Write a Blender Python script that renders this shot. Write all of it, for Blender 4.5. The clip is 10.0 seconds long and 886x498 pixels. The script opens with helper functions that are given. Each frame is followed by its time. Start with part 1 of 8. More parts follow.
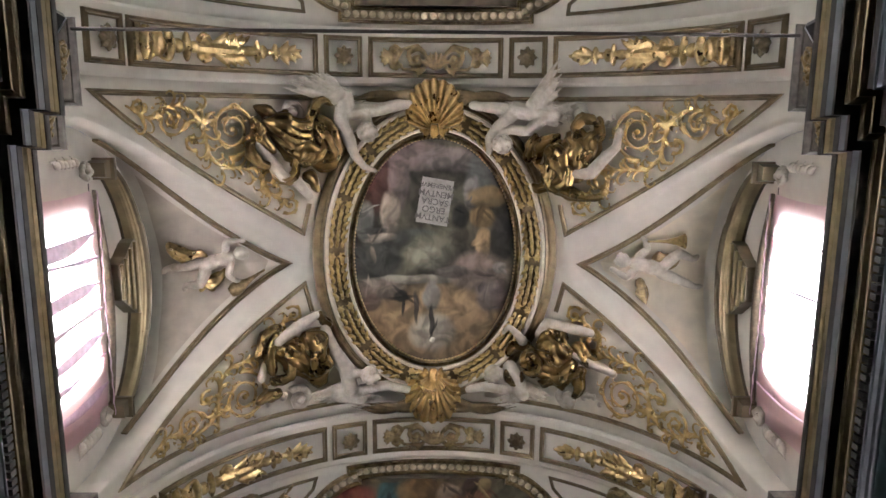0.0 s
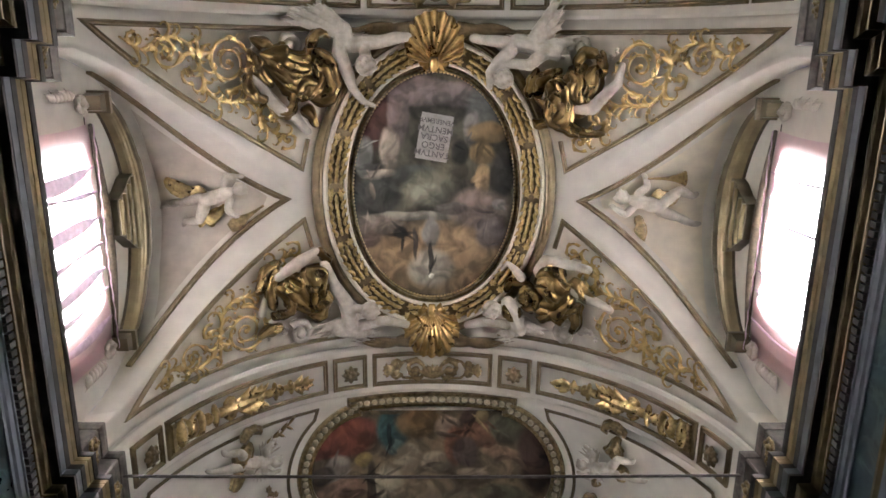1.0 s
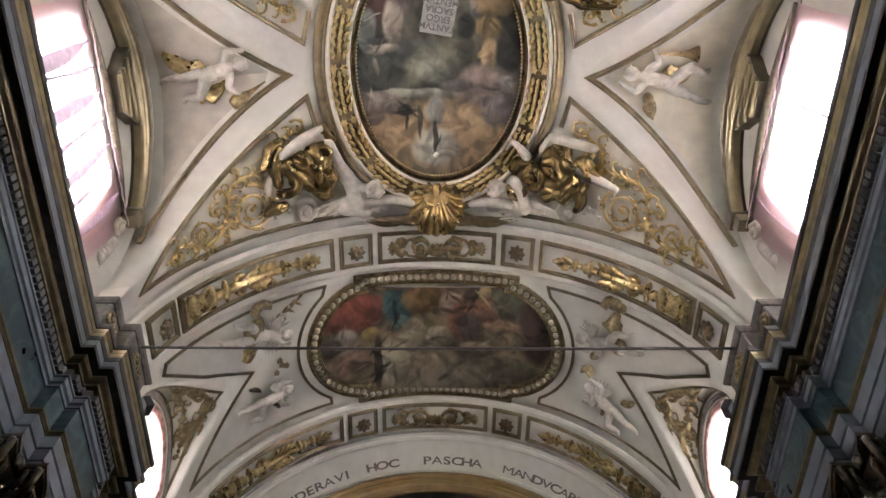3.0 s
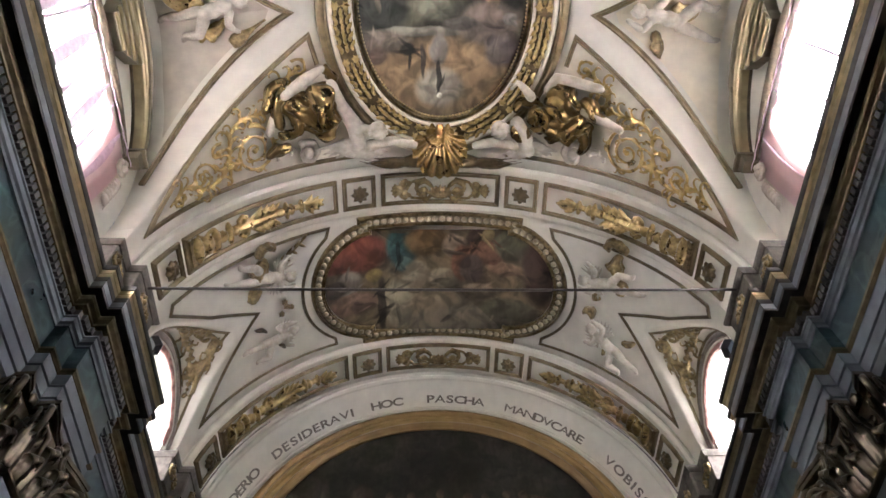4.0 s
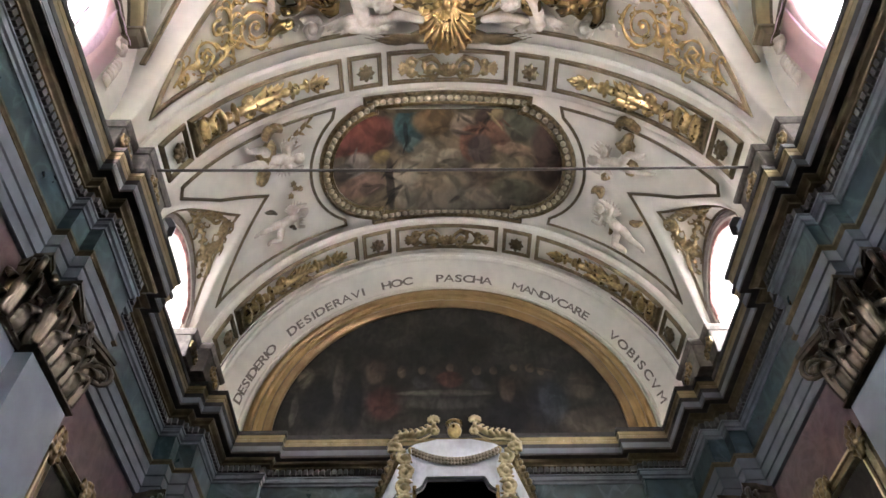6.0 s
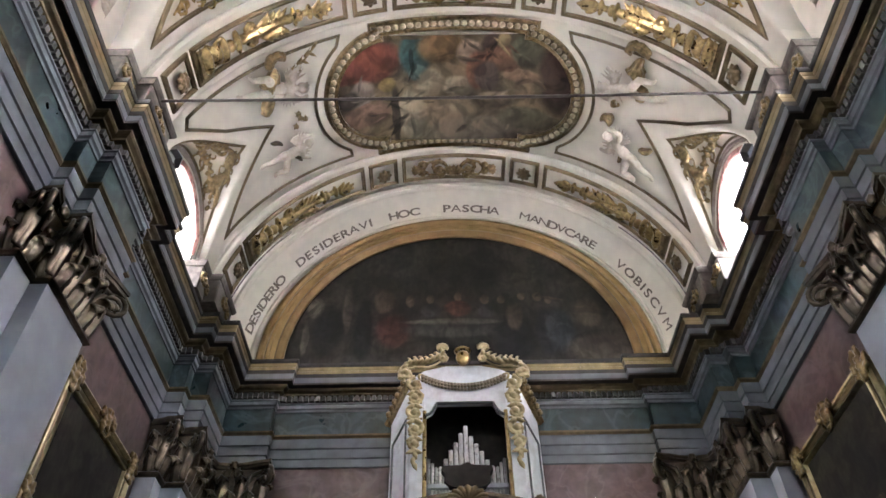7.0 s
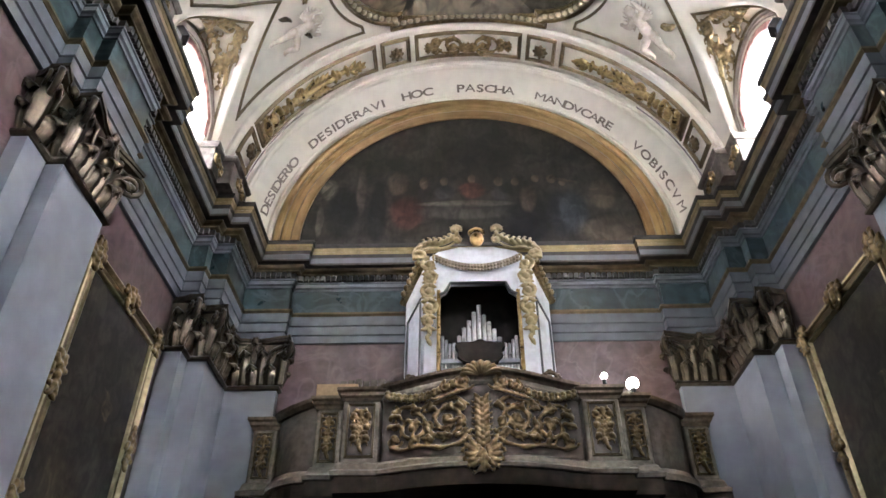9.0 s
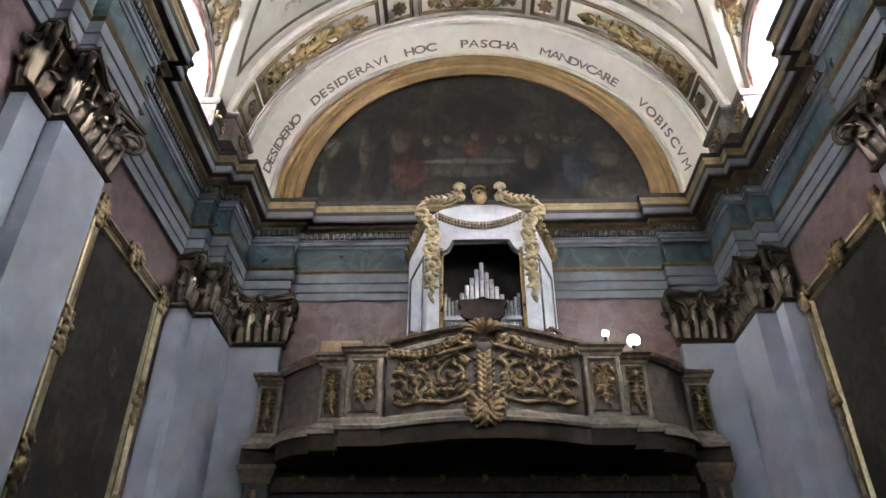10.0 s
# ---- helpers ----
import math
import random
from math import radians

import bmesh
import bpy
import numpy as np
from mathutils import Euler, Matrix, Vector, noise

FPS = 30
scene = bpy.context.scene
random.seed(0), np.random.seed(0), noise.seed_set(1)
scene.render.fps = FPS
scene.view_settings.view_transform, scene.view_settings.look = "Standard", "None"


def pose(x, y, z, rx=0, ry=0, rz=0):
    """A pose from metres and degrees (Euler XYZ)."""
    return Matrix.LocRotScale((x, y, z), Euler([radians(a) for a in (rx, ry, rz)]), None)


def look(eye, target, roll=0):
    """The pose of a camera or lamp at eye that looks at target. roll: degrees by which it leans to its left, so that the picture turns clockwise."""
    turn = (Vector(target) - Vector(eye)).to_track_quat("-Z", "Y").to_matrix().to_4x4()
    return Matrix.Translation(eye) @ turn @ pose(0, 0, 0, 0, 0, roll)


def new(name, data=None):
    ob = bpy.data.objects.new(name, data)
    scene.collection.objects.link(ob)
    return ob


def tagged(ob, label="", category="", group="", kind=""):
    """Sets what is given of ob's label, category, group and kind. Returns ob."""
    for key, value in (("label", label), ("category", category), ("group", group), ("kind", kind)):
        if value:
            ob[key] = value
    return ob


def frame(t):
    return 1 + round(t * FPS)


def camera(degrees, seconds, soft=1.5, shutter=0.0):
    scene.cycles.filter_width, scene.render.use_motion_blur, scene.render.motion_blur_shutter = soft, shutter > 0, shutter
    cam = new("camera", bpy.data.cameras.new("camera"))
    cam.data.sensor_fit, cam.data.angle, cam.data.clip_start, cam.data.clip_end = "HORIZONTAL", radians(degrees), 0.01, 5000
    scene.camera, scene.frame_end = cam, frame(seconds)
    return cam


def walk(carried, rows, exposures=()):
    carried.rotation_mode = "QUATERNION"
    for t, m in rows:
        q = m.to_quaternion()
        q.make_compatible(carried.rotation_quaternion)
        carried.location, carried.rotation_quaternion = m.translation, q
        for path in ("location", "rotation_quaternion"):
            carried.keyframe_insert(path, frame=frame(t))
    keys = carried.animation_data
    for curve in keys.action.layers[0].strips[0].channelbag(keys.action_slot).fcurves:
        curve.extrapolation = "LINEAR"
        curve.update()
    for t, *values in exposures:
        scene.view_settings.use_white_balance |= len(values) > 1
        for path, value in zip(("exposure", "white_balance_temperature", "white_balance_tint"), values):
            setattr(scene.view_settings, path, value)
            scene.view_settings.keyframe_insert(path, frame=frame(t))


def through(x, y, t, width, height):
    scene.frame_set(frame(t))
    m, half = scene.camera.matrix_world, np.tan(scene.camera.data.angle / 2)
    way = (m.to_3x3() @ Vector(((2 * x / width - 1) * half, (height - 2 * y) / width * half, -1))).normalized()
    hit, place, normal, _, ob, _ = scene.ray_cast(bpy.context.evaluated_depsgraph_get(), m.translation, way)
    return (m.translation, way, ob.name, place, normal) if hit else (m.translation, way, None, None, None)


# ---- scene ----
cam = camera(62.96, 10.0, soft=1.6)
# seconds, eye x, y, z, pitch, roll, yaw
ROWS = [
    (0.0, -0.102, 0.000, 1.500, 79.24, -5.52, -5.85),
    (0.5, -0.116, 0.012, 1.495, 76.49, -4.06, -4.41),
    (1.0, -0.132, 0.024, 1.488, 74.33, -4.30, -4.82),
    (1.5, -0.149, 0.035, 1.481, 71.89, -3.74, -4.40),
    (2.0, -0.167, 0.045, 1.474, 69.66, -3.25, -3.89),
    (2.5, -0.182, 0.055, 1.466, 67.43, -2.81, -3.41),
    (4.0, -0.228, 0.078, 1.438, 60.51, -1.80, -2.29),
    (4.5, -0.242, 0.085, 1.431, 58.63, -1.67, -2.12),
    (5.0, -0.256, 0.092, 1.425, 55.95, -1.53, -1.83),
    (5.5, -0.273, 0.100, 1.420, 53.77, -1.27, -1.45),
    (7.0, -0.333, 0.126, 1.405, 45.81, -1.09, -0.26),
    (7.5, -0.346, 0.134, 1.401, 43.55, -0.33, 0.30),
    (8.0, -0.354, 0.142, 1.396, 41.13, -0.34, 0.65),
    (8.5, -0.358, 0.147, 1.392, 38.86, -0.12, 0.81),
    (9.0, -0.355, 0.149, 1.386, 36.61, -0.08, 1.19),
    (9.5, -0.349, 0.150, 1.381, 35.00, 0.05, 1.31),
    (10.0, -0.340, 0.150, 1.377, 33.31, 0.21, 1.55),
]
walk(cam, [(t, pose(x, y, z, 90 + pitch, 0, yaw) @ pose(0, 0, 0, 0, 0, roll)) for t, x, y, z, pitch, roll, yaw in ROWS],
     [(0.0, 0.46, 6550, 9), (1.5, 0.58, 6550, 9), (2.5, 0.68, 6550, 9), (4.0, 0.93, 6530, 9), (5.5, 1.18, 6450, 9), (7.0, 1.5, 6350, 10), (8.5, 1.82, 6290, 9.5), (10.0, 1.87, 6240, 9)])

# ---- sky, sun and window light ----
world = bpy.data.worlds.new("world")
scene.world = world
world.use_nodes = True
_nt = world.node_tree
_sky = _nt.nodes.new("ShaderNodeTexSky")
_sky.sky_type, _sky.sun_disc = "NISHITA", False
_sky.sun_elevation, _sky.sun_rotation = radians(38), radians(-90)
_nt.links.new(_sky.outputs[0], _nt.nodes["Background"].inputs[0])
_nt.nodes["Background"].inputs[1].default_value = 0.12

# the last power is for an added fill lamp behind the camera
WIN_L, WIN_R, WIN_S, FILL_REAR = 1240.0, 1440.0, 165.0, 60.0


def window_light(name, at, target, w, h, power, colour=(0.93, 0.96, 1.0)):
    lamp = bpy.data.lights.new(name, "AREA")
    lamp.shape, lamp.size, lamp.size_y, lamp.energy, lamp.color = "RECTANGLE", w, h, power, colour
    ob = new(name, lamp)
    ob.matrix_world = look(at, target)
    return ob

# ---- materials ----
def material(name, base, rough=0.6, metal=0.0, grain=12.0, vary=0.12, stain=0.1, stain_size=1.2, dirt=(0.5, 0.45, 0.4), bump=0.15,
             bump_size=40.0, worn=None, emit=0.0, island=0.0, spec=0.5):
    """A surface with colour change at two sizes, soft stains and a fine relief, in metres."""
    m = bpy.data.materials.new(name)
    m.use_nodes = True
    nt = m.node_tree
    N, Lk = nt.nodes, nt.links
    b = N["Principled BSDF"]
    b.inputs["Metallic"].default_value = metal
    b.inputs["Specular IOR Level"].default_value = spec
    geo = N.new("ShaderNodeNewGeometry")

    def tex(size, detail):
        t = N.new("ShaderNodeTexNoise")
        t.inputs["Scale"].default_value, t.inputs["Detail"].default_value = size, detail
        Lk.new(geo.outputs["Position"], t.inputs["Vector"])
        return t.outputs["Fac"]

    def mix(fac, a, c, blend="MIX"):
        n = N.new("ShaderNodeMix")
        n.data_type, n.blend_type = "RGBA", blend
        for sock, val in ((n.inputs[0], fac), (n.inputs[6], a), (n.inputs[7], c)):
            if isinstance(val, (tuple, list)):
                sock.default_value = (*val, 1) if len(val) == 3 else val
            elif isinstance(val, (int, float)):
                sock.default_value = val
            else:
                Lk.new(val, sock)
        return n.outputs[2]

    def ramp(fac, lo, hi):
        n = N.new("ShaderNodeMapRange")
        n.inputs[1].default_value, n.inputs[2].default_value = lo, hi
        Lk.new(fac, n.inputs[0])
        return n.outputs[0]

    def times(fac, k):
        n = N.new("ShaderNodeMath")
        n.operation = "MULTIPLY"
        Lk.new(fac, n.inputs[0])
        n.inputs[1].default_value = k
        return n.outputs[0]

    dark = tuple(c * (1 - 2 * vary) for c in base)
    light = tuple(min(1, c * (1 + vary)) for c in base)
    col = mix(ramp(tex(grain, 5), 0.3, 0.7), dark, light)
    col = mix(times(ramp(tex(stain_size, 4), 0.52, 0.72), stain), col, tuple(c * d for c, d in zip(base, dirt)))
    if worn:
        col = mix(ramp(tex(worn[1], 6), worn[2], worn[2] + 0.12), col, worn[0])
    if island:
        rnd = N.new("ShaderNodeNewGeometry").outputs["Random Per Island"]
        col = mix(times(rnd, island), col, tuple(c * 0.5 for c in base))
    Lk.new(col, b.inputs["Base Color"])
    r = N.new("ShaderNodeMapRange")
    r.inputs[3].default_value, r.inputs[4].default_value = max(0.05, rough - 0.12), min(1, rough + 0.12)
    Lk.new(tex(grain * 0.6, 3), r.inputs[0])
    Lk.new(r.outputs[0], b.inputs["Roughness"])
    if bump:
        bp = N.new("ShaderNodeBump")
        bp.inputs["Strength"].default_value, bp.inputs["Distance"].default_value = bump, 0.01
        Lk.new(tex(bump_size, 4), bp.inputs["Height"])
        Lk.new(bp.outputs[0], b.inputs["Normal"])
    if emit:
        b.inputs["Emission Color"].default_value = (1, 0.93, 0.8, 1)
        b.inputs["Emission Strength"].default_value = emit
    return m


def marble(name, base, vein, size=2.2, rough=0.3, sharp=0.06, amount=0.7):
    """Polished veined stone."""
    m = material(name, base, rough, grain=5, vary=0.22, stain=0.4, stain_size=1.6, bump=0.04)
    nt = m.node_tree
    N, Lk = nt.nodes, nt.links
    b = N["Principled BSDF"]
    old = b.inputs["Base Color"].links[0].from_socket
    geo = N.new("ShaderNodeNewGeometry")
    warp = N.new("ShaderNodeTexNoise")
    warp.inputs["Scale"].default_value, warp.inputs["Detail"].default_value, warp.inputs["Distortion"].default_value = size, 6, 1.6
    Lk.new(geo.outputs["Position"], warp.inputs["Vector"])
    off = N.new("ShaderNodeMath")
    off.operation = "SUBTRACT"
    Lk.new(warp.outputs["Fac"], off.inputs[0])
    off.inputs[1].default_value = 0.5
    ab = N.new("ShaderNodeMath")
    ab.operation = "ABSOLUTE"
    Lk.new(off.outputs[0], ab.inputs[0])
    mr = N.new("ShaderNodeMapRange")
    mr.inputs[1].default_value, mr.inputs[2].default_value, mr.inputs[3].default_value, mr.inputs[4].default_value = 0.0, sharp, amount, 0.0
    Lk.new(ab.outputs[0], mr.inputs[0])
    mx = N.new("ShaderNodeMix")
    mx.data_type = "RGBA"
    Lk.new(mr.outputs[0], mx.inputs[0])
    Lk.new(old, mx.inputs[6])
    mx.inputs[7].default_value = (*vein, 1)
    Lk.new(mx.outputs[2], b.inputs["Base Color"])
    return m


PLASTER = material("white_plaster", (0.735, 0.705, 0.62), 0.75, vary=0.04, stain=0.35, stain_size=0.9, dirt=(0.8, 0.77, 0.74), grain=4)
CREAM = material("cream_stucco_ground", (0.76, 0.71, 0.605), 0.7, vary=0.06, stain=0.5, stain_size=1.1, dirt=(0.72, 0.66, 0.6), grain=5)
STUCCO = material("white_stucco_figure", (0.5, 0.46, 0.385), 0.6, vary=0.1, stain=0.75, stain_size=4, dirt=(0.62, 0.56, 0.5), grain=10, bump=0.5, bump_size=11)
GOLD = material("gilding", (0.4, 0.3, 0.135), 0.3, 0.9, grain=14, vary=0.2, stain=0.7, stain_size=5, dirt=(0.35, 0.28, 0.2), bump=0.35, bump_size=30)
GILTLEAF = material("bright_gilt_relief", (0.6, 0.455, 0.21), 0.32, 0.85, grain=10, vary=0.15, stain=0.55, stain_size=4, dirt=(0.4, 0.32, 0.22), bump=0.1, bump_size=24)
DRAPE = material("burnished_gilt_cloth", (0.145, 0.1, 0.038), 0.29, 0.88, grain=7, vary=0.18, stain=0.75, stain_size=2.4, dirt=(0.3, 0.24, 0.17), bump=0.06, bump_size=14)
OLDGOLD = material("worn_gilding", (0.29, 0.22, 0.11), 0.36, 0.75, grain=16, vary=0.3, stain=0.85, stain_size=4, dirt=(0.3, 0.25, 0.2), bump=0.4, bump_size=26)
PALM = material("dark_gilt_palm", (0.12, 0.088, 0.042), 0.4, 0.6, grain=10, vary=0.2, stain=0.6, stain_size=4, bump=0.2)
SHELLGOLD = material("warm_gilt_shell", (0.36, 0.245, 0.095), 0.3, 0.9, grain=10, vary=0.18, stain=0.6, stain_size=4, dirt=(0.35, 0.28, 0.2), bump=0.12, bump_size=24)
BRONZE = material("brown_gilt_moulding", (0.2, 0.15, 0.078), 0.4, 0.5, grain=6, vary=0.2, stain=0.6, stain_size=3, dirt=(0.45, 0.4, 0.35), bump=0.25)
DARKLINE = material("dark_bronze_moulding", (0.1, 0.077, 0.048), 0.5, 0.35, grain=18, vary=0.25, stain=0.5, stain_size=2, bump=0.2)
CAPGILT = material("tarnished_gilt_capital", (0.08, 0.064, 0.04), 0.32, 0.65, grain=9, vary=0.2, stain=0.8, stain_size=4, dirt=(0.4, 0.35, 0.3), bump=0.12, bump_size=20)
GILTSTRIP = material("gilt_cornice_strip", (0.225, 0.175, 0.088), 0.36, 0.7, grain=7, vary=0.14, stain=0.45, stain_size=1.6, dirt=(0.5, 0.45, 0.38), bump=0.12)
OVOLO = material("dull_brown_gilt_ovolo", (0.125, 0.093, 0.045), 0.42, 0.45, grain=8, vary=0.16, stain=0.5, stain_size=1.8, dirt=(0.5, 0.45, 0.4), bump=0.15)
DENTIL = material("grey_brown_dentil", (0.06, 0.057, 0.05), 0.5, grain=9, vary=0.15, stain=0.5, stain_size=2, bump=0.1)
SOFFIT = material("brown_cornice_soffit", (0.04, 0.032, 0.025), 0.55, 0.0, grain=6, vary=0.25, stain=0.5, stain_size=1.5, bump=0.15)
DARK = material("dark_cornice_strip", (0.022, 0.019, 0.016), 0.55, 0.0, grain=9, vary=0.3, stain=0.5, stain_size=1.5, bump=0.15)
GREY = material("pale_blue_grey_marble", (0.1, 0.11, 0.127), 0.45, grain=5, vary=0.1, stain=0.5, stain_size=1.3, dirt=(0.7, 0.68, 0.66), bump=0.06)
SHAFT = material("pale_scagliola_shaft", (0.3, 0.322, 0.375), 0.42, grain=3, vary=0.07, stain=0.6, stain_size=0.8, dirt=(0.72, 0.7, 0.68), bump=0.05)
GREEN = marble("green_marble", (0.021, 0.038, 0.043), (0.08, 0.115, 0.118), 1.1, 0.32, 0.05, 0.4)
RED = marble("red_marble", (0.11, 0.07, 0.067), (0.195, 0.15, 0.146), 1.3, 0.35, 0.05, 0.3)
FLOOR = material("stone_floor", (0.11, 0.095, 0.085), 0.35, grain=3, vary=0.2, stain=0.5, bump=0.05)
IRON = material("dark_iron", (0.07, 0.06, 0.055), 0.5, 0.7, bump=0.2)
WOOD = material("pale_gilt_wood", (0.205, 0.168, 0.125), 0.5, grain=14, vary=0.2, stain=0.7, stain_size=2.2, dirt=(0.5, 0.45, 0.38), bump=0.2)
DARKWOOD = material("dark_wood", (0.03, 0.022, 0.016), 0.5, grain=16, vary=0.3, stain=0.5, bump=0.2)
WHITEPAINT = material("white_painted_wood", (0.84, 0.88, 0.96), 0.45, grain=10, vary=0.06, stain=0.6, stain_size=3, dirt=(0.6, 0.58, 0.55), bump=0.08)
PIPE = material("tin_pipe", (0.88, 0.88, 0.9), 0.3, 0.4, grain=20, vary=0.08, stain=0.4, stain_size=6, bump=0.05)
BULB = material("lit_bulb", (1, 0.95, 0.85), 0.4, emit=22.0, bump=0)
FADED = material("faded_grey_lettering", (0.19, 0.16, 0.135), 0.7, grain=20, vary=0.25, stain=0.5, bump=0)
INK = material("dark_grey_lettering", (0.07, 0.06, 0.055), 0.7, grain=20, vary=0.2, stain=0.4, bump=0)
BOX = material("brown_cardboard", (0.3, 0.2, 0.11), 0.8, grain=12, vary=0.12)
LAMPBLACK = material("black_lamp_housing", (0.03, 0.032, 0.036), 0.4, grain=20)


def cloth(name, base, through, share=0.6):
    m = material(name, base, 0.85, grain=8, vary=0.12, stain=0.3, bump=0.3, bump_size=120)
    nt = m.node_tree
    b = nt.nodes["Principled BSDF"]
    out = [n for n in nt.nodes if n.type == "OUTPUT_MATERIAL"][0]
    tr = nt.nodes.new("ShaderNodeBsdfTranslucent")
    tr.inputs[0].default_value = (*through, 1)
    mx = nt.nodes.new("ShaderNodeMixShader")
    mx.inputs[0].default_value = share
    nt.links.new(b.outputs[0], mx.inputs[1])
    nt.links.new(tr.outputs[0], mx.inputs[2])
    nt.links.new(mx.outputs[0], out.inputs[0])
    return m


PINK = cloth("pink_curtain_cloth", (0.42, 0.2, 0.21), (0.93, 0.85, 0.87))


def fresco(name, blobs, ground, size=1.5, seed=0.0, fine=0.3, rough=0.75, dark=0.4, flick=0.22, gain=0.6, soft=0.14, folds=30, tint=(1.0, 0.98, 0.82)):
    """A painted surface: modelled patches of colour at given places (x, y, rx, ry, colour), broken up by brushwork."""
    m = bpy.data.materials.new(name)
    m.use_nodes = True
    nt = m.node_tree
    N, Lk = nt.nodes, nt.links
    b = N["Principled BSDF"]
    b.inputs["Roughness"].default_value = rough
    co = N.new("ShaderNodeTexCoord")

    def vec(op, a, c):
        n = N.new("ShaderNodeVectorMath")
        n.operation = op
        for sock, val in zip(n.inputs, (a, c)):
            if isinstance(val, tuple):
                sock.default_value = val
            else:
                Lk.new(val, sock)
        return n.outputs[0]

    def noise(s, d, k=0.0, out="Fac", at=None):
        t = N.new("ShaderNodeTexNoise")
        t.inputs["Scale"].default_value, t.inputs["Detail"].default_value, t.inputs["Distortion"].default_value = s, d, k
        Lk.new(at or co.outputs["Object"], t.inputs["Vector"])
        return t.outputs[out]

    def mth(op, a, c):
        n = N.new("ShaderNodeMath")
        n.operation = op
        for sock, val in zip(n.inputs, (a, c)):
            if isinstance(val, (int, float)):
                sock.default_value = val
            else:
                Lk.new(val, sock)
        return n.outputs[0]

    def span(fac, a, c, lo, hi, smooth=True):
        n = N.new("ShaderNodeMapRange")
        n.interpolation_type = "SMOOTHSTEP" if smooth else "LINEAR"
        for sock, val in zip(list(n.inputs)[1:5], (a, c, lo, hi)):
            sock.default_value = val
        Lk.new(fac, n.inputs[0])
        return n.outputs[0]

    def mix(fac, a, c, blend="MIX"):
        n = N.new("ShaderNodeMix")
        n.data_type, n.blend_type = "RGBA", blend
        for sock, val in ((n.inputs[0], fac), (n.inputs[6], a), (n.inputs[7], c)):
            if isinstance(val, tuple):
                sock.default_value = (*val, 1)
            elif isinstance(val, (int, float)):
                sock.default_value = val
            else:
                Lk.new(val, sock)
        return n.outputs[2]

    big = vec("MULTIPLY", vec("SUBTRACT", noise(1.5 / size * 1.4, 2, 0.0, "Color"), (0.5, 0.5, 0.5)), (fine * 1.5,) * 3)
    small = vec("MULTIPLY", vec("SUBTRACT", noise(6.0 / size, 3, 0.0, "Color"), (0.5, 0.5, 0.5)), (fine * 0.45,) * 3)
    col = mix(span(noise(1.3 / size, 3, 0.6), 0.36, 0.64, 0, 1), *(tuple(c * k * gain for c, k in zip(g, tint)) for g in ground))
    blobs = [(x, y, rx, ry, tuple(c * k for c, k in zip(colour, tint))) for x, y, rx, ry, colour in blobs]
    rnd = random.Random(int(seed))
    strokes = []
    for i in range(folds):
        x, y, rx, ry, colour = rnd.choice(blobs[3:])
        k = rnd.choice((0.35, 0.5, 0.7, 1.25))
        strokes.append((x + rnd.uniform(-0.8, 0.8) * rx, y + rnd.uniform(-0.8, 0.8) * ry, size * rnd.uniform(0.07, 0.24), size * rnd.uniform(0.018, 0.05), tuple(c * k for c in colour), rnd.random() * 3.14))
    warped = vec("ADD", vec("ADD", co.outputs["Object"], big), small)
    for x, y, rx, ry, colour, *turn in list(blobs) + strokes:
        mp = N.new("ShaderNodeMapping")
        mp.vector_type = "TEXTURE"
        mp.inputs["Location"].default_value = (x, y, 0)
        mp.inputs["Rotation"].default_value = (0, 0, turn[0] if turn else 0)
        mp.inputs["Scale"].default_value = (rx, ry, 1000)
        Lk.new(warped, mp.inputs["Vector"])
        far = N.new("ShaderNodeVectorMath")
        far.operation = "LENGTH"
        Lk.new(mp.outputs[0], far.inputs[0])
        lean = N.new("ShaderNodeVectorMath")
        lean.operation = "DOT_PRODUCT"
        Lk.new(mp.outputs[0], lean.inputs[0])
        lean.inputs[1].default_value = (-0.5, -0.7, 0)
        lit = span(lean.outputs["Value"], -0.75, 0.8, 0.35, 1.25)
        tone = mix(lit, tuple(c * gain * 0.2 for c in colour), tuple(min(1, c * gain) for c in colour))
        col = mix(span(far.outputs["Value"], 0.55 if turn else 1.0 - soft, 1.1 if turn else 1.0 + soft, 0.8 if turn else 0.9, 0.0), col, tone)
    fold = span(noise(3.2 / size, 2, 1.1), 0.34, 0.64, dark, 1.3)
    brush = span(noise(11.0 / size, 3, 0.8, at=vec("MULTIPLY", co.outputs["Object"], (1.0, 0.45, 1.0))), 0.3, 0.7, 1 - flick, 1 + flick)
    hs = N.new("ShaderNodeHueSaturation")
    Lk.new(col, hs.inputs["Color"])
    Lk.new(mth("MULTIPLY", fold, brush), hs.inputs["Value"])
    Lk.new(hs.outputs[0], b.inputs["Base Color"])
    b.inputs["Specular IOR Level"].default_value = 0.2
    return m

# ---- building tools ----
def link(name, verts, faces, mat, parent=None, smooth=False, label=""):
    me = bpy.data.meshes.new(name)
    me.from_pydata([tuple(v) for v in verts], [], faces)
    me.update()
    if smooth:
        me.shade_smooth()
    for k in (mat if isinstance(mat, (list, tuple)) else [mat]):
        me.materials.append(k)
    ob = new(name, me)
    ob.parent = parent
    return tagged(ob, label)


def thing(name, label, category, group="", kind="", at=(0, 0, 0)):
    ob = new(name)
    ob.location = at
    ob.empty_display_size = 0.2
    ob.matrix_world = Matrix.Translation(at)
    return tagged(ob, label, category, group, kind)


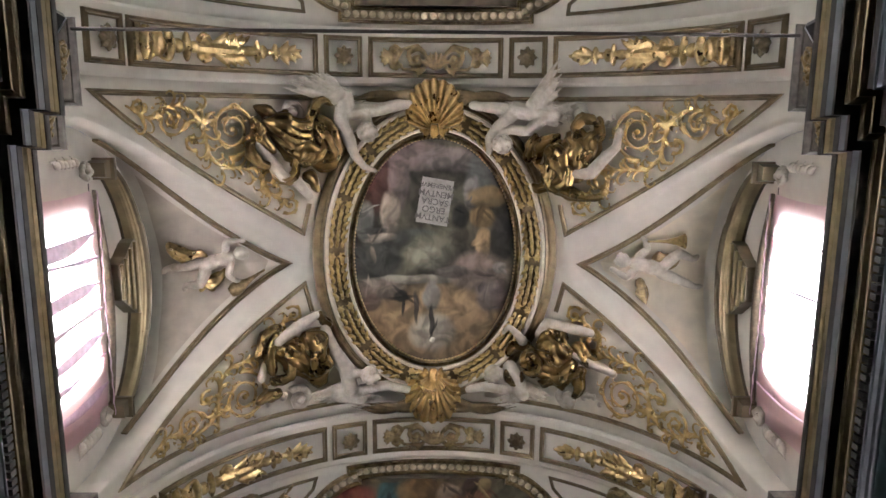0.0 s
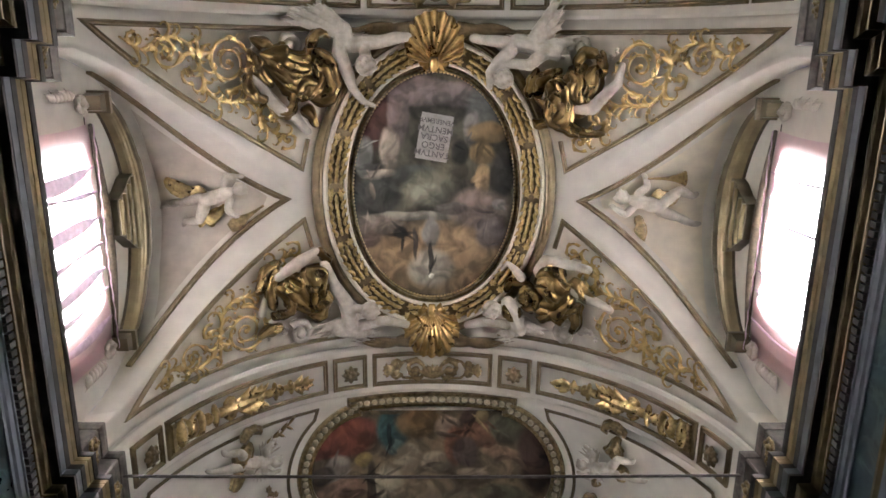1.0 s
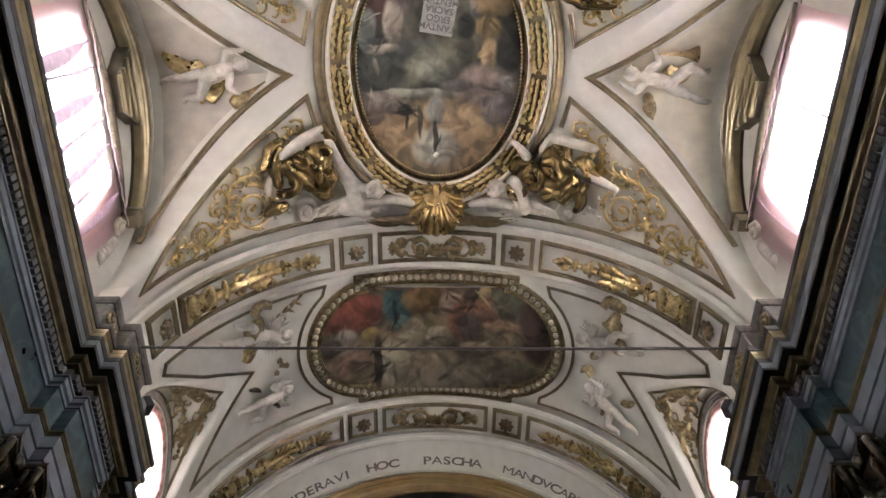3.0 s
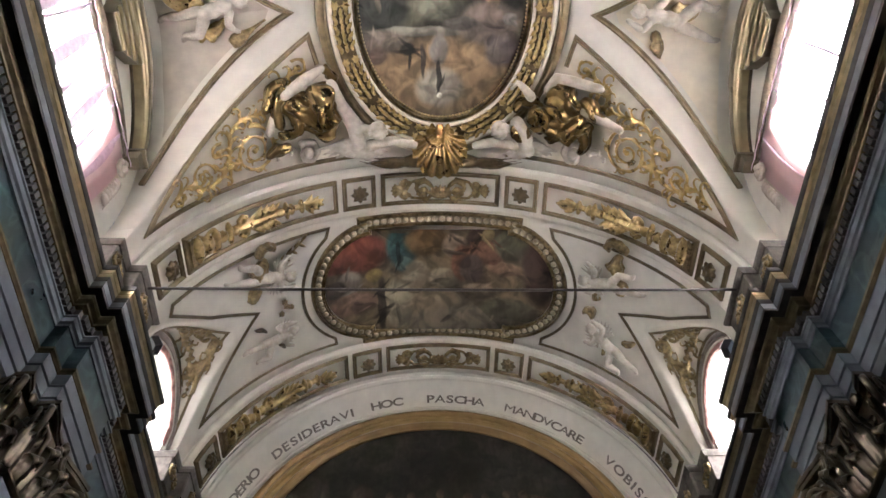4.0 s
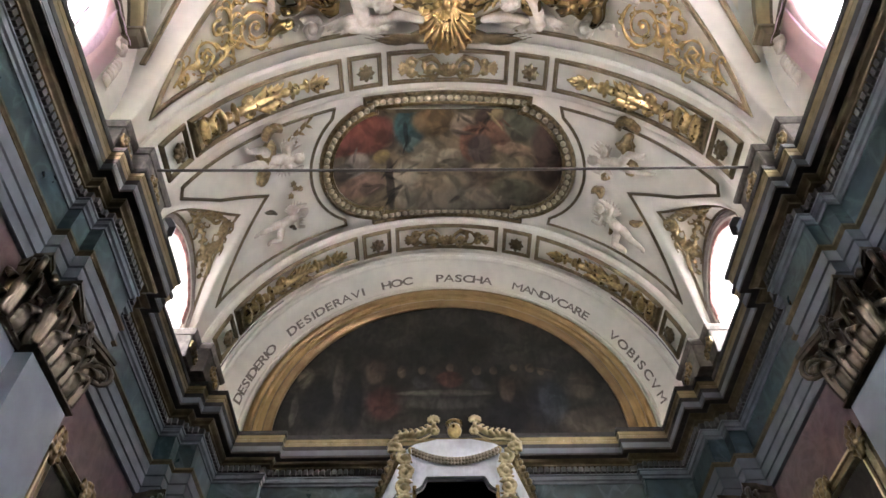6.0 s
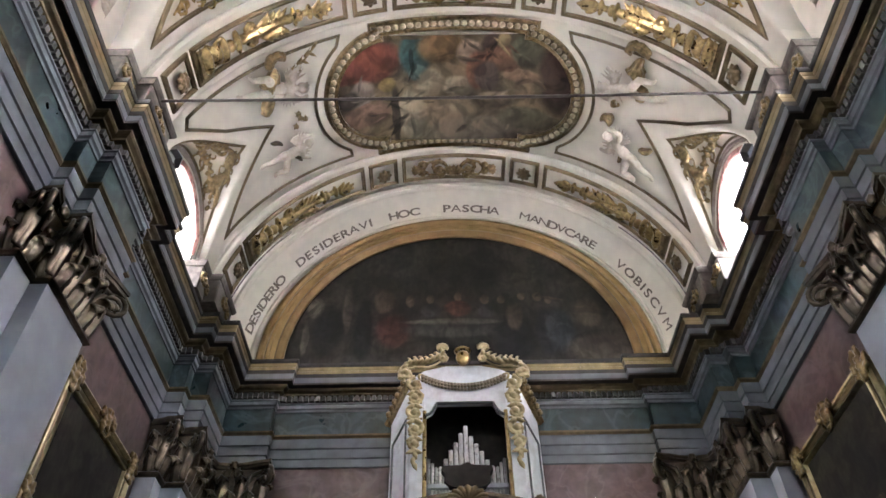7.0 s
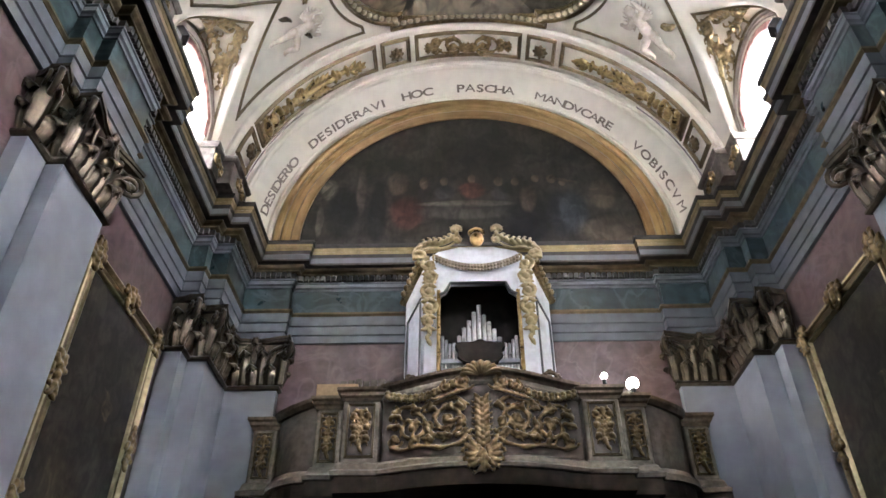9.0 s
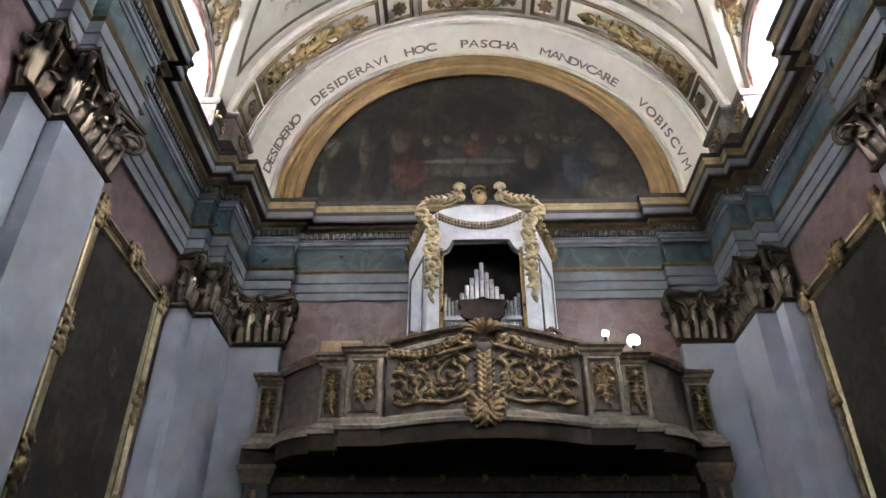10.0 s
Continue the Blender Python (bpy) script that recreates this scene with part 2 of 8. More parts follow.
class Shape:
    """Gathers vertices and faces of one mesh."""

    def __init__(self):
        self.v, self.f = [], []

    def add(self, verts, faces):
        n = len(self.v)
        self.v += [Vector(p) for p in verts]
        self.f += [tuple(i + n for i in f) for f in faces]
        return self

    def box(self, lo, hi, m=None):
        (a, b, c), (d, e, g) = lo, hi
        vs = [Vector(p) for p in ((a, b, c), (d, b, c), (d, e, c), (a, e, c), (a, b, g), (d, b, g), (d, e, g), (a, e, g))]
        if m:
            vs = [m @ p for p in vs]
        return self.add(vs, [(0, 3, 2, 1), (4, 5, 6, 7), (0, 1, 5, 4), (1, 2, 6, 5), (2, 3, 7, 6), (3, 0, 4, 7)])

    def grid(self, rows, closed_u=False, closed_v=False, flip=False):
        n, k = len(rows), len(rows[0])
        fs = []
        for i in range(n if closed_u else n - 1):
            for j in range(k if closed_v else k - 1):
                a, b = i * k + j, i * k + (j + 1) % k
                c, d = ((i + 1) % n) * k + (j + 1) % k, ((i + 1) % n) * k + j
                fs.append((a, d, c, b) if flip else (a, b, c, d))
        return self.add([p for r in rows for p in r], fs)

    def tube(self, pts, radii, sides=8, caps=True, squash=1.0, up=(0, 0, 1)):
        """A round bar along pts; radii may be one number or a list."""
        pts = [Vector(p) for p in pts]
        if isinstance(radii, (int, float)):
            radii = [radii] * len(pts)
        rows, side = [], None
        for i, p in enumerate(pts):
            t = (pts[min(i + 1, len(pts) - 1)] - pts[max(i - 1, 0)])
            t = t.normalized() if t.length > 1e-9 else Vector((0, 0, 1))
            ref = side if side else Vector(up)
            s = ref - t * ref.dot(t)
            if s.length < 1e-4:
                s = t.orthogonal()
            s.normalize()
            side = s
            w = t.cross(s)
            rows.append([p + (s * math.cos(a) * squash + w * math.sin(a)) * radii[i] for a in (2 * math.pi * j / sides for j in range(sides))])
        n = len(self.v)
        self.grid(rows, closed_v=True)
        if caps:
            k = len(rows)
            self.f.append(tuple(n + j for j in range(sides)))
            self.f.append(tuple(n + (k - 1) * sides + j for j in reversed(range(sides))))
        return self

    def blob(self, c, r, sides=10, rings=6, m=None):
        """An ellipsoid round c with half sizes r, turned by m."""
        r = Vector(r) if not isinstance(r, (int, float)) else Vector((r, r, r))
        c = Vector(c)
        rows = []
        for i in range(rings + 1):
            a = math.pi * (i + 0.001) / (rings + 0.002)
            row = []
            for j in range(sides):
                b = 2 * math.pi * j / sides
                q = Vector((r.x * math.sin(a) * math.cos(b), r.y * math.sin(a) * math.sin(b), r.z * math.cos(a)))
                row.append(c + (m @ q if m else q))
            rows.append(row)
        return self.grid(rows, closed_v=True)

    def lathe(self, profile, c, axis=(0, 0, 1), sides=16):
        """A turned piece: (radius, height) pairs round an axis through c."""
        q = Vector((0, 0, 1)).rotation_difference(Vector(axis)).to_matrix()
        rows = [[Vector(c) + q @ Vector((r * math.cos(a), r * math.sin(a), h)) for a in (2 * math.pi * j / sides for j in range(sides))] for r, h in profile]
        return self.grid(rows, closed_v=True)

    def prism(self, outline, place, depth):
        """A flat outline of (u, v) pushed out by depth; place(u, v, w) gives the world."""
        n = len(outline)
        vs = [place(u, v, 0) for u, v in outline] + [place(u, v, depth) for u, v in outline]
        return self.add(vs, [tuple(range(n, 2 * n)), tuple(reversed(range(n)))] + [(i, (i + 1) % n, n + (i + 1) % n, n + i) for i in range(n)])

    def done(self, name, mat, parent=None, label="", smooth=False):
        return link(name, self.v, self.f, mat, parent, smooth, label)


def sweep(shape, pts, normals, profile, closed=False, flip=False):
    """Runs a profile of (sideways, outwards) pairs along pts with mitred corners."""
    n = len(pts)
    pts = [Vector(p) for p in pts]
    rows = []
    for i in range(n):
        a = pts[i] - pts[i - 1] if (closed or i > 0) else pts[1] - pts[0]
        b = pts[(i + 1) % n] - pts[i] if (closed or i < n - 1) else pts[-1] - pts[-2]
        a, b = a.normalized(), b.normalized()
        N = Vector(normals[i]).normalized()
        t = (a + b).normalized() if (a + b).length > 1e-6 else b
        s = N.cross(t).normalized()
        sa = N.cross(a).normalized()
        k = 1 / max(0.3, s.dot(sa))
        rows.append([pts[i] + s * (u * k) + N * h for u, h in profile])
    shape.grid(rows, closed_u=closed, flip=flip)
    if not closed:
        m = len(profile)
        base = len(shape.v) - n * m
        shape.f.append(tuple(base + j for j in range(m)))
        shape.f.append(tuple(base + (n - 1) * m + j for j in reversed(range(m))))
    return shape


def densify(pts, step, closed=False):
    out = []
    n = len(pts)
    for i in range(n if closed else n - 1):
        a, b = Vector(pts[i]), Vector(pts[(i + 1) % n])
        k = max(1, int((b - a).length / step + 0.5))
        out += [a.lerp(b, j / k) for j in range(k)]
    if not closed:
        out.append(Vector(pts[-1]))
    return out


def melt(ob, size, smooth=0):
    """Grows overlapping lumps into one carved body."""
    m = ob.modifiers.new("carved", "REMESH")
    m.mode, m.voxel_size, m.use_smooth_shade = "VOXEL", size, True
    if smooth:
        k = ob.modifiers.new("soft", "SMOOTH")
        k.iterations, k.factor = smooth, 0.5
    return ob


# ---- the barrel vault's surface ----
RX, RZ, ZS = 4.78, 4.71, 10.26


def th_of(x):
    return math.asin(max(-1, min(1, x / RX)))


def vault(th, y, d=0.0):
    """A point of the vault at the angle th from its crown, d metres below its skin."""
    return Vector(((RX - d) * math.sin(th), y, ZS + (RZ - d) * math.cos(th)))


def vault_n(th):
    return Vector((-math.sin(th) / RX, 0, -math.cos(th) / RZ)).normalized()


def on_vault(x, y, d=0.0):
    """The same by its place in plan."""
    th = th_of(x)
    return vault(th, y, 0) + vault_n(th) * d


def prof(w, h):
    """A small double-bead moulding w wide and h high."""
    return [(-w / 2, 0), (-w / 2, h * 0.7), (-w * 0.3, h), (-w * 0.1, h * 0.55), (w * 0.1, h * 0.55), (w * 0.3, h), (w / 2, h * 0.7), (w / 2, 0)]


# ---- lettering, made once ----
def word_mesh(text, size, bold=0.0):
    cu = bpy.data.curves.new("word", "FONT")
    cu.body, cu.size, cu.align_x, cu.align_y = text, size, "CENTER", "CENTER"
    cu.offset = bold
    tmp = bpy.data.objects.new("word", cu)
    scene.collection.objects.link(tmp)
    bpy.context.view_layer.update()
    me = bpy.data.meshes.new_from_object(tmp.evaluated_get(bpy.context.evaluated_depsgraph_get()))
    bpy.data.objects.remove(tmp)
    return [v.co.copy() for v in me.vertices], [tuple(p.vertices) for p in me.polygons]


WORDS = {w: word_mesh(w, 0.165 if len(w) < 8 else 0.12, 0.002) for w in ("TANTVM", "ERGO", "SACRA", "MENTVM", "VENEREMVR")}
WORDS.update({ch: word_mesh(ch, 0.37, 0.0 if ch in "MN" else 0.003 if ch in "AV" else 0.009) for ch in "DESIRAVHOCPMNUB"})

# ---- the shell of the nave ----
Y_REAR = -13.0
WALL_X = 4.92
BAYS = {  # centre, start, end, crease apex x, crease end x, crease half width, window wall x, arch half width, arch base z, arch rise
    "main": (2.68, -0.45, 5.72, 2.5, 4.68, 2.58, 4.98, 2.5, 10.95, 2.85),
    "end": (8.35, 6.72, 10.02, 3.97, 4.7, 1.22, 4.86, 1.2, 10.8, 1.25),
    "rear": (-3.1, -4.75, -1.42, 3.97, 4.7, 1.22, 4.86, 1.2, 10.8, 1.25),
}


def structure(name, label, category, at=(0, 0, 0)):
    return thing(name, label, category, kind="structure", at=at)


def bay_vault(key):
    yc, y0, y1, xa, xe, we, xw, wa, zb, ha = BAYS[key]
    s = Shape()
    ta = th_of(xa)
    ys = [y0 + (yc - y0) * j / 6 for j in range(6)] + [yc + (y1 - yc) * j / 6 for j in range(7)]
    s.grid([[vault(-ta + 2 * ta * i / 24, y) for y in ys] for i in range(25)])
    for sg in (-1, 1):
        ths = [ta + (math.pi / 2 - ta) * i / 24 for i in range(25)]

        def w(th):
            return max(0.0, min(we, we * (RX * math.sin(th) - xa) / (xe - xa)))
        for a, b in ((y0, -1), (y1, 1)):
            s.grid([[vault(sg * th, a + (yc + b * w(th) - a) * j / 6) for j in range(7)] for th in ths], flip=(b * sg > 0))
    ob = s.done("ceiling_" + key, PLASTER, smooth=True)
    bm = bmesh.new()
    bm.from_mesh(ob.data)
    bmesh.ops.remove_doubles(bm, verts=bm.verts, dist=0.004)
    bm.to_mesh(ob.data)
    bm.free()
    ob.data.shade_smooth()
    tagged(ob, "white plastered barrel vault with lunettes", "ceiling", kind="structure")
    m = ob.modifiers.new("thick", "SOLIDIFY")
    m.thickness, m.offset, m.use_even_offset = 0.25, -1.0, False
    return ob


def groin(key, sg, s):
    yc, y0, y1, xa, xe, we, xw, wa, zb, ha = BAYS[key]
    x = xa + (xe - xa) * abs(s)
    return on_vault(sg * x, yc + math.copysign(we * abs(s), s))


def arch(key, sg, s):
    yc, y0, y1, xa, xe, we, xw, wa, zb, ha = BAYS[key]
    a = s * math.pi / 2
    return Vector((sg * xw, yc + wa * math.sin(a), zb + ha * math.cos(a)))


def lunette(key, sg, s, r, d=0.0):
    """A point of the cross vault over a window: s along it, r from the crease out to the wall, d below its skin."""
    p = groin(key, sg, s).lerp(arch(key, sg, s), r)
    if d:
        e = 0.01
        u = lunette(key, sg, min(1, s + e), r) - lunette(key, sg, max(-1, s - e), r)
        v = lunette(key, sg, s, min(1, r + e)) - lunette(key, sg, s, max(0, r - e))
        n = u.cross(v).normalized()
        if n.z > 0:
            n = -n
        p = p + n * d
    return p


def lunette_n(key, sg, s, r):
    return (lunette(key, sg, s, r, 0.1) - lunette(key, sg, s, r)).normalized()


OPEN = {"main": (1.5, 3.74, 11.68, 0.14), "end": (7.4, 9.3, 11.22, 0.56), "rear": (-4.05, -2.15, 11.22, 0.56)}


def opening(key, k):
    """The window opening's outline at the share k of its way round, from one foot over the top to the other."""
    a, b, z, rise = OPEN[key]
    if k < 0.25:
        return Vector((0, a, 9.3 + (z - 9.3) * k / 0.25))
    if k > 0.75:
        return Vector((0, b, z - (z - 9.3) * (k - 0.75) / 0.25))
    u = (k - 0.25) / 0.5
    return Vector((0, a + (b - a) * u, z + rise * (1 - (2 * u - 1) ** 2)))


def lunette_vault(key, sg):
    yc, y0, y1, xa, xe, we, xw, wa, zb, ha = BAYS[key]
    side = "left" if sg < 0 else "right"
    s = Shape()
    n = 40
    S = [-1 + 2 * i / n for i in range(n + 1)]
    s.grid([[lunette(key, sg, q, r / 8) for r in range(9)] for q in S])
    for e in (-1, 1):
        y = yc + e * we
        s.grid([[on_vault(sg * xe, y) + Vector((sg * (4.78 - xe) * k / 4, 0, (9.3 - on_vault(xe, y).z) * k / 4)), Vector((sg * xw, yc + e * wa, zb + (9.3 - zb) * k / 4))] for k in range(5)])
    ob = s.done("ceiling_lunette_%s_%s" % (key, side), PLASTER, smooth=True)
    tagged(ob, "white plastered cross vault over a window", "ceiling", kind="structure")
    # the wall with its opening
    w = Shape()
    K = [i / 48 for i in range(49)]

    def outer(k):
        if k < 0.25:
            return Vector((sg * xw, yc - wa, 9.3 + (zb - 9.3) * k / 0.25))
        if k > 0.75:
            return Vector((sg * xw, yc + wa, zb - (zb - 9.3) * (k - 0.75) / 0.25))
        return arch(key, sg, (k - 0.5) * 4)
    ins = [Vector((sg * xw, *opening(key, k).yz)) for k in K]
    w.grid([[outer(k) for k in K], ins, [p + Vector((sg * 0.5, 0, 0)) for p in ins], [outer(k) + Vector((sg * 0.5, 0, 0.1)) for k in K]])
    ob = w.done("wall_window_%s_%s" % (key, side), PLASTER)
    tagged(ob, "white plastered wall with an arched window opening", "wall", kind="structure")


for key in BAYS:
    bay_vault(key)
    for sg in (-1, 1):
        lunette_vault(key, sg)
s = Shape()
s.grid([[vault(-math.pi / 2 + math.pi * i / 40, y) for y in (Y_REAR, -9, -5.7)] for i in range(41)])
ob = tagged(s.done("ceiling_far", PLASTER, smooth=True), "white plastered barrel vault", "ceiling", kind="structure")


def rib(name, y0, y1, d=0.1):
    s = Shape()
    ths = [-math.pi / 2 + math.pi * i / 72 for i in range(73)]
    c, h = (y0 + y1) / 2, (y1 - y0) / 2
    pr = [(-h, 0), (-h, d * 0.6), (-h + 0.05, d), (h - 0.05, d), (h, d * 0.6), (h, 0)]
    sweep(s, [vault(t, c) for t in ths], [vault_n(t) for t in ths], pr)
    return tagged(s.done(name, PLASTER), "white plastered transverse arch with moulded panels", "arch", kind="structure")


RIBS = {"rib_1": (-1.45, -0.45), "rib_2": (5.72, 6.74), "rib_3": (10.0, 11.0), "rib_0": (-5.75, -4.75)}
for key, span in RIBS.items():
    rib(key, *span)

# unseen shell added to stop sky light leaking between rib and splay
s = Shape()
s.grid([[vault(-0.85 + 1.7 * i / 24, y, -0.14) for y in (9.8, 12.1)] for i in range(25)])
tagged(s.done("sky_leak_shell", PLASTER), "unseen shell added above the end of the vault to block sky light", "ceiling", kind="structure")

# splayed arch with the inscription, gilt arch and end wall
Y_END = 11.8
R_GOLD = 4.12
s = Shape()
splay = lambda th, k: Vector((math.sin(th) * (RX - 0.1 - (RX - 0.1 - R_GOLD) * k), 11.0 + (Y_END - 0.02 - 11.0) * (1.25 * k - 0.25 * k * k), ZS + math.cos(th) * (RZ - 0.1 - (RZ - 0.1 - R_GOLD) * k)))
s.grid([[splay(-math.pi / 2 + math.pi * i / 64, k / 6) for k in range(7)] for i in range(65)])
tagged(s.done("wall_splayed_arch", PLASTER, smooth=True), "white plastered splayed arch round the painted lunette", "arch", kind="structure")

for k_, w_, h_ in ((0.12, 0.06, 0.06), (0.9, 0.04, 0.06)):
    s = Shape()
    ths = [-math.pi / 2 + math.pi * i / 64 for i in range(65)]
    sweep(s, [splay(t, k_) for t in ths], [Vector((-math.sin(t), -0.75, -math.cos(t))).normalized() for t in ths], [(-w_, -0.02), (-w_, h_ * 0.6), (-w_ * 0.4, h_), (w_ * 0.6, h_), (w_, h_ * 0.3), (w_, -0.02)])
    tagged(s.done("trim_splayed_arch", PLASTER), "white plaster fillet along the splayed arch", "moulding", kind="structure")

s = Shape().box((-5.6, 11.95, -0.2), (5.6, 12.4, 15.6))
wall_end = tagged(s.done("wall_end", RED), "end wall with red marble panels behind the organ", "wall", kind="structure")
tagged(Shape().box((-3.6, 11.66, -0.1), (3.6, 11.95, 7.84)).done("wall_end_lower", RED), "red marble wall below the entablature behind the organ", "wall", kind="structure")
# unseen rear wall; its opening and window are added to house the fill lamp
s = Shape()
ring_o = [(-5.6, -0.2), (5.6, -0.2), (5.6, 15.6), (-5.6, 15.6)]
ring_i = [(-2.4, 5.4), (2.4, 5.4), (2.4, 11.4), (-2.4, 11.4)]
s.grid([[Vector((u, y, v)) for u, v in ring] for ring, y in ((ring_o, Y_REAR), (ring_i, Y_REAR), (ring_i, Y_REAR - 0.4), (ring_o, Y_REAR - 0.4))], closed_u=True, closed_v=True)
tagged(s.done("wall_rear", PLASTER), "unseen plain plastered wall with an opening added for fill light", "wall", kind="structure")
rear_win = structure("window_rear", "unseen window added behind the camera for the fill light", "window", (0, Y_REAR - 0.35, 8.4))
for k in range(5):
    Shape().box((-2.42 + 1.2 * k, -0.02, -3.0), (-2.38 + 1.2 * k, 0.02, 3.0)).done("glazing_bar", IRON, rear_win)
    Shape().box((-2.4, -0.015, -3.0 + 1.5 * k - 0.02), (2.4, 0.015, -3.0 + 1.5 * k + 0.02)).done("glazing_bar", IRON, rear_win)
for sg, nm in ((-1, "left"), (1, "right")):
    x0, x1 = sorted((sg * (WALL_X + 0.06), sg * 5.6))
    s = Shape().box((x0, Y_REAR, -0.2), (x1, 11.95, 9.4))
    tagged(s.done("wall_" + nm, RED), "side wall of red marble panels between pilasters", "wall", kind="structure")
s = Shape().box((-5.6, Y_REAR - 0.4, -0.3), (5.6, 12.4, 0))
tagged(s.done("floor", FLOOR), "grey-brown stone floor", "floor", kind="structure")

# ---- entablature ----
PLAN = [(4.92, Y_REAR), (4.92, -1.75), (4.75, -1.75), (4.75, -1.45), (4.57, -1.45), (4.57, -0.35), (4.75, -0.35), (4.75, 0.03), (4.92, 0.03),
        (4.92, 5.46), (4.75, 5.46), (4.75, 5.79), (4.57, 5.79), (4.57, 6.98), (4.75, 6.98), (4.75, 7.28), (4.92, 7.28),
        (4.92, 10.1), (4.62, 10.1), (4.62, 10.34), (4.32, 10.34), (4.32, 11.47), (3.45, 11.47), (3.45, 11.62), (0, 11.62)]
ENTAB = [  # part, material, profile of (outwards, height)
    ("architrave", GREY, [(-0.3, 7.82), (0.0, 7.82), (0.0, 7.97), (0.025, 7.98), (0.025, 8.15), (0.05, 8.16), (0.05, 8.35), (-0.3, 8.35)]),
    ("architrave_fillet", OVOLO, [(-0.3, 8.35), (0.06, 8.35), (0.07, 8.365), (0.09, 8.385), (0.09, 8.42), (-0.3, 8.42)]),
    ("frieze", GREEN, [(-0.3, 8.42), (0.0, 8.42), (0.0, 8.93), (-0.3, 8.93)]),
    ("bed_moulding", GREY, [(-0.3, 8.93), (0.02, 8.93), (0.03, 8.965), (0.06, 8.985), (0.07, 9.05), (0.09, 9.06), (0.09, 9.085), (-0.3, 9.085)]),
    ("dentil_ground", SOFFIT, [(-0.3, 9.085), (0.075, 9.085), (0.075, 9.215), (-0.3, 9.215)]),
    ("gilt_ovolo", OVOLO, [(-0.3, 9.215), (0.15, 9.215), (0.16, 9.235), (0.215, 9.26), (0.235, 9.285), (0.24, 9.31), (-0.3, 9.31)]),
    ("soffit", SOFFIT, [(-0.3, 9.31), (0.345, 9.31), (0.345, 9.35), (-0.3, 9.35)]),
    ("corona_fillet", GREY, [(-0.3, 9.35), (0.35, 9.35), (0.355, 9.46), (-0.3, 9.46)]),
    # shadow line between corona and cyma, put in as a dark strip
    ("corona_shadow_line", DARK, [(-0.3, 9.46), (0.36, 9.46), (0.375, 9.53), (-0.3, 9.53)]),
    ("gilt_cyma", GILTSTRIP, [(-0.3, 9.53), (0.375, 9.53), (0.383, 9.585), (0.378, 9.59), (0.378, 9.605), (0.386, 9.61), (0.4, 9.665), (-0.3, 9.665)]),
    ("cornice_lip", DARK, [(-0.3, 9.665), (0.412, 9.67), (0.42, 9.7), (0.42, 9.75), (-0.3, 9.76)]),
]


def plan_sweep(prof_, sg):
    s = Shape()
    pts = [Vector((x, y, 0)) for x, y in PLAN]
    sweep(s, pts, [(0, 0, 1)] * len(pts), prof_)
    if sg < 0:
        s.v = [Vector((-p.x, p.y, p.z)) for p in s.v]
        s.f = [tuple(reversed(f)) for f in s.f]
    return s


for sg, nm in ((-1, "left"), (1, "right")):
    e = structure("entablature_" + nm, "stepped marble entablature with a green frieze and a gilt cornice", "entablature")
    for pn, mat, pr in ENTAB:
        plan_sweep(pr, sg).done(pn, mat, e)
    d = Shape()
    for (xa, ya), (xb, yb) in zip(PLAN[8:], PLAN[9:]):
        a, b = Vector((xa, ya, 0)), Vector((xb, yb, 0))
        t = (b - a).normalized()
        o = Vector((0, 0, 1)).cross(t)
        ln = (b - a).length
        n = int((ln + 0.1) / 0.105)
        for i in range(n):
            q = a + t * ((i + 0.5) * ln / n)
            m = Matrix((( t.x, o.x, 0, q.x), (t.y, o.y, 0, q.y), (0, 0, 1, 0), (0, 0, 0, 1)))
            if sg < 0:
                m = Matrix.Diagonal((-1, 1, 1, 1)) @ m
            d.box((-0.036, 0.07, 9.1), (0.036, 0.13, 9.213), m)
    tagged(d.done("dentils", DENTIL, e), "small grey-brown dentils", kind="stuff")

# ---- pilasters ----
SHAFT_TOP, CAP_TOP = 6.85, 7.82


def pilaster(name, c, facing, width, depth):
    """A pilaster; c is the middle of its face in plan, facing the way out of the wall."""
    f = Vector((*facing, 0)).normalized()
    t = Vector((0, 0, 1)).cross(f)
    m = Matrix(((t.x, -f.x, 0, c[0]), (t.y, -f.y, 0, c[1]), (0, 0, 1, 0), (0, 0, 0, 1)))
    ob = thing(name, "pale blue-grey pilaster with a dark gilt leafy capital", "pilaster", "pilasters of the nave", at=(c[0], c[1], 0))
    h = width / 2
    inv = Matrix.Translation((-c[0], -c[1], 0))
    s = Shape().box((-h, 0, 0.5), (h, depth, SHAFT_TOP), inv @ m)
    s.done("shaft", SHAFT, ob)
    s = Shape().box((-h - 0.06, -0.06, 0), (h + 0.06, depth, 0.5), inv @ m)
    s.done("base", GREY, ob)
    capital(ob, inv @ m, width, depth)
    return ob


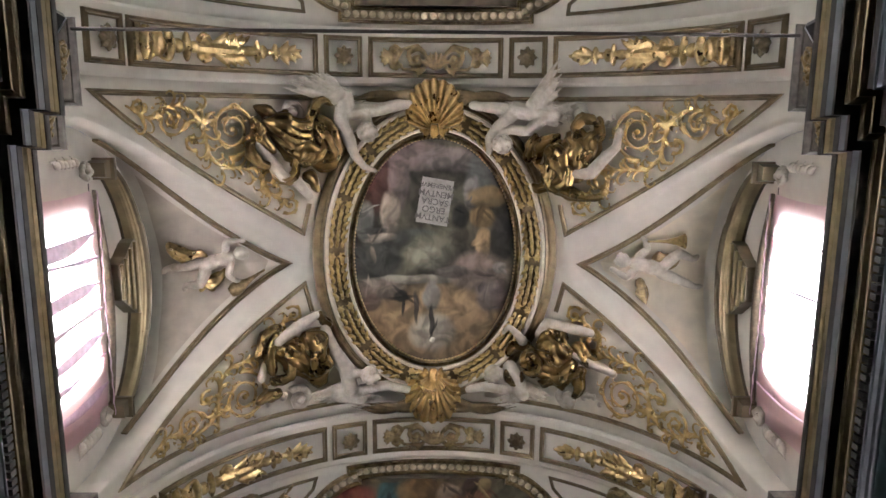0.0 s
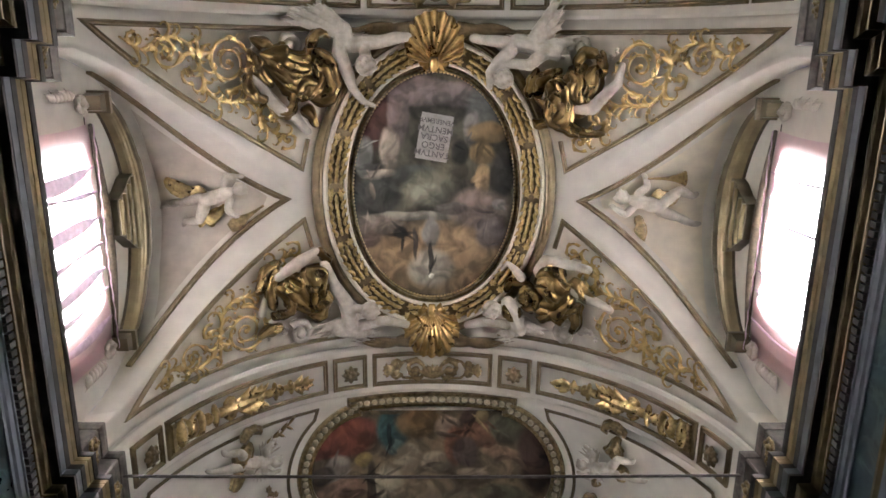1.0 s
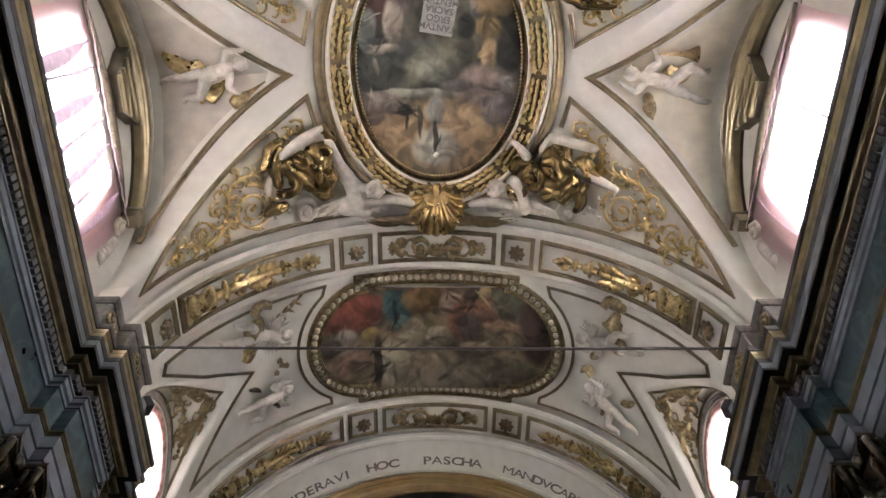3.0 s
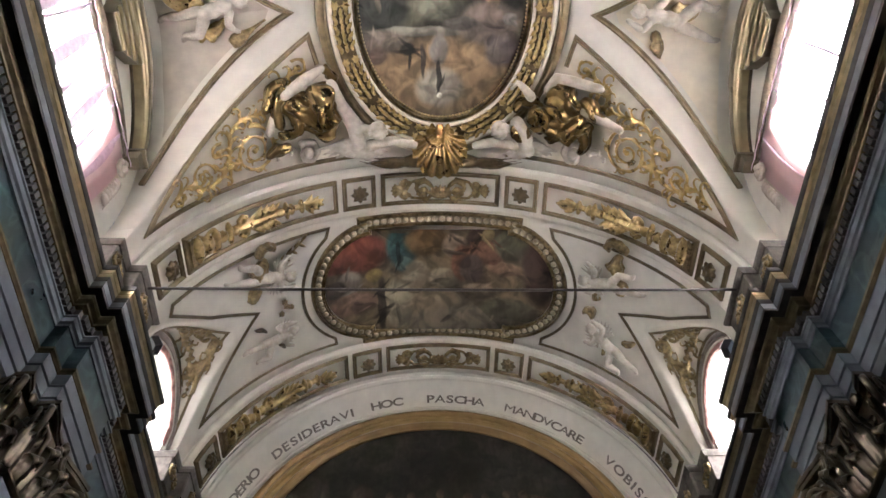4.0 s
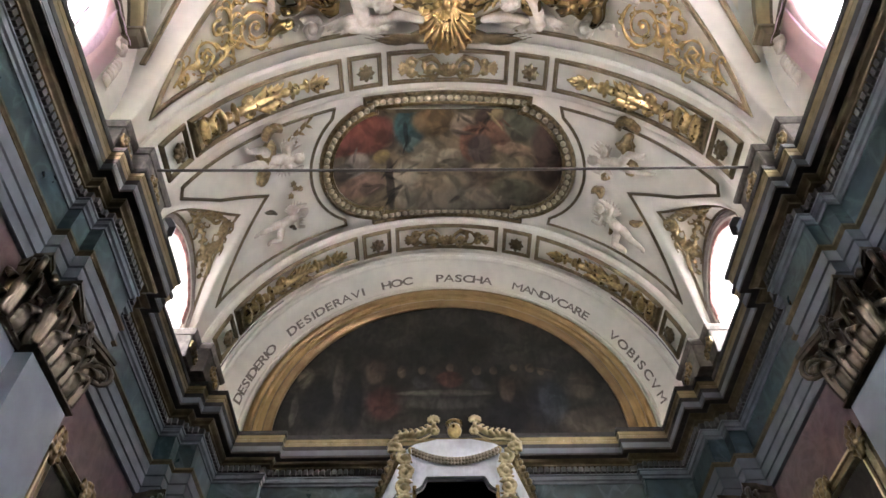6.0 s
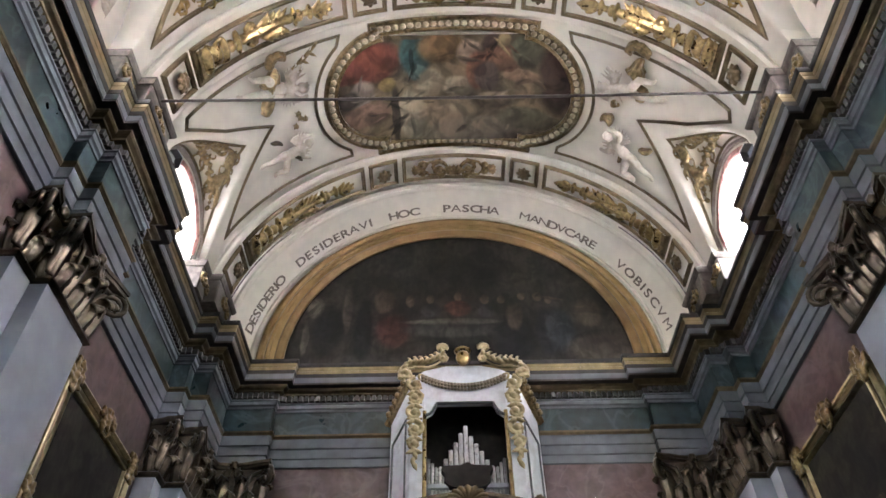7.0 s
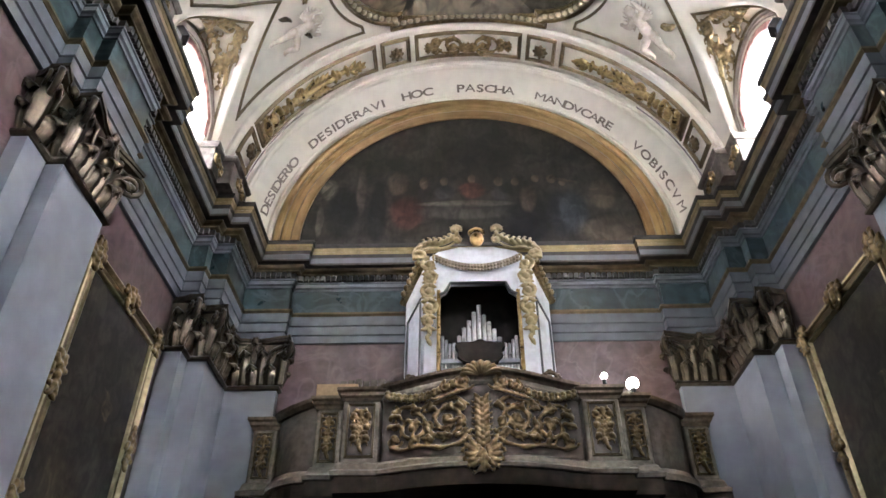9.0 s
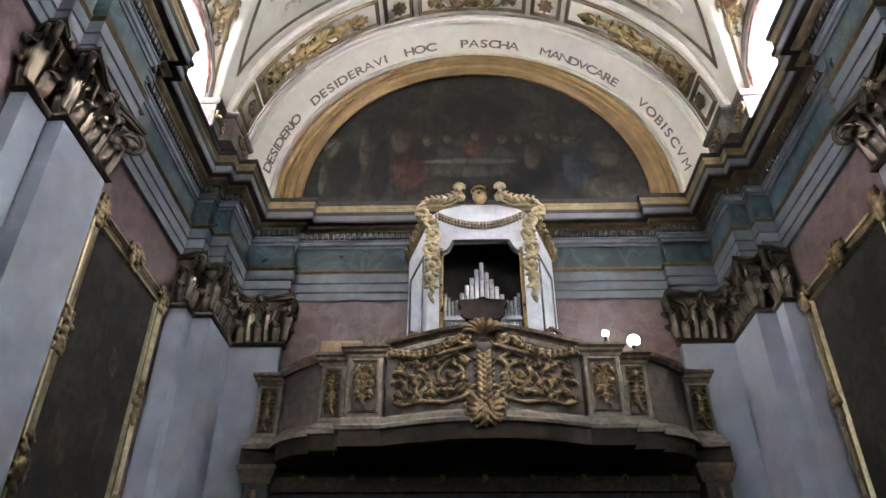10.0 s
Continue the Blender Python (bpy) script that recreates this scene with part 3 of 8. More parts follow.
def capital(ob, m, width, depth):
    h = width / 2
    z0, z1 = SHAFT_TOP, CAP_TOP
    s = Shape()
    rows = []
    for k in range(9):
        u = k / 8
        g = -0.01 + 0.07 * u ** 2.2
        z = z0 + 0.09 + (z1 - 0.11 - z0 - 0.09) * u
        rows.append([m @ Vector(p) for p in ((-h - g, depth, z), (-h - g, -g, z), (h + g, -g, z), (h + g, depth, z))])
    s.grid(rows)
    s.done("bell", DARKLINE, ob)
    s = Shape()
    sweep(s, [m @ Vector(p) for p in ((-h, depth, z0), (-h, 0, z0), (h, 0, z0), (h, depth, z0))], [(0, 0, 1)] * 4,
          [(0.1, 0), (-0.03, 0), (-0.06, 0.03), (-0.06, 0.06), (-0.02, 0.09), (0.1, 0.09)])
    s.done("astragal", CAPGILT, ob)
    # abacus with hollow sides and projecting horns
    s = Shape()
    line = []
    for sx, (a, b) in ((-1, ((-h, depth), (-h, 0))), (0, ((-h, 0), (h, 0))), (1, ((h, 0), (h, depth)))):
        for i in range(9):
            k = i / 8
            x, y = a[0] + (b[0] - a[0]) * k, a[1] + (b[1] - a[1]) * k
            horn = 0.07 + 0.14 * abs(2 * k - 1) ** 2.2
            if sx == 0:
                line.append((x + (0.16 if k == 1 else -0.16 if k == 0 else 0) * 1.0, -horn))
            elif (sx < 0 and k < 1) or (sx > 0 and k > 0):
                line.append((sx * (h + 0.07 + 0.1 * (k if sx < 0 else 1 - k) ** 2), y))
    n = len(line)
    for zz0, zz1, grow in ((z1 - 0.11, z1 - 0.06, 0.0), (z1 - 0.06, z1 - 0.002, 0.025)):
        vs = [m @ Vector((x * (1 + grow), y - grow, zz)) for zz in (zz0, zz1) for x, y in line]
        s.add(vs, [(i, i + 1, n + i + 1, n + i) for i in range(n - 1)] + [tuple(range(n)), tuple(reversed(range(n, 2 * n)))])
    s.done("abacus", CAPGILT, ob)

    def leaf(p, out, across, wd, ht, reach):
        """An acanthus leaf: ribbed, lobed at its edges, its tip rolled over."""
        rows = []
        for i in range(19):
            u = i / 18
            if u < 0.7:
                q = u / 0.7
                z, o = ht * q, 0.012 + 0.06 * q ** 2.2
            else:
                q = (u - 0.7) / 0.3 * 3.6
                z, o = ht + reach * 0.42 * math.sin(q), 0.072 + reach * (1 - math.cos(q)) * 0.42
            lobe = 0.84 + 0.16 * abs(math.sin(u * math.pi * 3.0)) ** 0.6
            ww = wd * lobe * (0.8 + 0.2 * math.sin(u * math.pi)) * (1 - 0.55 * max(0, u - 0.66) / 0.34)
            swell = 0.05 * math.sin(min(1.0, u * 1.2) * math.pi)
            rows.append([p + across * (ww * v * 0.5) + out * (o + swell * (1 - v * v) - 0.05 * v * v + 0.012 * math.exp(-(v / 0.14) ** 2) - 0.012 * math.exp(-((abs(v) - 0.45) / 0.12) ** 2))
                         + Vector((0, 0, z - 0.06 * abs(v) * u)) for v in (j / 10 for j in range(-10, 11))])
        one = Shape().grid(rows)
        k = one.done("acanthus_leaf", CAPGILT, ob, smooth=True)
        sol = k.modifiers.new("thick", "SOLIDIFY")
        sol.thickness = 0.016
    R3 = m.to_3x3()
    fr, ac = R3 @ Vector((0, -1, 0)), R3 @ Vector((1, 0, 0))
    nl = max(1, int(round(width / 0.34)))
    for row_i, (zo, ht, reach) in enumerate(((0.08, 0.3, 0.13), (0.1, 0.54, 0.16))):
        cnt = nl if row_i == 0 else nl + 1
        for i in range(cnt):
            u = -h + width * ((i + 0.5) / nl if row_i == 0 else i / nl)
            leaf(m @ Vector((u, 0, z0 + zo)), fr if 0 < i < cnt - 1 or row_i == 0 else (fr + ac * (-0.5 if i == 0 else 0.5)).normalized(), ac, width / nl * 0.92, ht, reach)
        for sgn in (-1, 1):
            leaf(m @ Vector((sgn * h, 0.15, z0 + zo)), ac * sgn, fr, 0.24, ht, reach)
    vol = Shape()

    def spiral(c, u, w, turns, r0, thick):
        pts = []
        for i in range(26):
            a = math.pi / 2 - i / 25 * turns * 2 * math.pi
            r = r0 * (1 - 0.86 * i / 25)
            pts.append(c + u * (r * math.cos(a)) + w * (r * math.sin(a)))
        vol.tube(pts, [thick * (1 - 0.45 * i / 25) for i in range(26)], 7)
        vol.blob(c, thick * 1.2, 7, 5)
    up = Vector((0, 0, 1))
    for sgn in (-1, 1):
        dg = (ac * sgn + fr).normalized()
        c = m @ Vector((sgn * (h + 0.02), -0.02, z1 - 0.26)) + dg * 0.12
        spiral(c, dg, up, 2.2, 0.18, 0.042)
        spiral(c + (ac * sgn - fr).normalized() * 0.09, dg, up, 2.0, 0.11, 0.024)
        stem = [m @ Vector((sgn * h * 0.5, -0.04, z0 + 0.5)), m @ Vector((sgn * h * 0.68, -0.1, z0 + 0.72)), c + up * 0.14 - dg * 0.1, c + up * 0.14]
        vol.tube(stem, [0.025, 0.035, 0.042, 0.042], 7)
        vol.done("volute", CAPGILT, ob, smooth=True)
        vol.v, vol.f = [], []
    if width > 0.5:
        for sgn in (-1, 1):
            spiral(m @ Vector((sgn * 0.12, -0.13, z1 - 0.22)), -ac * sgn, up, 1.9, 0.095, 0.022)
    for i in range(6):
        a = i * math.pi / 3
        vol.blob(m @ Vector((0.05 * math.cos(a), -0.13, z1 - 0.06 + 0.05 * math.sin(a))), (0.035, 0.035, 0.035), 7, 5)
    vol.blob(m @ Vector((0, -0.15, z1 - 0.06)), 0.035, 7, 5)
    melt(vol.done("fleuron", CAPGILT, ob, smooth=True), 0.016)


for sg in (-1, 1):
    f = (-sg, 0)
    pilaster("pilaster", (sg * 4.62, 6.38), f, 1.06, 0.4)
    pilaster("pilaster", (sg * 4.8, 5.62), f, 0.4, 0.2)
    pilaster("pilaster", (sg * 4.62, -0.9), f, 1.0, 0.4)
    pilaster("pilaster", (sg * 4.36, 10.98), f, 1.1, 0.6)
    pilaster("pilaster", (sg * 4.66, 10.24), f, 0.3, 0.3)
    pilaster("pilaster", (sg * 3.93, 11.52), (0, -1), 0.94, 0.4)

# ---- ornament of the vault ----
def uv(u, y, h=0.0):
    """A point of the vault by its way round from the crown (u) and along the nave (y), h below the skin."""
    return vault(u / RX, y) + vault_n(u / RX) * h


def uv_path(shape, pts, profile, closed=False, step=0.14, lift=0.0):
    q = densify([(u, y, 0) for u, y in pts], step, closed)
    return sweep(shape, [uv(p.x, p.y, lift) for p in q], [vault_n(p.x / RX) for p in q], profile, closed)


def lun_path(shape, key, sg, pts, profile, closed=False, lift=0.0):
    q = densify([(a, b, 0) for a, b in pts], 0.05, closed)
    return sweep(shape, [lunette(key, sg, p.x, p.y, lift) if lift else lunette(key, sg, p.x, p.y) for p in q],
                 [lunette_n(key, sg, p.x, p.y) for p in q], profile, closed)


def ellipse(cx, cy, a, b, n=96, t0=0.0, t1=360.0):
    m = n if t1 - t0 >= 360 else n + 1
    return [(cx + a * math.cos(radians(t0 + (t1 - t0) * i / n)), cy + b * math.sin(radians(t0 + (t1 - t0) * i / n))) for i in range(m)]


def local(ob, origin):
    """Moves an object's origin to a place and leaves its mesh where it is."""
    o = Vector(origin)
    ob.data.transform(Matrix.Translation(-o))
    ob.location = o
    return ob


def uv_fill(shape, outline, h, rings=8):
    cx, cy = sum(p[0] for p in outline) / len(outline), sum(p[1] for p in outline) / len(outline)
    shape.grid([[uv(cx + (u - cx) * k / rings, cy + (y - cy) * k / rings, h) for u, y in outline] for k in [0.001] + list(range(1, rings + 1))], closed_v=True)
    return shape


def between(shape, A, B, place, h, n=6):
    """Fills the strip between two lines of equally many points."""
    shape.grid([[place(a[0] + (b[0] - a[0]) * k / n, a[1] + (b[1] - a[1]) * k / n, h) for k in range(n + 1)] for a, b in zip(A, B)])
    return shape


def resample(pts, n):
    d = [0.0]
    for a, b in zip(pts, pts[1:]):
        d.append(d[-1] + math.hypot(b[0] - a[0], b[1] - a[1]))
    out, j = [], 0
    for i in range(n + 1):
        s = d[-1] * i / n
        while j < len(d) - 2 and d[j + 1] < s:
            j += 1
        k = (s - d[j]) / max(1e-9, d[j + 1] - d[j])
        out.append((pts[j][0] + (pts[j + 1][0] - pts[j][0]) * k, pts[j][1] + (pts[j + 1][1] - pts[j][1]) * k))
    return out


def leaf_lump(shape, place, u, y, ang, length, width, h=0.03, curl=0.5):
    """A fleshy leaf lying on a surface: a tapered ridge that curls towards its raised tip."""
    pts, rad = [], []
    x, v = u, y
    for i in range(8):
        k = i / 7
        pts.append(place(x, v, h + 0.045 * math.sin(k * 2.6)))
        rad.append(max(0.006, width * math.sin(min(1, k * 1.02 + 0.14) * math.pi) ** 0.7 * 0.5 + 0.004))
        a = ang + curl * 1.5 * k ** 1.4
        x, v = x + math.cos(a) * length / 7, v + math.sin(a) * length / 7
    shape.tube(pts, rad, 6)


def acanthus(shape, place, u, y, ang, length, width, h=0.04, curl=0.8, lobes=3):
    """A lobed leaf: a curling midrib with pairs of side lobes."""
    x0, y0 = u, y
    for i in range(lobes + 1):
        k = i / (lobes + 0.5)
        a = ang + curl * k * k
        x, v = x0 + math.cos(a) * length * k, y0 + math.sin(a) * length * k
        for q in (-1, 1):
            leaf_lump(shape, place, x, v, a + q * 0.75, length * 0.36 * (1 - 0.45 * k), width * 0.55 * (1 - 0.4 * k), h, -q * 0.7)
    leaf_lump(shape, place, u, y, ang, length, width * 0.6, h + 0.015, curl)


def hook(shape, place, u, y, ang, length, r, turn, h=0.04):
    """A slender tendril that rolls up towards its end."""
    pts, rad = [], []
    for i in range(13):
        k = i / 12
        pts.append(place(u, y, h + 0.03 * math.sin(k * 3)))
        rad.append(r * (0.75 + 0.5 * math.sin(k * 3.0)) * (1 - 0.35 * k))
        a = ang + turn * k ** 1.7
        step = length / 12 * (1.25 - 0.6 * k)
        u, y = u + math.cos(a) * step, y + math.sin(a) * step
    shape.tube(pts, rad, 6)
    shape.blob(pts[-1], r * 0.9, 6, 4)


def scroll(shape, place, cu, cy, r, turns, start, way, thick, leaves=True, h=0.05):
    """A running spiral with curling tendrils on its back."""
    n = int(20 * turns) + 6
    pts, rad = [], []
    for i in range(n + 1):
        k = i / n
        a = start + way * turns * 2 * math.pi * k
        q = r * (1 - 0.86 * k ** 0.85)
        pts.append(place(cu + q * math.cos(a), cy + q * math.sin(a), h + 0.03 * k))
        rad.append(thick * (1 - 0.4 * k) * (1 + 0.16 * math.sin(i * 1.57)))
        if leaves and i % 5 == 0 and k < 0.75:
            x, y = cu + q * math.cos(a), cy + q * math.sin(a)
            hook(shape, place, x, y, a + way * 1.25, r * 0.6 * (1 - 0.4 * k), thick * 0.52, way * 2.2, h)
            hook(shape, place, x, y, a + way * 1.0, r * 0.42 * (1 - 0.4 * k), thick * 0.42, -way * 3.6, h)
    shape.tube(pts, rad, 7)
    shape.blob(place(cu, cy, h + 0.03), thick * 1.5, 8, 5)


def rosette(shape, place, cu, cy, r, petals=8, h=0.03):
    for i in range(petals):
        a = 2 * math.pi * i / petals
        leaf_lump(shape, place, cu + 0.2 * r * math.cos(a), cy + 0.2 * r * math.sin(a), a, r * 0.8, r * 0.5, h + 0.02, 0.15)
    for i in range(petals):
        a = 2 * math.pi * (i + 0.5) / petals
        leaf_lump(shape, place, cu, cy, a, r * 0.6, r * 0.36, h + 0.06, 0.1)
    shape.blob(place(cu, cy, h + 0.07), r * 0.25, 8, 5)


def under(shape, name, mat, parent, label="", smooth=False):
    """Finishes a mesh given in world metres under a parent."""
    inv = parent.matrix_world.inverted()
    shape.v = [inv @ p for p in shape.v]
    return shape.done(name, mat, parent, label, smooth)


def putto(name, place, limbs, label, wings=(), mat=None, voxel=0.015, group="stucco figures of the vault"):
    """A stucco figure from tapered limbs: each a list of (u, v, height, radius)."""
    s = Shape()
    for limb in limbs:
        pts, rad = [], []
        for (u0, v0, h0, r0), (u1, v1, h1, r1) in zip(limb, limb[1:]):
            for i in range(5):
                k = i / 5
                pts.append(place(u0 + (u1 - u0) * k, v0 + (v1 - v0) * k, h0 + (h1 - h0) * k))
                rad.append(r0 + (r1 - r0) * k)
        u, v, h, r = limb[-1]
        pts.append(place(u, v, h))
        rad.append(r)
        if len(limb) == 1:
            s.blob(pts[0], rad[0], 12, 8)
            up = (place(u, v, h + 1) - pts[0]).normalized()
            for j in range(13):
                a, q = j * 2.4, 0.35 + 0.6 * (j / 13)
                t1 = up.orthogonal().normalized()
                t2 = up.cross(t1)
                dirn = (t1 * math.cos(a) + t2 * math.sin(a)) * q + up * (1.05 - q * 0.7)
                s.blob(pts[0] + dirn.normalized() * rad[0] * 0.93, rad[0] * 0.27, 6, 4)
            continue
        s.tube(pts, rad, 9)
        s.blob(pts[0], rad[0] * 0.98, 9, 6)
        s.blob(pts[-1], rad[-1] * 0.98, 9, 6)
    for root, tip, spread, n in wings:
        up = place(root[0], root[1], 1.0) - place(root[0], root[1], 0.0)
        for row, (size, lift, fat) in enumerate(((1.0, 0.0, 0.05), (0.62, 0.045, 0.048), (0.34, 0.08, 0.05))):
            for i in range(n):
                k = i / (n - 1)
                du, dv = tip[0] - root[0], tip[1] - root[1]
                a = math.atan2(dv, du) + spread * (k - 0.25)
                ln = math.hypot(du, dv) * (1 - 0.5 * k) * size
                side = a + (1.57 if spread > 0 else -1.57)
                pts = [place(root[0] + math.cos(a) * ln * j / 5 + 0.022 * i * math.cos(side), root[1] + math.sin(a) * ln * j / 5 + 0.022 * i * math.sin(side),
                             root[2] + lift + 0.1 * math.sin(j * 0.6) + 0.035 * (i % 2)) for j in range(6)]
                s.tube(pts, [0.04, fat, fat * 1.1, fat, fat * 0.8, 0.02], 8, True, 0.4, up)
    ob = s.done(name, mat or STUCCO, smooth=True)
    tagged(ob, label, "statue", group)
    return melt(ob, voxel, 1)


def cherub(label, head, hip, n, side=1, bend=0.0, reach=0.0, wings=True):
    """A stucco child lying along the line from hip to head, its front turned to n; one plain carved body."""
    head, hip, n = Vector(head), Vector(hip), Vector(n).normalized()
    ay = head - hip
    L = ay.length / 0.7
    ay.normalize()
    ax = ay.cross(n).normalized() * side
    n = n if n.dot(Vector((0, 0, -1))) > 0 else -n

    def at(x, y, h):
        return hip + (ax * x + ay * (y + 0.08) + n * h) * L
    s = Shape()

    def limb(*joints):
        pts, rad = [], []
        for (x0, y0, h0, r0), (x1, y1, h1, r1) in zip(joints, joints[1:]):
            for i in range(6):
                k = i / 6
                pts.append(at(x0 + (x1 - x0) * k, y0 + (y1 - y0) * k, h0 + (h1 - h0) * k))
                rad.append((r0 + (r1 - r0) * k + 0.012 * math.sin(k * math.pi)) * L)
        x, y, h, r = joints[-1]
        pts.append(at(x, y, h))
        rad.append(r * L)
        s.tube(pts, rad, 10)
        for (x, y, h, r) in joints:
            s.blob(at(x, y, h), r * L, 9, 6)
    for x, y, h, r in ((0, 0.62, 0.1, 0.125), (0, 0.585, 0.16, 0.085), (0.03, 0.56, 0.17, 0.05), (-0.03, 0.56, 0.17, 0.05), (0, 0.6, 0.225, 0.022), (0, 0.36, 0.06, 0.125), (0.06, 0.35, 0.08, 0.085), (-0.06, 0.35, 0.08, 0.085), (0, 0.12, 0.07, 0.14), (0, 0.08, 0.12, 0.1), (0, -0.06, 0.05, 0.135)):
        s.blob(at(x, y, h), r * L, 12, 8)
    limb((0, 0.5, 0.08, 0.065), (0, 0.4, 0.06, 0.085))
    limb((0, 0.36, 0.06, 0.12), (0, 0.2, 0.07, 0.115), (0, 0.0, 0.06, 0.13))
    limb((0.13, 0.38, 0.08, 0.068), (0.3, 0.3 + reach * 0.4, 0.12, 0.058), (0.44, 0.44 + reach, 0.1, 0.04), (0.48, 0.5 + reach, 0.09, 0.042))
    limb((-0.13, 0.38, 0.08, 0.068), (-0.29, 0.47, 0.1, 0.056), (-0.22, 0.7, 0.1, 0.04), (-0.2, 0.77, 0.09, 0.042))
    limb((0.08, -0.1, 0.06, 0.11), (0.26 + bend, -0.3, 0.14, 0.082), (0.2 + bend, -0.58, 0.06, 0.052), (0.27 + bend, -0.64, 0.06, 0.04))
    limb((-0.07, -0.12, 0.05, 0.11), (-0.1, -0.46, 0.09, 0.08), (-0.16, -0.78, 0.04, 0.05), (-0.12, -0.88, 0.04, 0.038))
    rnd = random.Random(17)
    for i in range(30):
        a, q = i * 2.4, 0.3 + 0.75 * i / 30
        s.blob(at(0.13 * q * math.cos(a), 0.655 + 0.12 * q * math.sin(a), 0.1 + 0.1 * (1.05 - q)), 0.03 * L, 6, 4)
    if wings:
        for sg_ in (-1, 1):
            for row, ln in enumerate((0.5, 0.34, 0.2)):
                for i in range(7):
                    a = 1.15 - 0.26 * i
                    x0, y0 = sg_ * 0.1, 0.3
                    pts = [at(x0 + sg_ * math.cos(a) * ln * j / 4 * (1 - 0.06 * i), y0 + math.sin(a) * ln * j / 4 * (1 - 0.06 * i), 0.0 + 0.02 * row + 0.03 * math.sin(j * 0.8)) for j in range(5)]
                    s.tube(pts, [0.02 * L, 0.035 * L, 0.036 * L, 0.03 * L, 0.01 * L], 7, True, 0.45, n)
    ob = s.done("putto_statue", STUCCO, smooth=True)
    tagged(ob, label, "statue", "stucco figures of the vault")
    return melt(ob, 0.013, 1)


def drapery(name, place, strands, label, mat=None, voxel=0.016, wave=0.05, category="drapery", thick=None):
    """Tumbled gilt cloth: each strand a list of (u, v, height, width), a fat bundle of rounded folds with deep creases."""
    ob = thing(name, label, category, "gilt drapery of the vault", at=tuple(place(*strands[0][0][:2], 0.0)))
    rnd = random.Random(len(name) + int(abs(strands[0][0][0]) * 100))
    extra = []
    for strand in strands:
        if strand[1][3] < 0.3 or thick:
            continue
        for i in range(1):
            u, v, h, w = strand[rnd.randrange(len(strand))]
            u, v, a = u + rnd.uniform(-0.16, 0.16), v + rnd.uniform(-0.16, 0.16), rnd.random() * 6.28
            bend, ln = rnd.choice((-1, 1)) * rnd.uniform(0.5, 0.95), rnd.uniform(0.13, 0.19)
            tuck = []
            for j in range(6):
                tuck.append((u, v, h + 0.1 + 0.05 * math.sin(j), 0.08 + 0.12 * math.sin(0.3 + j * 0.5)))
                u, v, a = u + ln * math.cos(a), v + ln * math.sin(a), a + bend
            extra.append(tuck)
    for strand in list(strands) + extra:
        n = len(strand)
        folds = 7 if strand[n // 2][3] > 0.3 else 5
        steps, sides = (n - 1) * 8, folds * 9
        ph, tw = rnd.random() * 6, rnd.uniform(-1.3, 1.3)
        rows = []
        for i in range(steps + 1):
            j = min(n - 2, i // 8)
            k = i / 8 - j
            k = k * k * (3 - 2 * k) * 0.5 + k * 0.5
            a, b = strand[j], strand[j + 1]
            u, v, h, w = (a[q] + (b[q] - a[q]) * k for q in range(4))
            du, dv = b[0] - a[0], b[1] - a[1]
            ln = math.hypot(du, dv) or 1
            g = i / steps
            o = 0.16 * w * math.sin(g * 7 + ph)
            end = min(1.0, 0.25 + 5 * g, 0.35 + 5 * (1 - g))
            if w < 0.28:
                w = w * 0.8
            half = w * 0.62 * end * (1 + 0.14 * math.sin(g * 9 + ph * 2))
            high = max(0.05, (0.34 * w + 0.05)) * end
            row = []
            for c in range(sides):
                p = 2 * math.pi * c / sides
                crease = abs(math.sin(folds * p / 2 + ph + tw * g))
                cross = abs(math.sin(g * 2.2 * n + 1.1 * math.sin(2 * p + ph) + p))
                r = 0.56 + 0.4 * crease ** 0.65 + 0.05 * math.sin(3 * p + g * 6) + 0.17 * cross ** 0.6
                x, z = half * r * math.cos(p) + o, high * r * math.sin(p)
                row.append(place(u - dv / ln * x, v + du / ln * x, max(0.0, h * 0.8 + z)))
            rows.append(row)
        s = Shape().grid(rows, closed_v=True)
        s.f.append(tuple(range(sides)))
        s.f.append(tuple(steps * sides + c for c in reversed(range(sides))))
        melt(under(s, "fold", mat or DRAPE, ob, smooth=True), voxel)
    return ob


# -- oval fresco of the main bay and its frame
OC = 2.6
oval = thing("oval_frame", "carved gilt oval frame round the ceiling fresco", "frame", at=(0, OC, 14.9))


def oval_pts(o, n=110):
    return ellipse(0, OC, 1.56 + o, 2.16 + o, n)


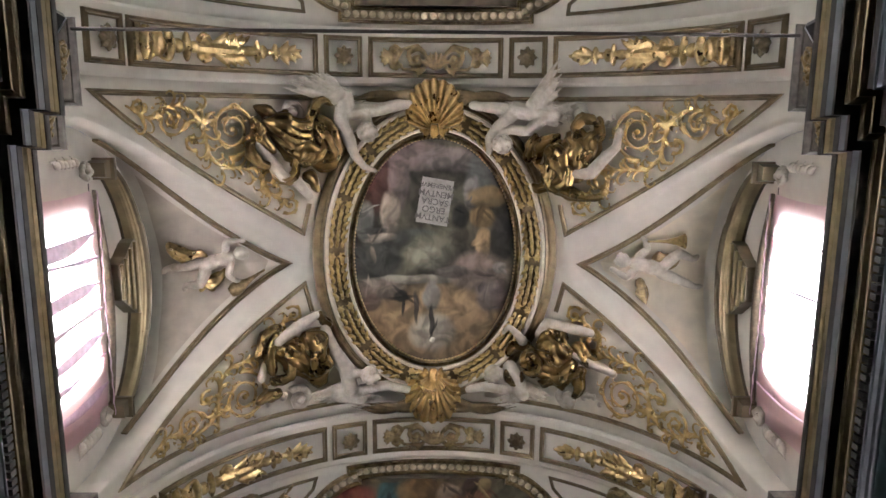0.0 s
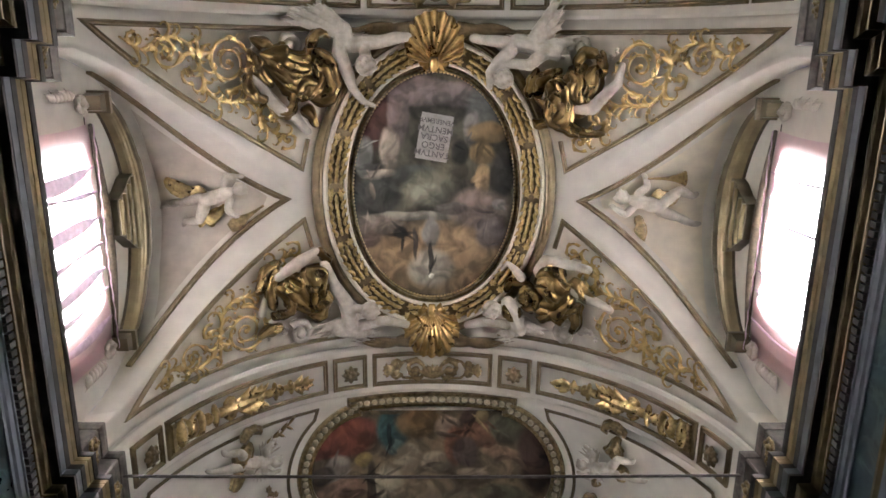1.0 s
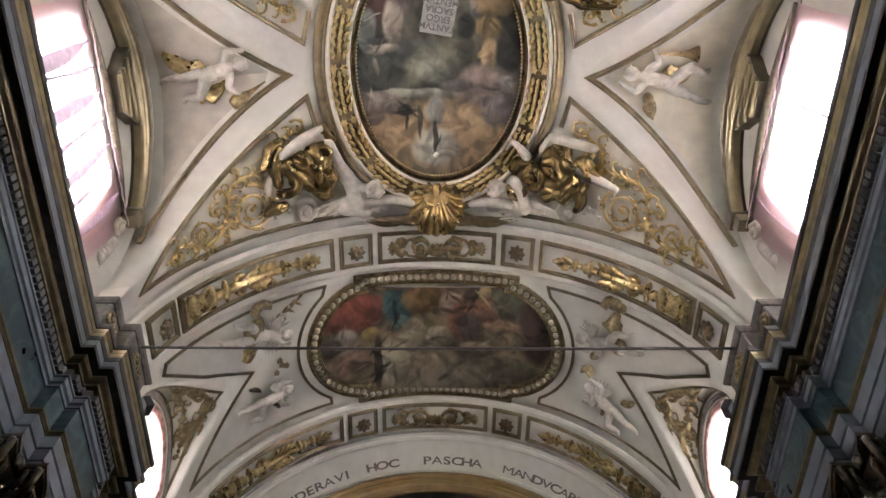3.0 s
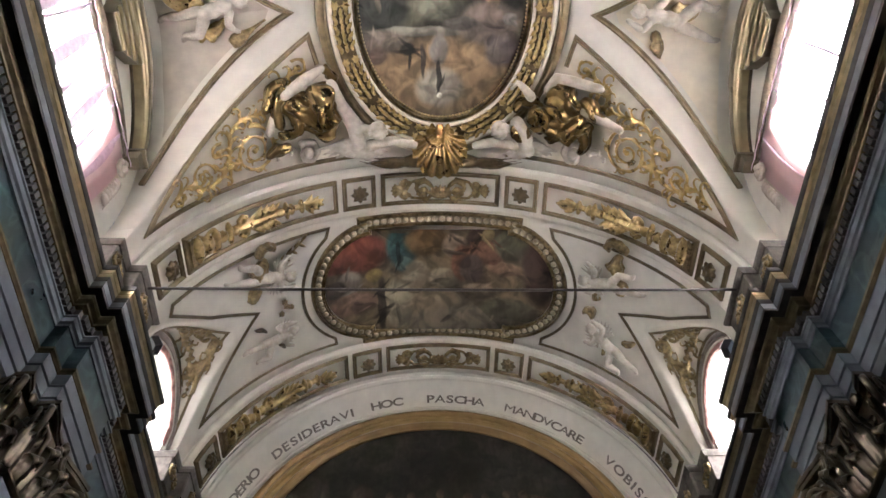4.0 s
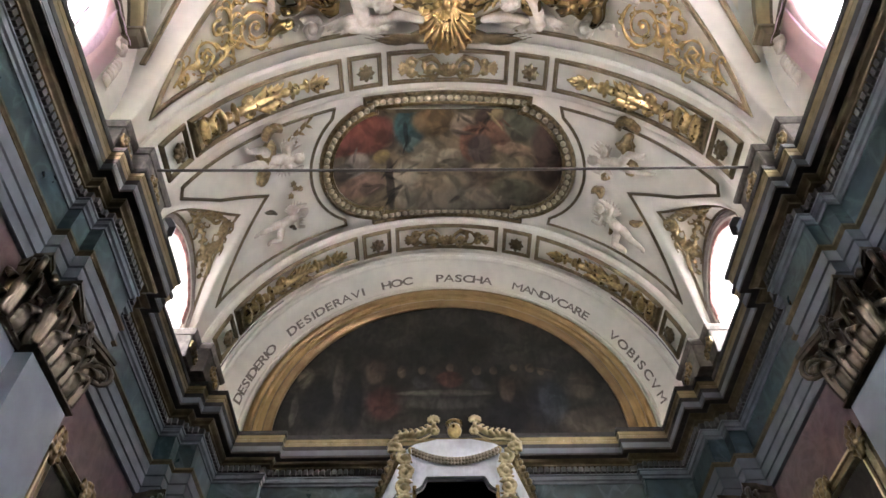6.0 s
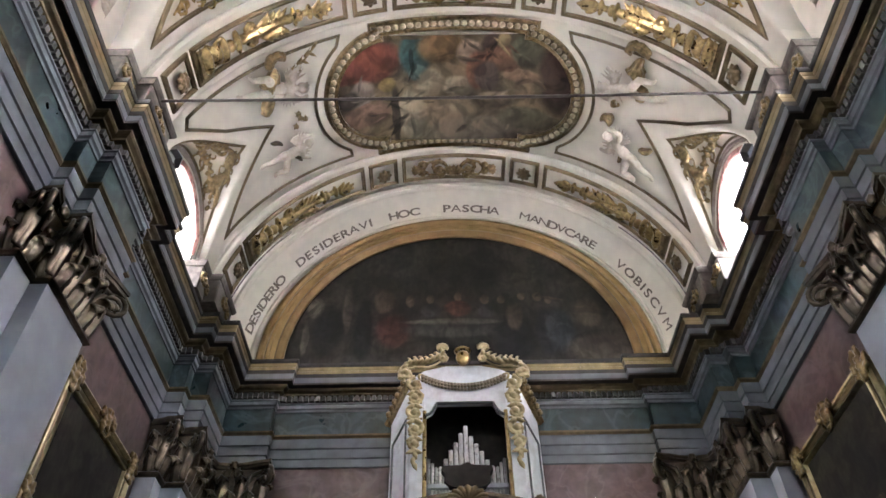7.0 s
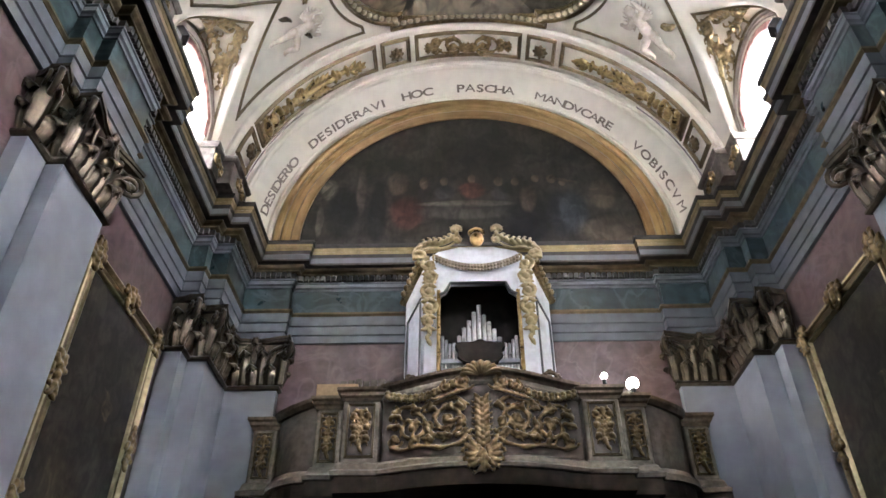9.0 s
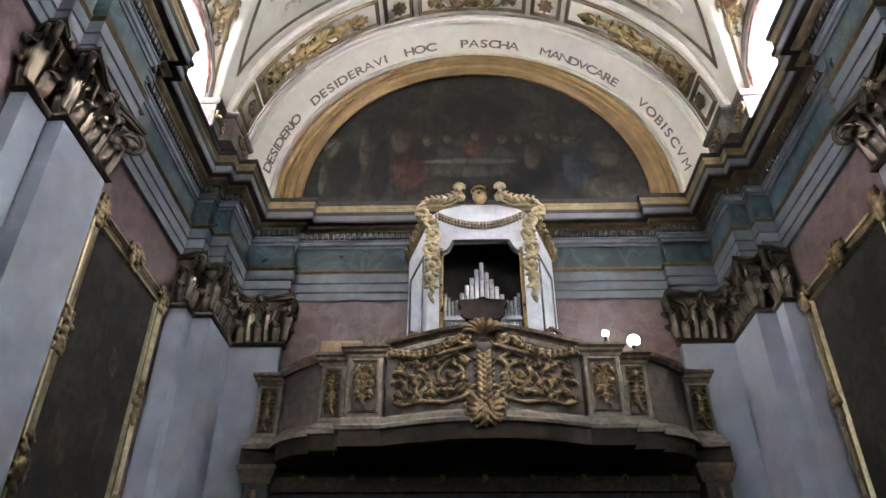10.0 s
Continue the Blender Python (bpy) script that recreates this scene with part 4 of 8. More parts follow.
FRESCO_A = fresco("oval_fresco_paint", [
    (0.03, 1.4, 1.56, 0.77, (0.33, 0.235, 0.15)), (-0.04, 1.59, 0.42, 0.39, (0.4, 0.375, 0.35)), (-0.04, 1.72, 0.06, 0.06, (0.9, 0.88, 0.84)), (-1.08, -1.34, 0.35, 0.61, (0.13, 0.06, 0.055)), (-0.67, -1.44, 0.17, 0.71, (0.25, 0.2, 0.21)), (-0.26, -1.79, 0.42, 0.26, (0.25, 0.2, 0.21)), (0.31, -1.75, 0.62, 0.22, (0.22, 0.19, 0.2)), (1.03, -1.47, 0.42, 0.51, (0.13, 0.14, 0.15)), (0.68, -1.15, 0.17, 0.31, (0.24, 0.23, 0.24)), (-0.83, -0.73, 0.18, 0.39, (0.5, 0.43, 0.39)), (-1.02, -0.29, 0.31, 0.09, (0.5, 0.43, 0.39)), (-1.31, -0.63, 0.16, 0.37, (0.3, 0.31, 0.32)), (-1.2, 0.02, 0.08, 0.14, (0.4, 0.33, 0.29))] + [
    (0.96, -1.06, 0.38, 0.2, (0.24, 0.17, 0.09)), (0.87, -0.67, 0.23, 0.2, (0.24, 0.17, 0.09)), (1.27, -0.3, 0.25, 0.43, (0.025, 0.025, 0.026)), (0.92, -0.17, 0.14, 0.29, (0.4, 0.29, 0.18)), (0.48, -0.68, 0.17, 0.24, (0.025, 0.025, 0.026)), (-1.1, 0.16, 0.54, 0.41, (0.06, 0.065, 0.065)), (-0.36, -0.25, 0.42, 0.2, (0.09, 0.1, 0.1)), (-0.09, 0.01, 0.48, 0.35, (0.2, 0.2, 0.165)), (-0.09, 0.12, 0.31, 0.22, (0.27, 0.27, 0.23)), (-0.25, 0.52, 0.89, 0.08, (0.3, 0.29, 0.27)), (-1.11, 0.7, 0.52, 0.2, (0.28, 0.235, 0.22)), (0.83, 0.37, 0.57, 0.37, (0.24, 0.19, 0.18)), (0.34, 0.39, 0.31, 0.12, (0.17, 0.15, 0.15))] + [
    (-0.05, 0.87, 0.18, 0.29, (0.24, 0.24, 0.25)), (-0.05, 1.34, 0.05, 0.29, (0.025, 0.025, 0.026)), (-0.36, 1.06, 0.05, 0.31, (0.08, 0.07, 0.07)), (-0.65, 0.83, 0.15, 0.12, (0.025, 0.025, 0.026)), (-0.61, 1.02, 0.03, 0.22, (0.025, 0.025, 0.026)), (1.08, 0.85, 0.31, 0.31, (0.13, 0.11, 0.12)), (1.21, 0.25, 0.12, 0.12, (0.3, 0.29, 0.3)), (-1.2, 0.95, 0.19, 0.16, (0.17, 0.12, 0.11))], ((0.03, 0.029, 0.025), (0.12, 0.113, 0.09)), 1.4, seed=4, gain=0.52, fine=0.12, dark=0.62, flick=0.12, soft=0.24, folds=22)
s = uv_fill(Shape(), oval_pts(0.02), 0.03)
ob = local(s.done("ceiling_fresco", FRESCO_A), (0, OC, 14.97))
tagged(ob, "oval ceiling fresco in muted browns and greys", "painting")
sh = Shape()
uv_path(sh, oval_pts(0.665), [(-0.09, 0), (-0.09, 0.12), (-0.05, 0.17), (-0.02, 0.15), (0.01, 0.17), (0.05, 0.15), (0.09, 0.08), (0.09, 0)], True, 0.2)
under(sh, "outer_moulding", BRONZE, oval)
sh = Shape()
uv_path(sh, oval_pts(0.535), [(-0.045, 0), (-0.045, 0.15), (0.0, 0.175), (0.04, 0.15), (0.04, 0)], True, 0.2)
under(sh, "cream_fillet", CREAM, oval)
sh = Shape()
uv_path(sh, oval_pts(0.33), [(-0.165, 0), (-0.165, 0.09), (-0.12, 0.115), (0.12, 0.115), (0.165, 0.09), (0.165, 0)], True, 0.2)
under(sh, "garland_ground", BRONZE, oval)
sh = Shape()
uv_path(sh, oval_pts(0.135), [(-0.03, 0), (-0.03, 0.13), (0.0, 0.15), (0.03, 0.13), (0.03, 0)], True, 0.2)
under(sh, "cream_fillet", CREAM, oval)
sh = Shape()
uv_path(sh, oval_pts(0.045), prof(0.11, 0.12), True, 0.2)
under(sh, "inner_moulding", OLDGOLD, oval)
sh = Shape()
ring = resample(oval_pts(0.33, 240) + oval_pts(0.33, 240)[:1], 168)
for i in range(168):
    (a, b), (c, d) = ring[i], ring[(i + 1) % 168]
    ang = math.atan2(d - b, c - a)
    if i % 12 == 0:
        for o in (-0.1, 0.1):
            rosette(sh, uv, a - math.sin(ang) * o, b + math.cos(ang) * o, 0.085, 6, 0.1)
    elif i % 12 not in (1, 11):
        for o in (-0.11, 0.0, 0.11):
            leaf_lump(sh, uv, a - math.sin(ang) * o, b + math.cos(ang) * o, ang + o * 4 * (1 if i % 2 else -0.4), 0.15, 0.066, 0.115 + 0.03 * (i % 2), o * 3)
tagged(under(sh, "laurel_garland", GILTLEAF, oval, "gilt laurel leaves", True), kind="stuff")
sh = Shape()
bead = resample(oval_pts(-0.015, 240) + oval_pts(-0.015, 240)[:1], 170)
for a, b in bead[:-1]:
    sh.blob(uv(a, b, 0.06), 0.026, 6, 4)
tagged(under(sh, "bead_row", GILTLEAF, oval, "row of gilt beads", True), kind="stuff")

# the open page painted in the fresco, with its words
PAGE = (0.0, 1.64)
sh = Shape()
pw, ph, pa = 0.3, 0.43, radians(9)


def page_at(a, b, h):
    return uv(PAGE[0] + a * math.cos(pa) - b * math.sin(pa), PAGE[1] + a * math.sin(pa) + b * math.cos(pa), h)


sh.grid([[page_at(-pw + 2 * pw * i / 6, -ph + 2 * ph * j / 8, 0.036) for j in range(9)] for i in range(7)])
PAPER = material("painted_page", (0.21, 0.2, 0.175), 0.7, grain=9, vary=0.12, stain=0.5, stain_size=4, bump=0)
page = tagged(sh.done("painted_page", PAPER), "pale painted page with Latin words in the fresco", "page")


for i, w in enumerate(("TANTVM", "ERGO", "SACRA", "MENTVM", "VENEREMVR")):
    vs, fs = WORDS[w]
    yy = 0.3 - 0.15 * i
    link("word", [page_at(-v.x, yy + v.y, 0.042) for v in vs], fs, INK, page)

# -- gilt shells on the oval's two ends
def shell(name, cy, way, r=0.62):
    """A scallop that fans out from its hinge on the oval frame, with rolled ears and palm sprays."""
    ob = thing(name, "gilt scallop shell on the oval frame with palm sprays", "shell", "shells of the oval frame", at=(-0.02, cy, 14.85))
    hy = cy - way * 0.3
    na, nk, ribs = 141, 14, 13
    rows = []
    for k in range(nk + 1):
        q = k / nk
        row = []
        for i in range(na):
            f = i / (na - 1)
            a = radians(-82 + 164 * f)
            lobe = abs(math.sin(math.pi * ribs * f))
            rr = r * 1.5 * (0.09 + 0.91 * q) * (1 - 0.45 * (abs(a) / 1.43) ** 2.2) * (1 + 0.035 * (lobe - 0.5) * q ** 3)
            h = 0.16 + 0.26 * math.sin(min(1.0, q * 1.05) * 2.5) * (1 - 0.35 * (abs(a) / 1.43) ** 2) + 0.075 * (lobe ** 0.8 - 0.5) * min(1, q * 1.6)
            row.append(uv(-0.02 + rr * math.sin(a) * 0.92, hy + way * rr * math.cos(a), max(0.03, h)))
        rows.append(row)
    under(Shape().grid(rows), "fluted_shell", SHELLGOLD, ob, smooth=True)
    for sg in (-1, 1):
        sh = Shape()
        scroll(sh, uv, -0.02 + sg * 0.2, hy + way * 0.02, 0.12, 1.3, math.pi / 2 * -way, -sg * way, 0.05, False, 0.17)
        melt(under(sh, "hinge_scroll", SHELLGOLD, ob, smooth=True), 0.014)
    sh = Shape()
    sh.tube([uv(-0.02, hy - way * 0.12 + way * 0.06 * j, 0.16 + 0.02 * j) for j in range(5)], [0.06, 0.085, 0.09, 0.08, 0.06], 10)
    under(sh, "hinge_knob", SHELLGOLD, ob, smooth=True)
    for sg in (-1, 1):
        sh = Shape()
        for j in range(6):
            a0 = (0 if sg > 0 else math.pi) + sg * way * (0.42 - 0.13 * j)
            leaf_lump(sh, uv, sg * 0.4, hy + way * (0.46 + 0.045 * j), a0, 1.3 - 0.1 * abs(j - 2), 0.17, 0.22 + 0.05 * (j % 2), -sg * way * (0.6 - 0.12 * j))
        under(sh, "palm_spray", PALM, ob, "brown gilt palm spray", True)
    return ob


shell("gilt_shell", 0.02, -1, 0.6)
shell("gilt_shell", 5.28, 1, 0.62)

PARCEL = material("parcel_gilt_stucco", (0.46, 0.335, 0.135), 0.3, 0.85, grain=10, vary=0.18, stain=0.6, stain_size=6, dirt=(0.4, 0.32, 0.22), bump=0.2, bump_size=24, worn=((0.6, 0.5, 0.33), 7.0, 0.6))
# -- four spandrel panels with gilt scrollwork
SPC = 2.615
for su in (-1, 1):
    for sy in (-1, 1):
        def sp(u, y, h=0.0, su=su, sy=sy):
            return uv(-u * su, SPC + (y - SPC) * -sy, h)
        u_of = lambda x: RX * th_of(x)
        A = [(u_of(4.62), -0.24), (1.0, -0.24)]
        Bp = [(u_of(4.62), -0.24), (u_of(2.37), 2.14), (2.3, 1.75)] + [(2.33 * math.cos(radians(t)), SPC - 2.95 * math.sin(radians(t))) for t in range(22, 66, 4)] + [(1.0, -0.14)]
        panel = thing("spandrel_panel", "cream spandrel panel with gilt scrolling foliage", "panel", "spandrel panels", at=tuple(sp(3.4, 0.7)))
        sh = between(Shape(), resample(A, 26), resample(Bp, 26), lambda a, b, h, sp=sp: sp(a, b, h), 0.012)
        under(sh, "ground", CREAM, panel, smooth=True)
        sh = Shape()
        loop = [(1.3, -0.24), (u_of(4.62), -0.24), (u_of(2.37), 2.14), (2.35, 1.62)]
        q = densify([(a, b, 0) for a, b in loop], 0.14)
        sweep(sh, [sp(p.x, p.y, 0.0) for p in q], [vault_n(-p.x * su / RX) for p in q], prof(0.085, 0.05))
        under(sh, "border", BRONZE, panel)
        sh = Shape()
        place = lambda a, b, h, sp=sp: sp(-a, b, h)
        scroll(sh, place, -3.75, 0.3, 0.47, 2.3, math.pi * 0.55, -1, 0.036)
        scroll(sh, place, -4.87, 0.13, 0.28, 1.8, 0.2, 1, 0.027)
        scroll(sh, place, -5.5, -0.02, 0.14, 1.2, 0.4, -1, 0.03)
        scroll(sh, place, -2.72, 1.62, 0.17, 1.3, 2.4, -1, 0.03)
        scroll(sh, place, -3.02, 1.18, 0.27, 1.1, 2.2, 1, 0.033)
        scroll(sh, place, -4.5, 0.48, 0.15, 1.1, 1.0, 1, 0.034)
        stem = [(-5.7, -0.06), (-5.3, 0.12), (-5.1, 0.02), (-4.75, -0.08), (-4.4, 0.05), (-4.25, 0.4), (-4.2, 0.7), (-3.95, 0.92), (-3.5, 0.94), (-3.2, 0.95), (-3.2, 1.25), (-3.0, 1.48), (-2.75, 1.52)]
        sh.tube([place(a, b, 0.05) for a, b in resample(stem, 48)], [0.02 + 0.016 * math.sin(math.pi * i / 48) for i in range(49)], 7)
        rnd = random.Random(7 + su + 3 * sy)
        run = resample(stem, 19)
        for i in range(1, 19):
            (a, b), (c_, d_) = run[i - 1], run[i]
            w_, t_ = (1 if i % 2 else -1), math.atan2(d_ - b, c_ - a)
            hook(sh, place, c_, d_, t_ + w_ * 0.3, 0.42 + 0.16 * rnd.random(), 0.026, w_ * 4.2)
            hook(sh, place, c_, d_, t_ - w_ * 0.25, 0.26 + 0.08 * rnd.random(), 0.021, -w_ * 3.6)
        for i in range(5):
            hook(sh, place, -4.3, 0.28, radians(-130 + 20 * i), 0.38, 0.036, (i - 2) * 1.5)
        for i in range(26):
            (a, b), (c_, d_) = resample(stem, 27)[i], resample(stem, 27)[i + 1]
            w_, t_ = (1 if i % 2 else -1), math.atan2(d_ - b, c_ - a)
            acanthus(sh, place, c_, d_, t_ + w_ * 0.7, 0.2, 0.055, 0.03, w_ * 1.1, 2)
        melt(under(sh, "scrollwork", PARCEL, panel, "gilt scrolling acanthus", True), 0.0125)
        sh = Shape()
        scroll(sh, place, -2.68, 0.02, 0.24, 1.6, 2.4, -1, 0.075, False, 0.1)
        acanthus(sh, place, -2.95, 0.1, 2.6, 0.4, 0.16, 0.08, 0.9, 3)
        under(sh, "stucco_scroll", STUCCO, panel, "cream stucco scroll", True)

# -- stucco angels and gilt drapery round the oval
uvh = lambda u, v, h: uv(u, v, h)
A_TL = [[(-1.7, -0.25, 0.3, 0.13), (-1.65, 0.02, 0.3, 0.15), (-1.41, -0.02, 0.3, 0.15), (-1.06, -0.04, 0.3, 0.12)],
    [(-1.34, 0.35, 0.45, 0.19)],
    [(-1.34, 0.07, 0.38, 0.1), (-1.32, 0.29, 0.38, 0.1)],
    [(-1.8, -0.11, 0.34, 0.11), (-1.81, 0.17, 0.34, 0.13), (-1.67, 0.46, 0.34, 0.12), (-1.56, 0.76, 0.34, 0.085), (-1.38, 0.96, 0.34, 0.065), (-1.17, 1.04, 0.34, 0.045)],
    [(-1.08, -0.04, 0.3, 0.12), (-0.76, -0.12, 0.3, 0.12), (-0.52, -0.14, 0.3, 0.09)]]
A_TR = [[(2.32, 0.04, 0.32, 0.11), (1.89, -0.0, 0.32, 0.16), (1.53, -0.06, 0.32, 0.16), (1.4, 0.1, 0.32, 0.12)],
    [(1.32, 0.55, 0.42, 0.18)],
    [(1.46, 0.05, 0.36, 0.12), (1.2, 0.25, 0.36, 0.1), (1.05, 0.45, 0.36, 0.09), (1.05, 0.7, 0.36, 0.06)],
    [(2.01, 0.14, 0.36, 0.12), (1.8, 0.31, 0.36, 0.1), (1.47, 0.29, 0.36, 0.09), (1.2, 0.32, 0.36, 0.08)],
    [(1.45, -0.05, 0.3, 0.11), (1.07, -0.09, 0.3, 0.11), (0.72, -0.13, 0.3, 0.09)],
    [(3.51, 0.28, 0.26, 0.06), (3.47, 0.56, 0.26, 0.08), (3.26, 0.74, 0.26, 0.1), (3.0, 1.0, 0.26, 0.12), (2.64, 1.02, 0.26, 0.1)]]
A_BL = [[(-2.22, 3.91, 0.33, 0.11), (-2.05, 4.31, 0.33, 0.13), (-1.81, 4.67, 0.33, 0.15), (-1.7, 5.12, 0.33, 0.14)],
    [(-1.33, 4.83, 0.45, 0.18)],
    [(-1.64, 4.78, 0.38, 0.09), (-1.38, 4.85, 0.38, 0.09)],
    [(-2.37, 3.61, 0.3, 0.07), (-2.74, 3.79, 0.3, 0.12), (-3.16, 3.99, 0.3, 0.09)],
    [(-1.48, 5.16, 0.3, 0.11), (-0.96, 5.12, 0.3, 0.1), (-0.53, 5.23, 0.3, 0.08)],
    [(-1.94, 5.22, 0.28, 0.14), (-1.48, 5.37, 0.28, 0.11)],
    [(-3.36, 4.4, 0.16, 0.07), (-3.46, 4.66, 0.16, 0.08)]]
A_BR = [[(1.83, 5.22, 0.33, 0.12), (1.71, 4.92, 0.33, 0.15), (1.55, 4.69, 0.33, 0.14)],
    [(1.24, 4.81, 0.45, 0.18)],
    [(1.51, 4.8, 0.36, 0.09), (1.28, 4.84, 0.36, 0.09)],
    [(1.8, 4.15, 0.34, 0.1), (1.65, 4.0, 0.34, 0.07), (1.51, 3.9, 0.34, 0.05), (1.4, 4.04, 0.34, 0.035)],
    [(1.53, 5.15, 0.3, 0.1), (1.07, 5.13, 0.3, 0.1), (0.72, 5.22, 0.3, 0.08)],
    [(2.13, 4.0, 0.3, 0.1), (2.27, 3.76, 0.3, 0.1), (2.7, 3.79, 0.3, 0.1), (3.16, 3.82, 0.3, 0.08)],
    [(2.76, 4.24, 0.26, 0.1), (3.23, 4.39, 0.26, 0.1), (3.65, 4.48, 0.26, 0.07)]]
LEG = [[(-3.43, 0.56, 0.3, 0.07), (-3.22, 0.79, 0.3, 0.1), (-2.96, 1.09, 0.3, 0.12), (-2.69, 1.19, 0.3, 0.1), (-2.44, 1.46, 0.3, 0.07)],
    [(-3.37, 0.57, 0.2, 0.06), (-3.54, 0.67, 0.2, 0.05)]]
D_TL = [[(-3.44, 0.08, 0.3, 0.12), (-3.39, 0.4, 0.3, 0.3), (-3.03, 0.68, 0.3, 0.2)],
    [(-3.27, 0.14, 0.34, 0.2), (-2.84, 0.33, 0.34, 0.45), (-2.29, 0.26, 0.34, 0.4)],
    [(-2.46, 0.07, 0.36, 0.2), (-2.06, 0.36, 0.36, 0.45), (-2.0, 0.72, 0.36, 0.4), (-2.43, 0.89, 0.36, 0.25)],
    [(-2.8, 0.9, 0.34, 0.2), (-2.47, 0.69, 0.34, 0.4), (-2.03, 0.62, 0.34, 0.3)],
    [(-2.51, 1.04, 0.28, 0.25), (-2.3, 1.24, 0.28, 0.2), (-2.21, 1.41, 0.28, 0.1)],
    [(-3.15, 0.4, 0.3, 0.2), (-2.72, 0.61, 0.3, 0.4), (-2.28, 0.51, 0.3, 0.3)],
    [(-3.41, -0.06, 0.22, 0.12), (-3.14, -0.02, 0.22, 0.22), (-2.99, 0.17, 0.22, 0.15)]]
D_TR = [[(1.88, 0.88, 0.3, 0.15), (2.01, 0.63, 0.3, 0.3), (2.36, 0.34, 0.3, 0.2)],
    [(2.1, 0.67, 0.4, 0.3), (2.38, 0.74, 0.4, 0.55), (2.47, 1.05, 0.4, 0.4), (2.23, 1.28, 0.4, 0.2)],
    [(2.51, 0.33, 0.36, 0.2), (2.77, 0.58, 0.36, 0.45), (2.71, 0.95, 0.36, 0.3)],
    [(2.24, 1.27, 0.26, 0.25), (2.58, 1.4, 0.26, 0.25), (3.25, 1.41, 0.26, 0.12)],
    [(3.03, 0.27, 0.3, 0.2), (2.96, 0.58, 0.3, 0.4), (2.73, 0.76, 0.3, 0.3)],
    [(2.51, 1.16, 0.26, 0.2), (2.67, 1.07, 0.26, 0.2), (2.84, 1.16, 0.26, 0.12)],
    [(3.07, 0.04, 0.22, 0.15), (3.13, 0.32, 0.22, 0.2), (2.95, 0.51, 0.22, 0.2)],
    [(1.69, 0.84, 0.3, 0.2), (1.87, 0.61, 0.3, 0.25), (1.89, 0.34, 0.3, 0.12)]]
D_BL = [[(-2.64, 3.89, 0.38, 0.3), (-2.42, 4.26, 0.38, 0.6), (-2.2, 4.71, 0.38, 0.4)],
    [(-3.1, 4.03, 0.36, 0.3), (-2.88, 4.38, 0.36, 0.45), (-2.42, 4.62, 0.36, 0.3)],
    [(-3.14, 3.78, 0.28, 0.15), (-3.27, 4.12, 0.28, 0.25), (-3.25, 4.63, 0.28, 0.2)],
    [(-3.57, 4.28, 0.24, 0.15), (-3.38, 3.91, 0.24, 0.2), (-3.03, 3.71, 0.24, 0.15)],
    [(-2.37, 3.63, 0.3, 0.15), (-2.2, 3.71, 0.3, 0.2), (-2.06, 3.88, 0.3, 0.12)],
    [(-3.61, 5.04, 0.25, 0.15), (-3.32, 5.01, 0.25, 0.25), (-3.08, 4.91, 0.25, 0.2)],
    [(-2.58, 4.83, 0.3, 0.2), (-2.29, 4.85, 0.3, 0.25), (-2.05, 4.53, 0.3, 0.2)],
    [(-3.04, 4.58, 0.3, 0.2), (-2.74, 4.53, 0.3, 0.3), (-2.53, 4.46, 0.3, 0.15)]]
D_BR = [[(1.71, 4.55, 0.38, 0.25), (2.0, 4.51, 0.38, 0.35), (2.07, 4.85, 0.38, 0.2)],
    [(2.06, 4.19, 0.42, 0.3), (2.47, 4.19, 0.42, 0.55), (2.78, 4.38, 0.42, 0.4)],
    [(2.0, 4.74, 0.36, 0.3), (2.53, 4.6, 0.36, 0.5), (2.93, 4.48, 0.36, 0.3)],
    [(2.72, 4.16, 0.3, 0.25), (3.07, 4.28, 0.3, 0.3), (3.31, 4.42, 0.3, 0.15)],
    [(2.89, 4.51, 0.26, 0.3), (2.96, 4.88, 0.26, 0.25), (2.8, 5.13, 0.26, 0.15)],
    [(1.45, 4.52, 0.28, 0.15), (1.62, 4.31, 0.28, 0.2), (1.94, 4.22, 0.28, 0.2)],
    [(2.52, 4.04, 0.25, 0.15), (2.63, 3.94, 0.25, 0.2), (2.18, 4.09, 0.25, 0.2)]]
putto("angel_statue", uvh, A_TL, "white stucco angel with a raised wing bowing over the oval frame", [((-1.78, -0.12, 0.2), (-2.82, -0.55), 0.55, 9)], voxel=0.018)
putto("angel_statue", uvh, A_TR, "white stucco angel with spread wings bowing over the oval frame", [((1.75, -0.08, 0.25), (2.45, -0.82), 0.6, 8), ((2.0, 0.0, 0.2), (2.75, -0.08), 0.6, 6)], voxel=0.018)
putto("angel_statue", uvh, A_BL, "white stucco angel leaning down beside the oval frame", [((-1.75, 5.0, 0.15), (-2.5, 5.3), -0.7, 6), ((-1.6, 5.2, 0.15), (-1.1, 5.45), 0.5, 5)], voxel=0.018)
putto("angel_statue", uvh, A_BR, "white stucco angel reaching over the oval frame", [((1.75, 5.15, 0.15), (1.3, 5.5), -0.6, 5), ((1.85, 5.0, 0.15), (2.35, 5.3), 0.7, 6)], voxel=0.018)
putto("seated_statue", uvh, LEG, "bare stucco leg under gilt drapery")
drapery("gilt_drapery", uvh, D_TL, "tumbled dark gilt drapery on the vault beside an angel")
drapery("gilt_drapery", uvh, D_TR, "tumbled gilt drapery over a bare stucco leg on the vault")
drapery("gilt_drapery", uvh, D_BL, "tumbled dark gilt drapery on the vault below an angel")
drapery("gilt_drapery", uvh, D_BR, "billowing gilt drapery on the vault below an angel")

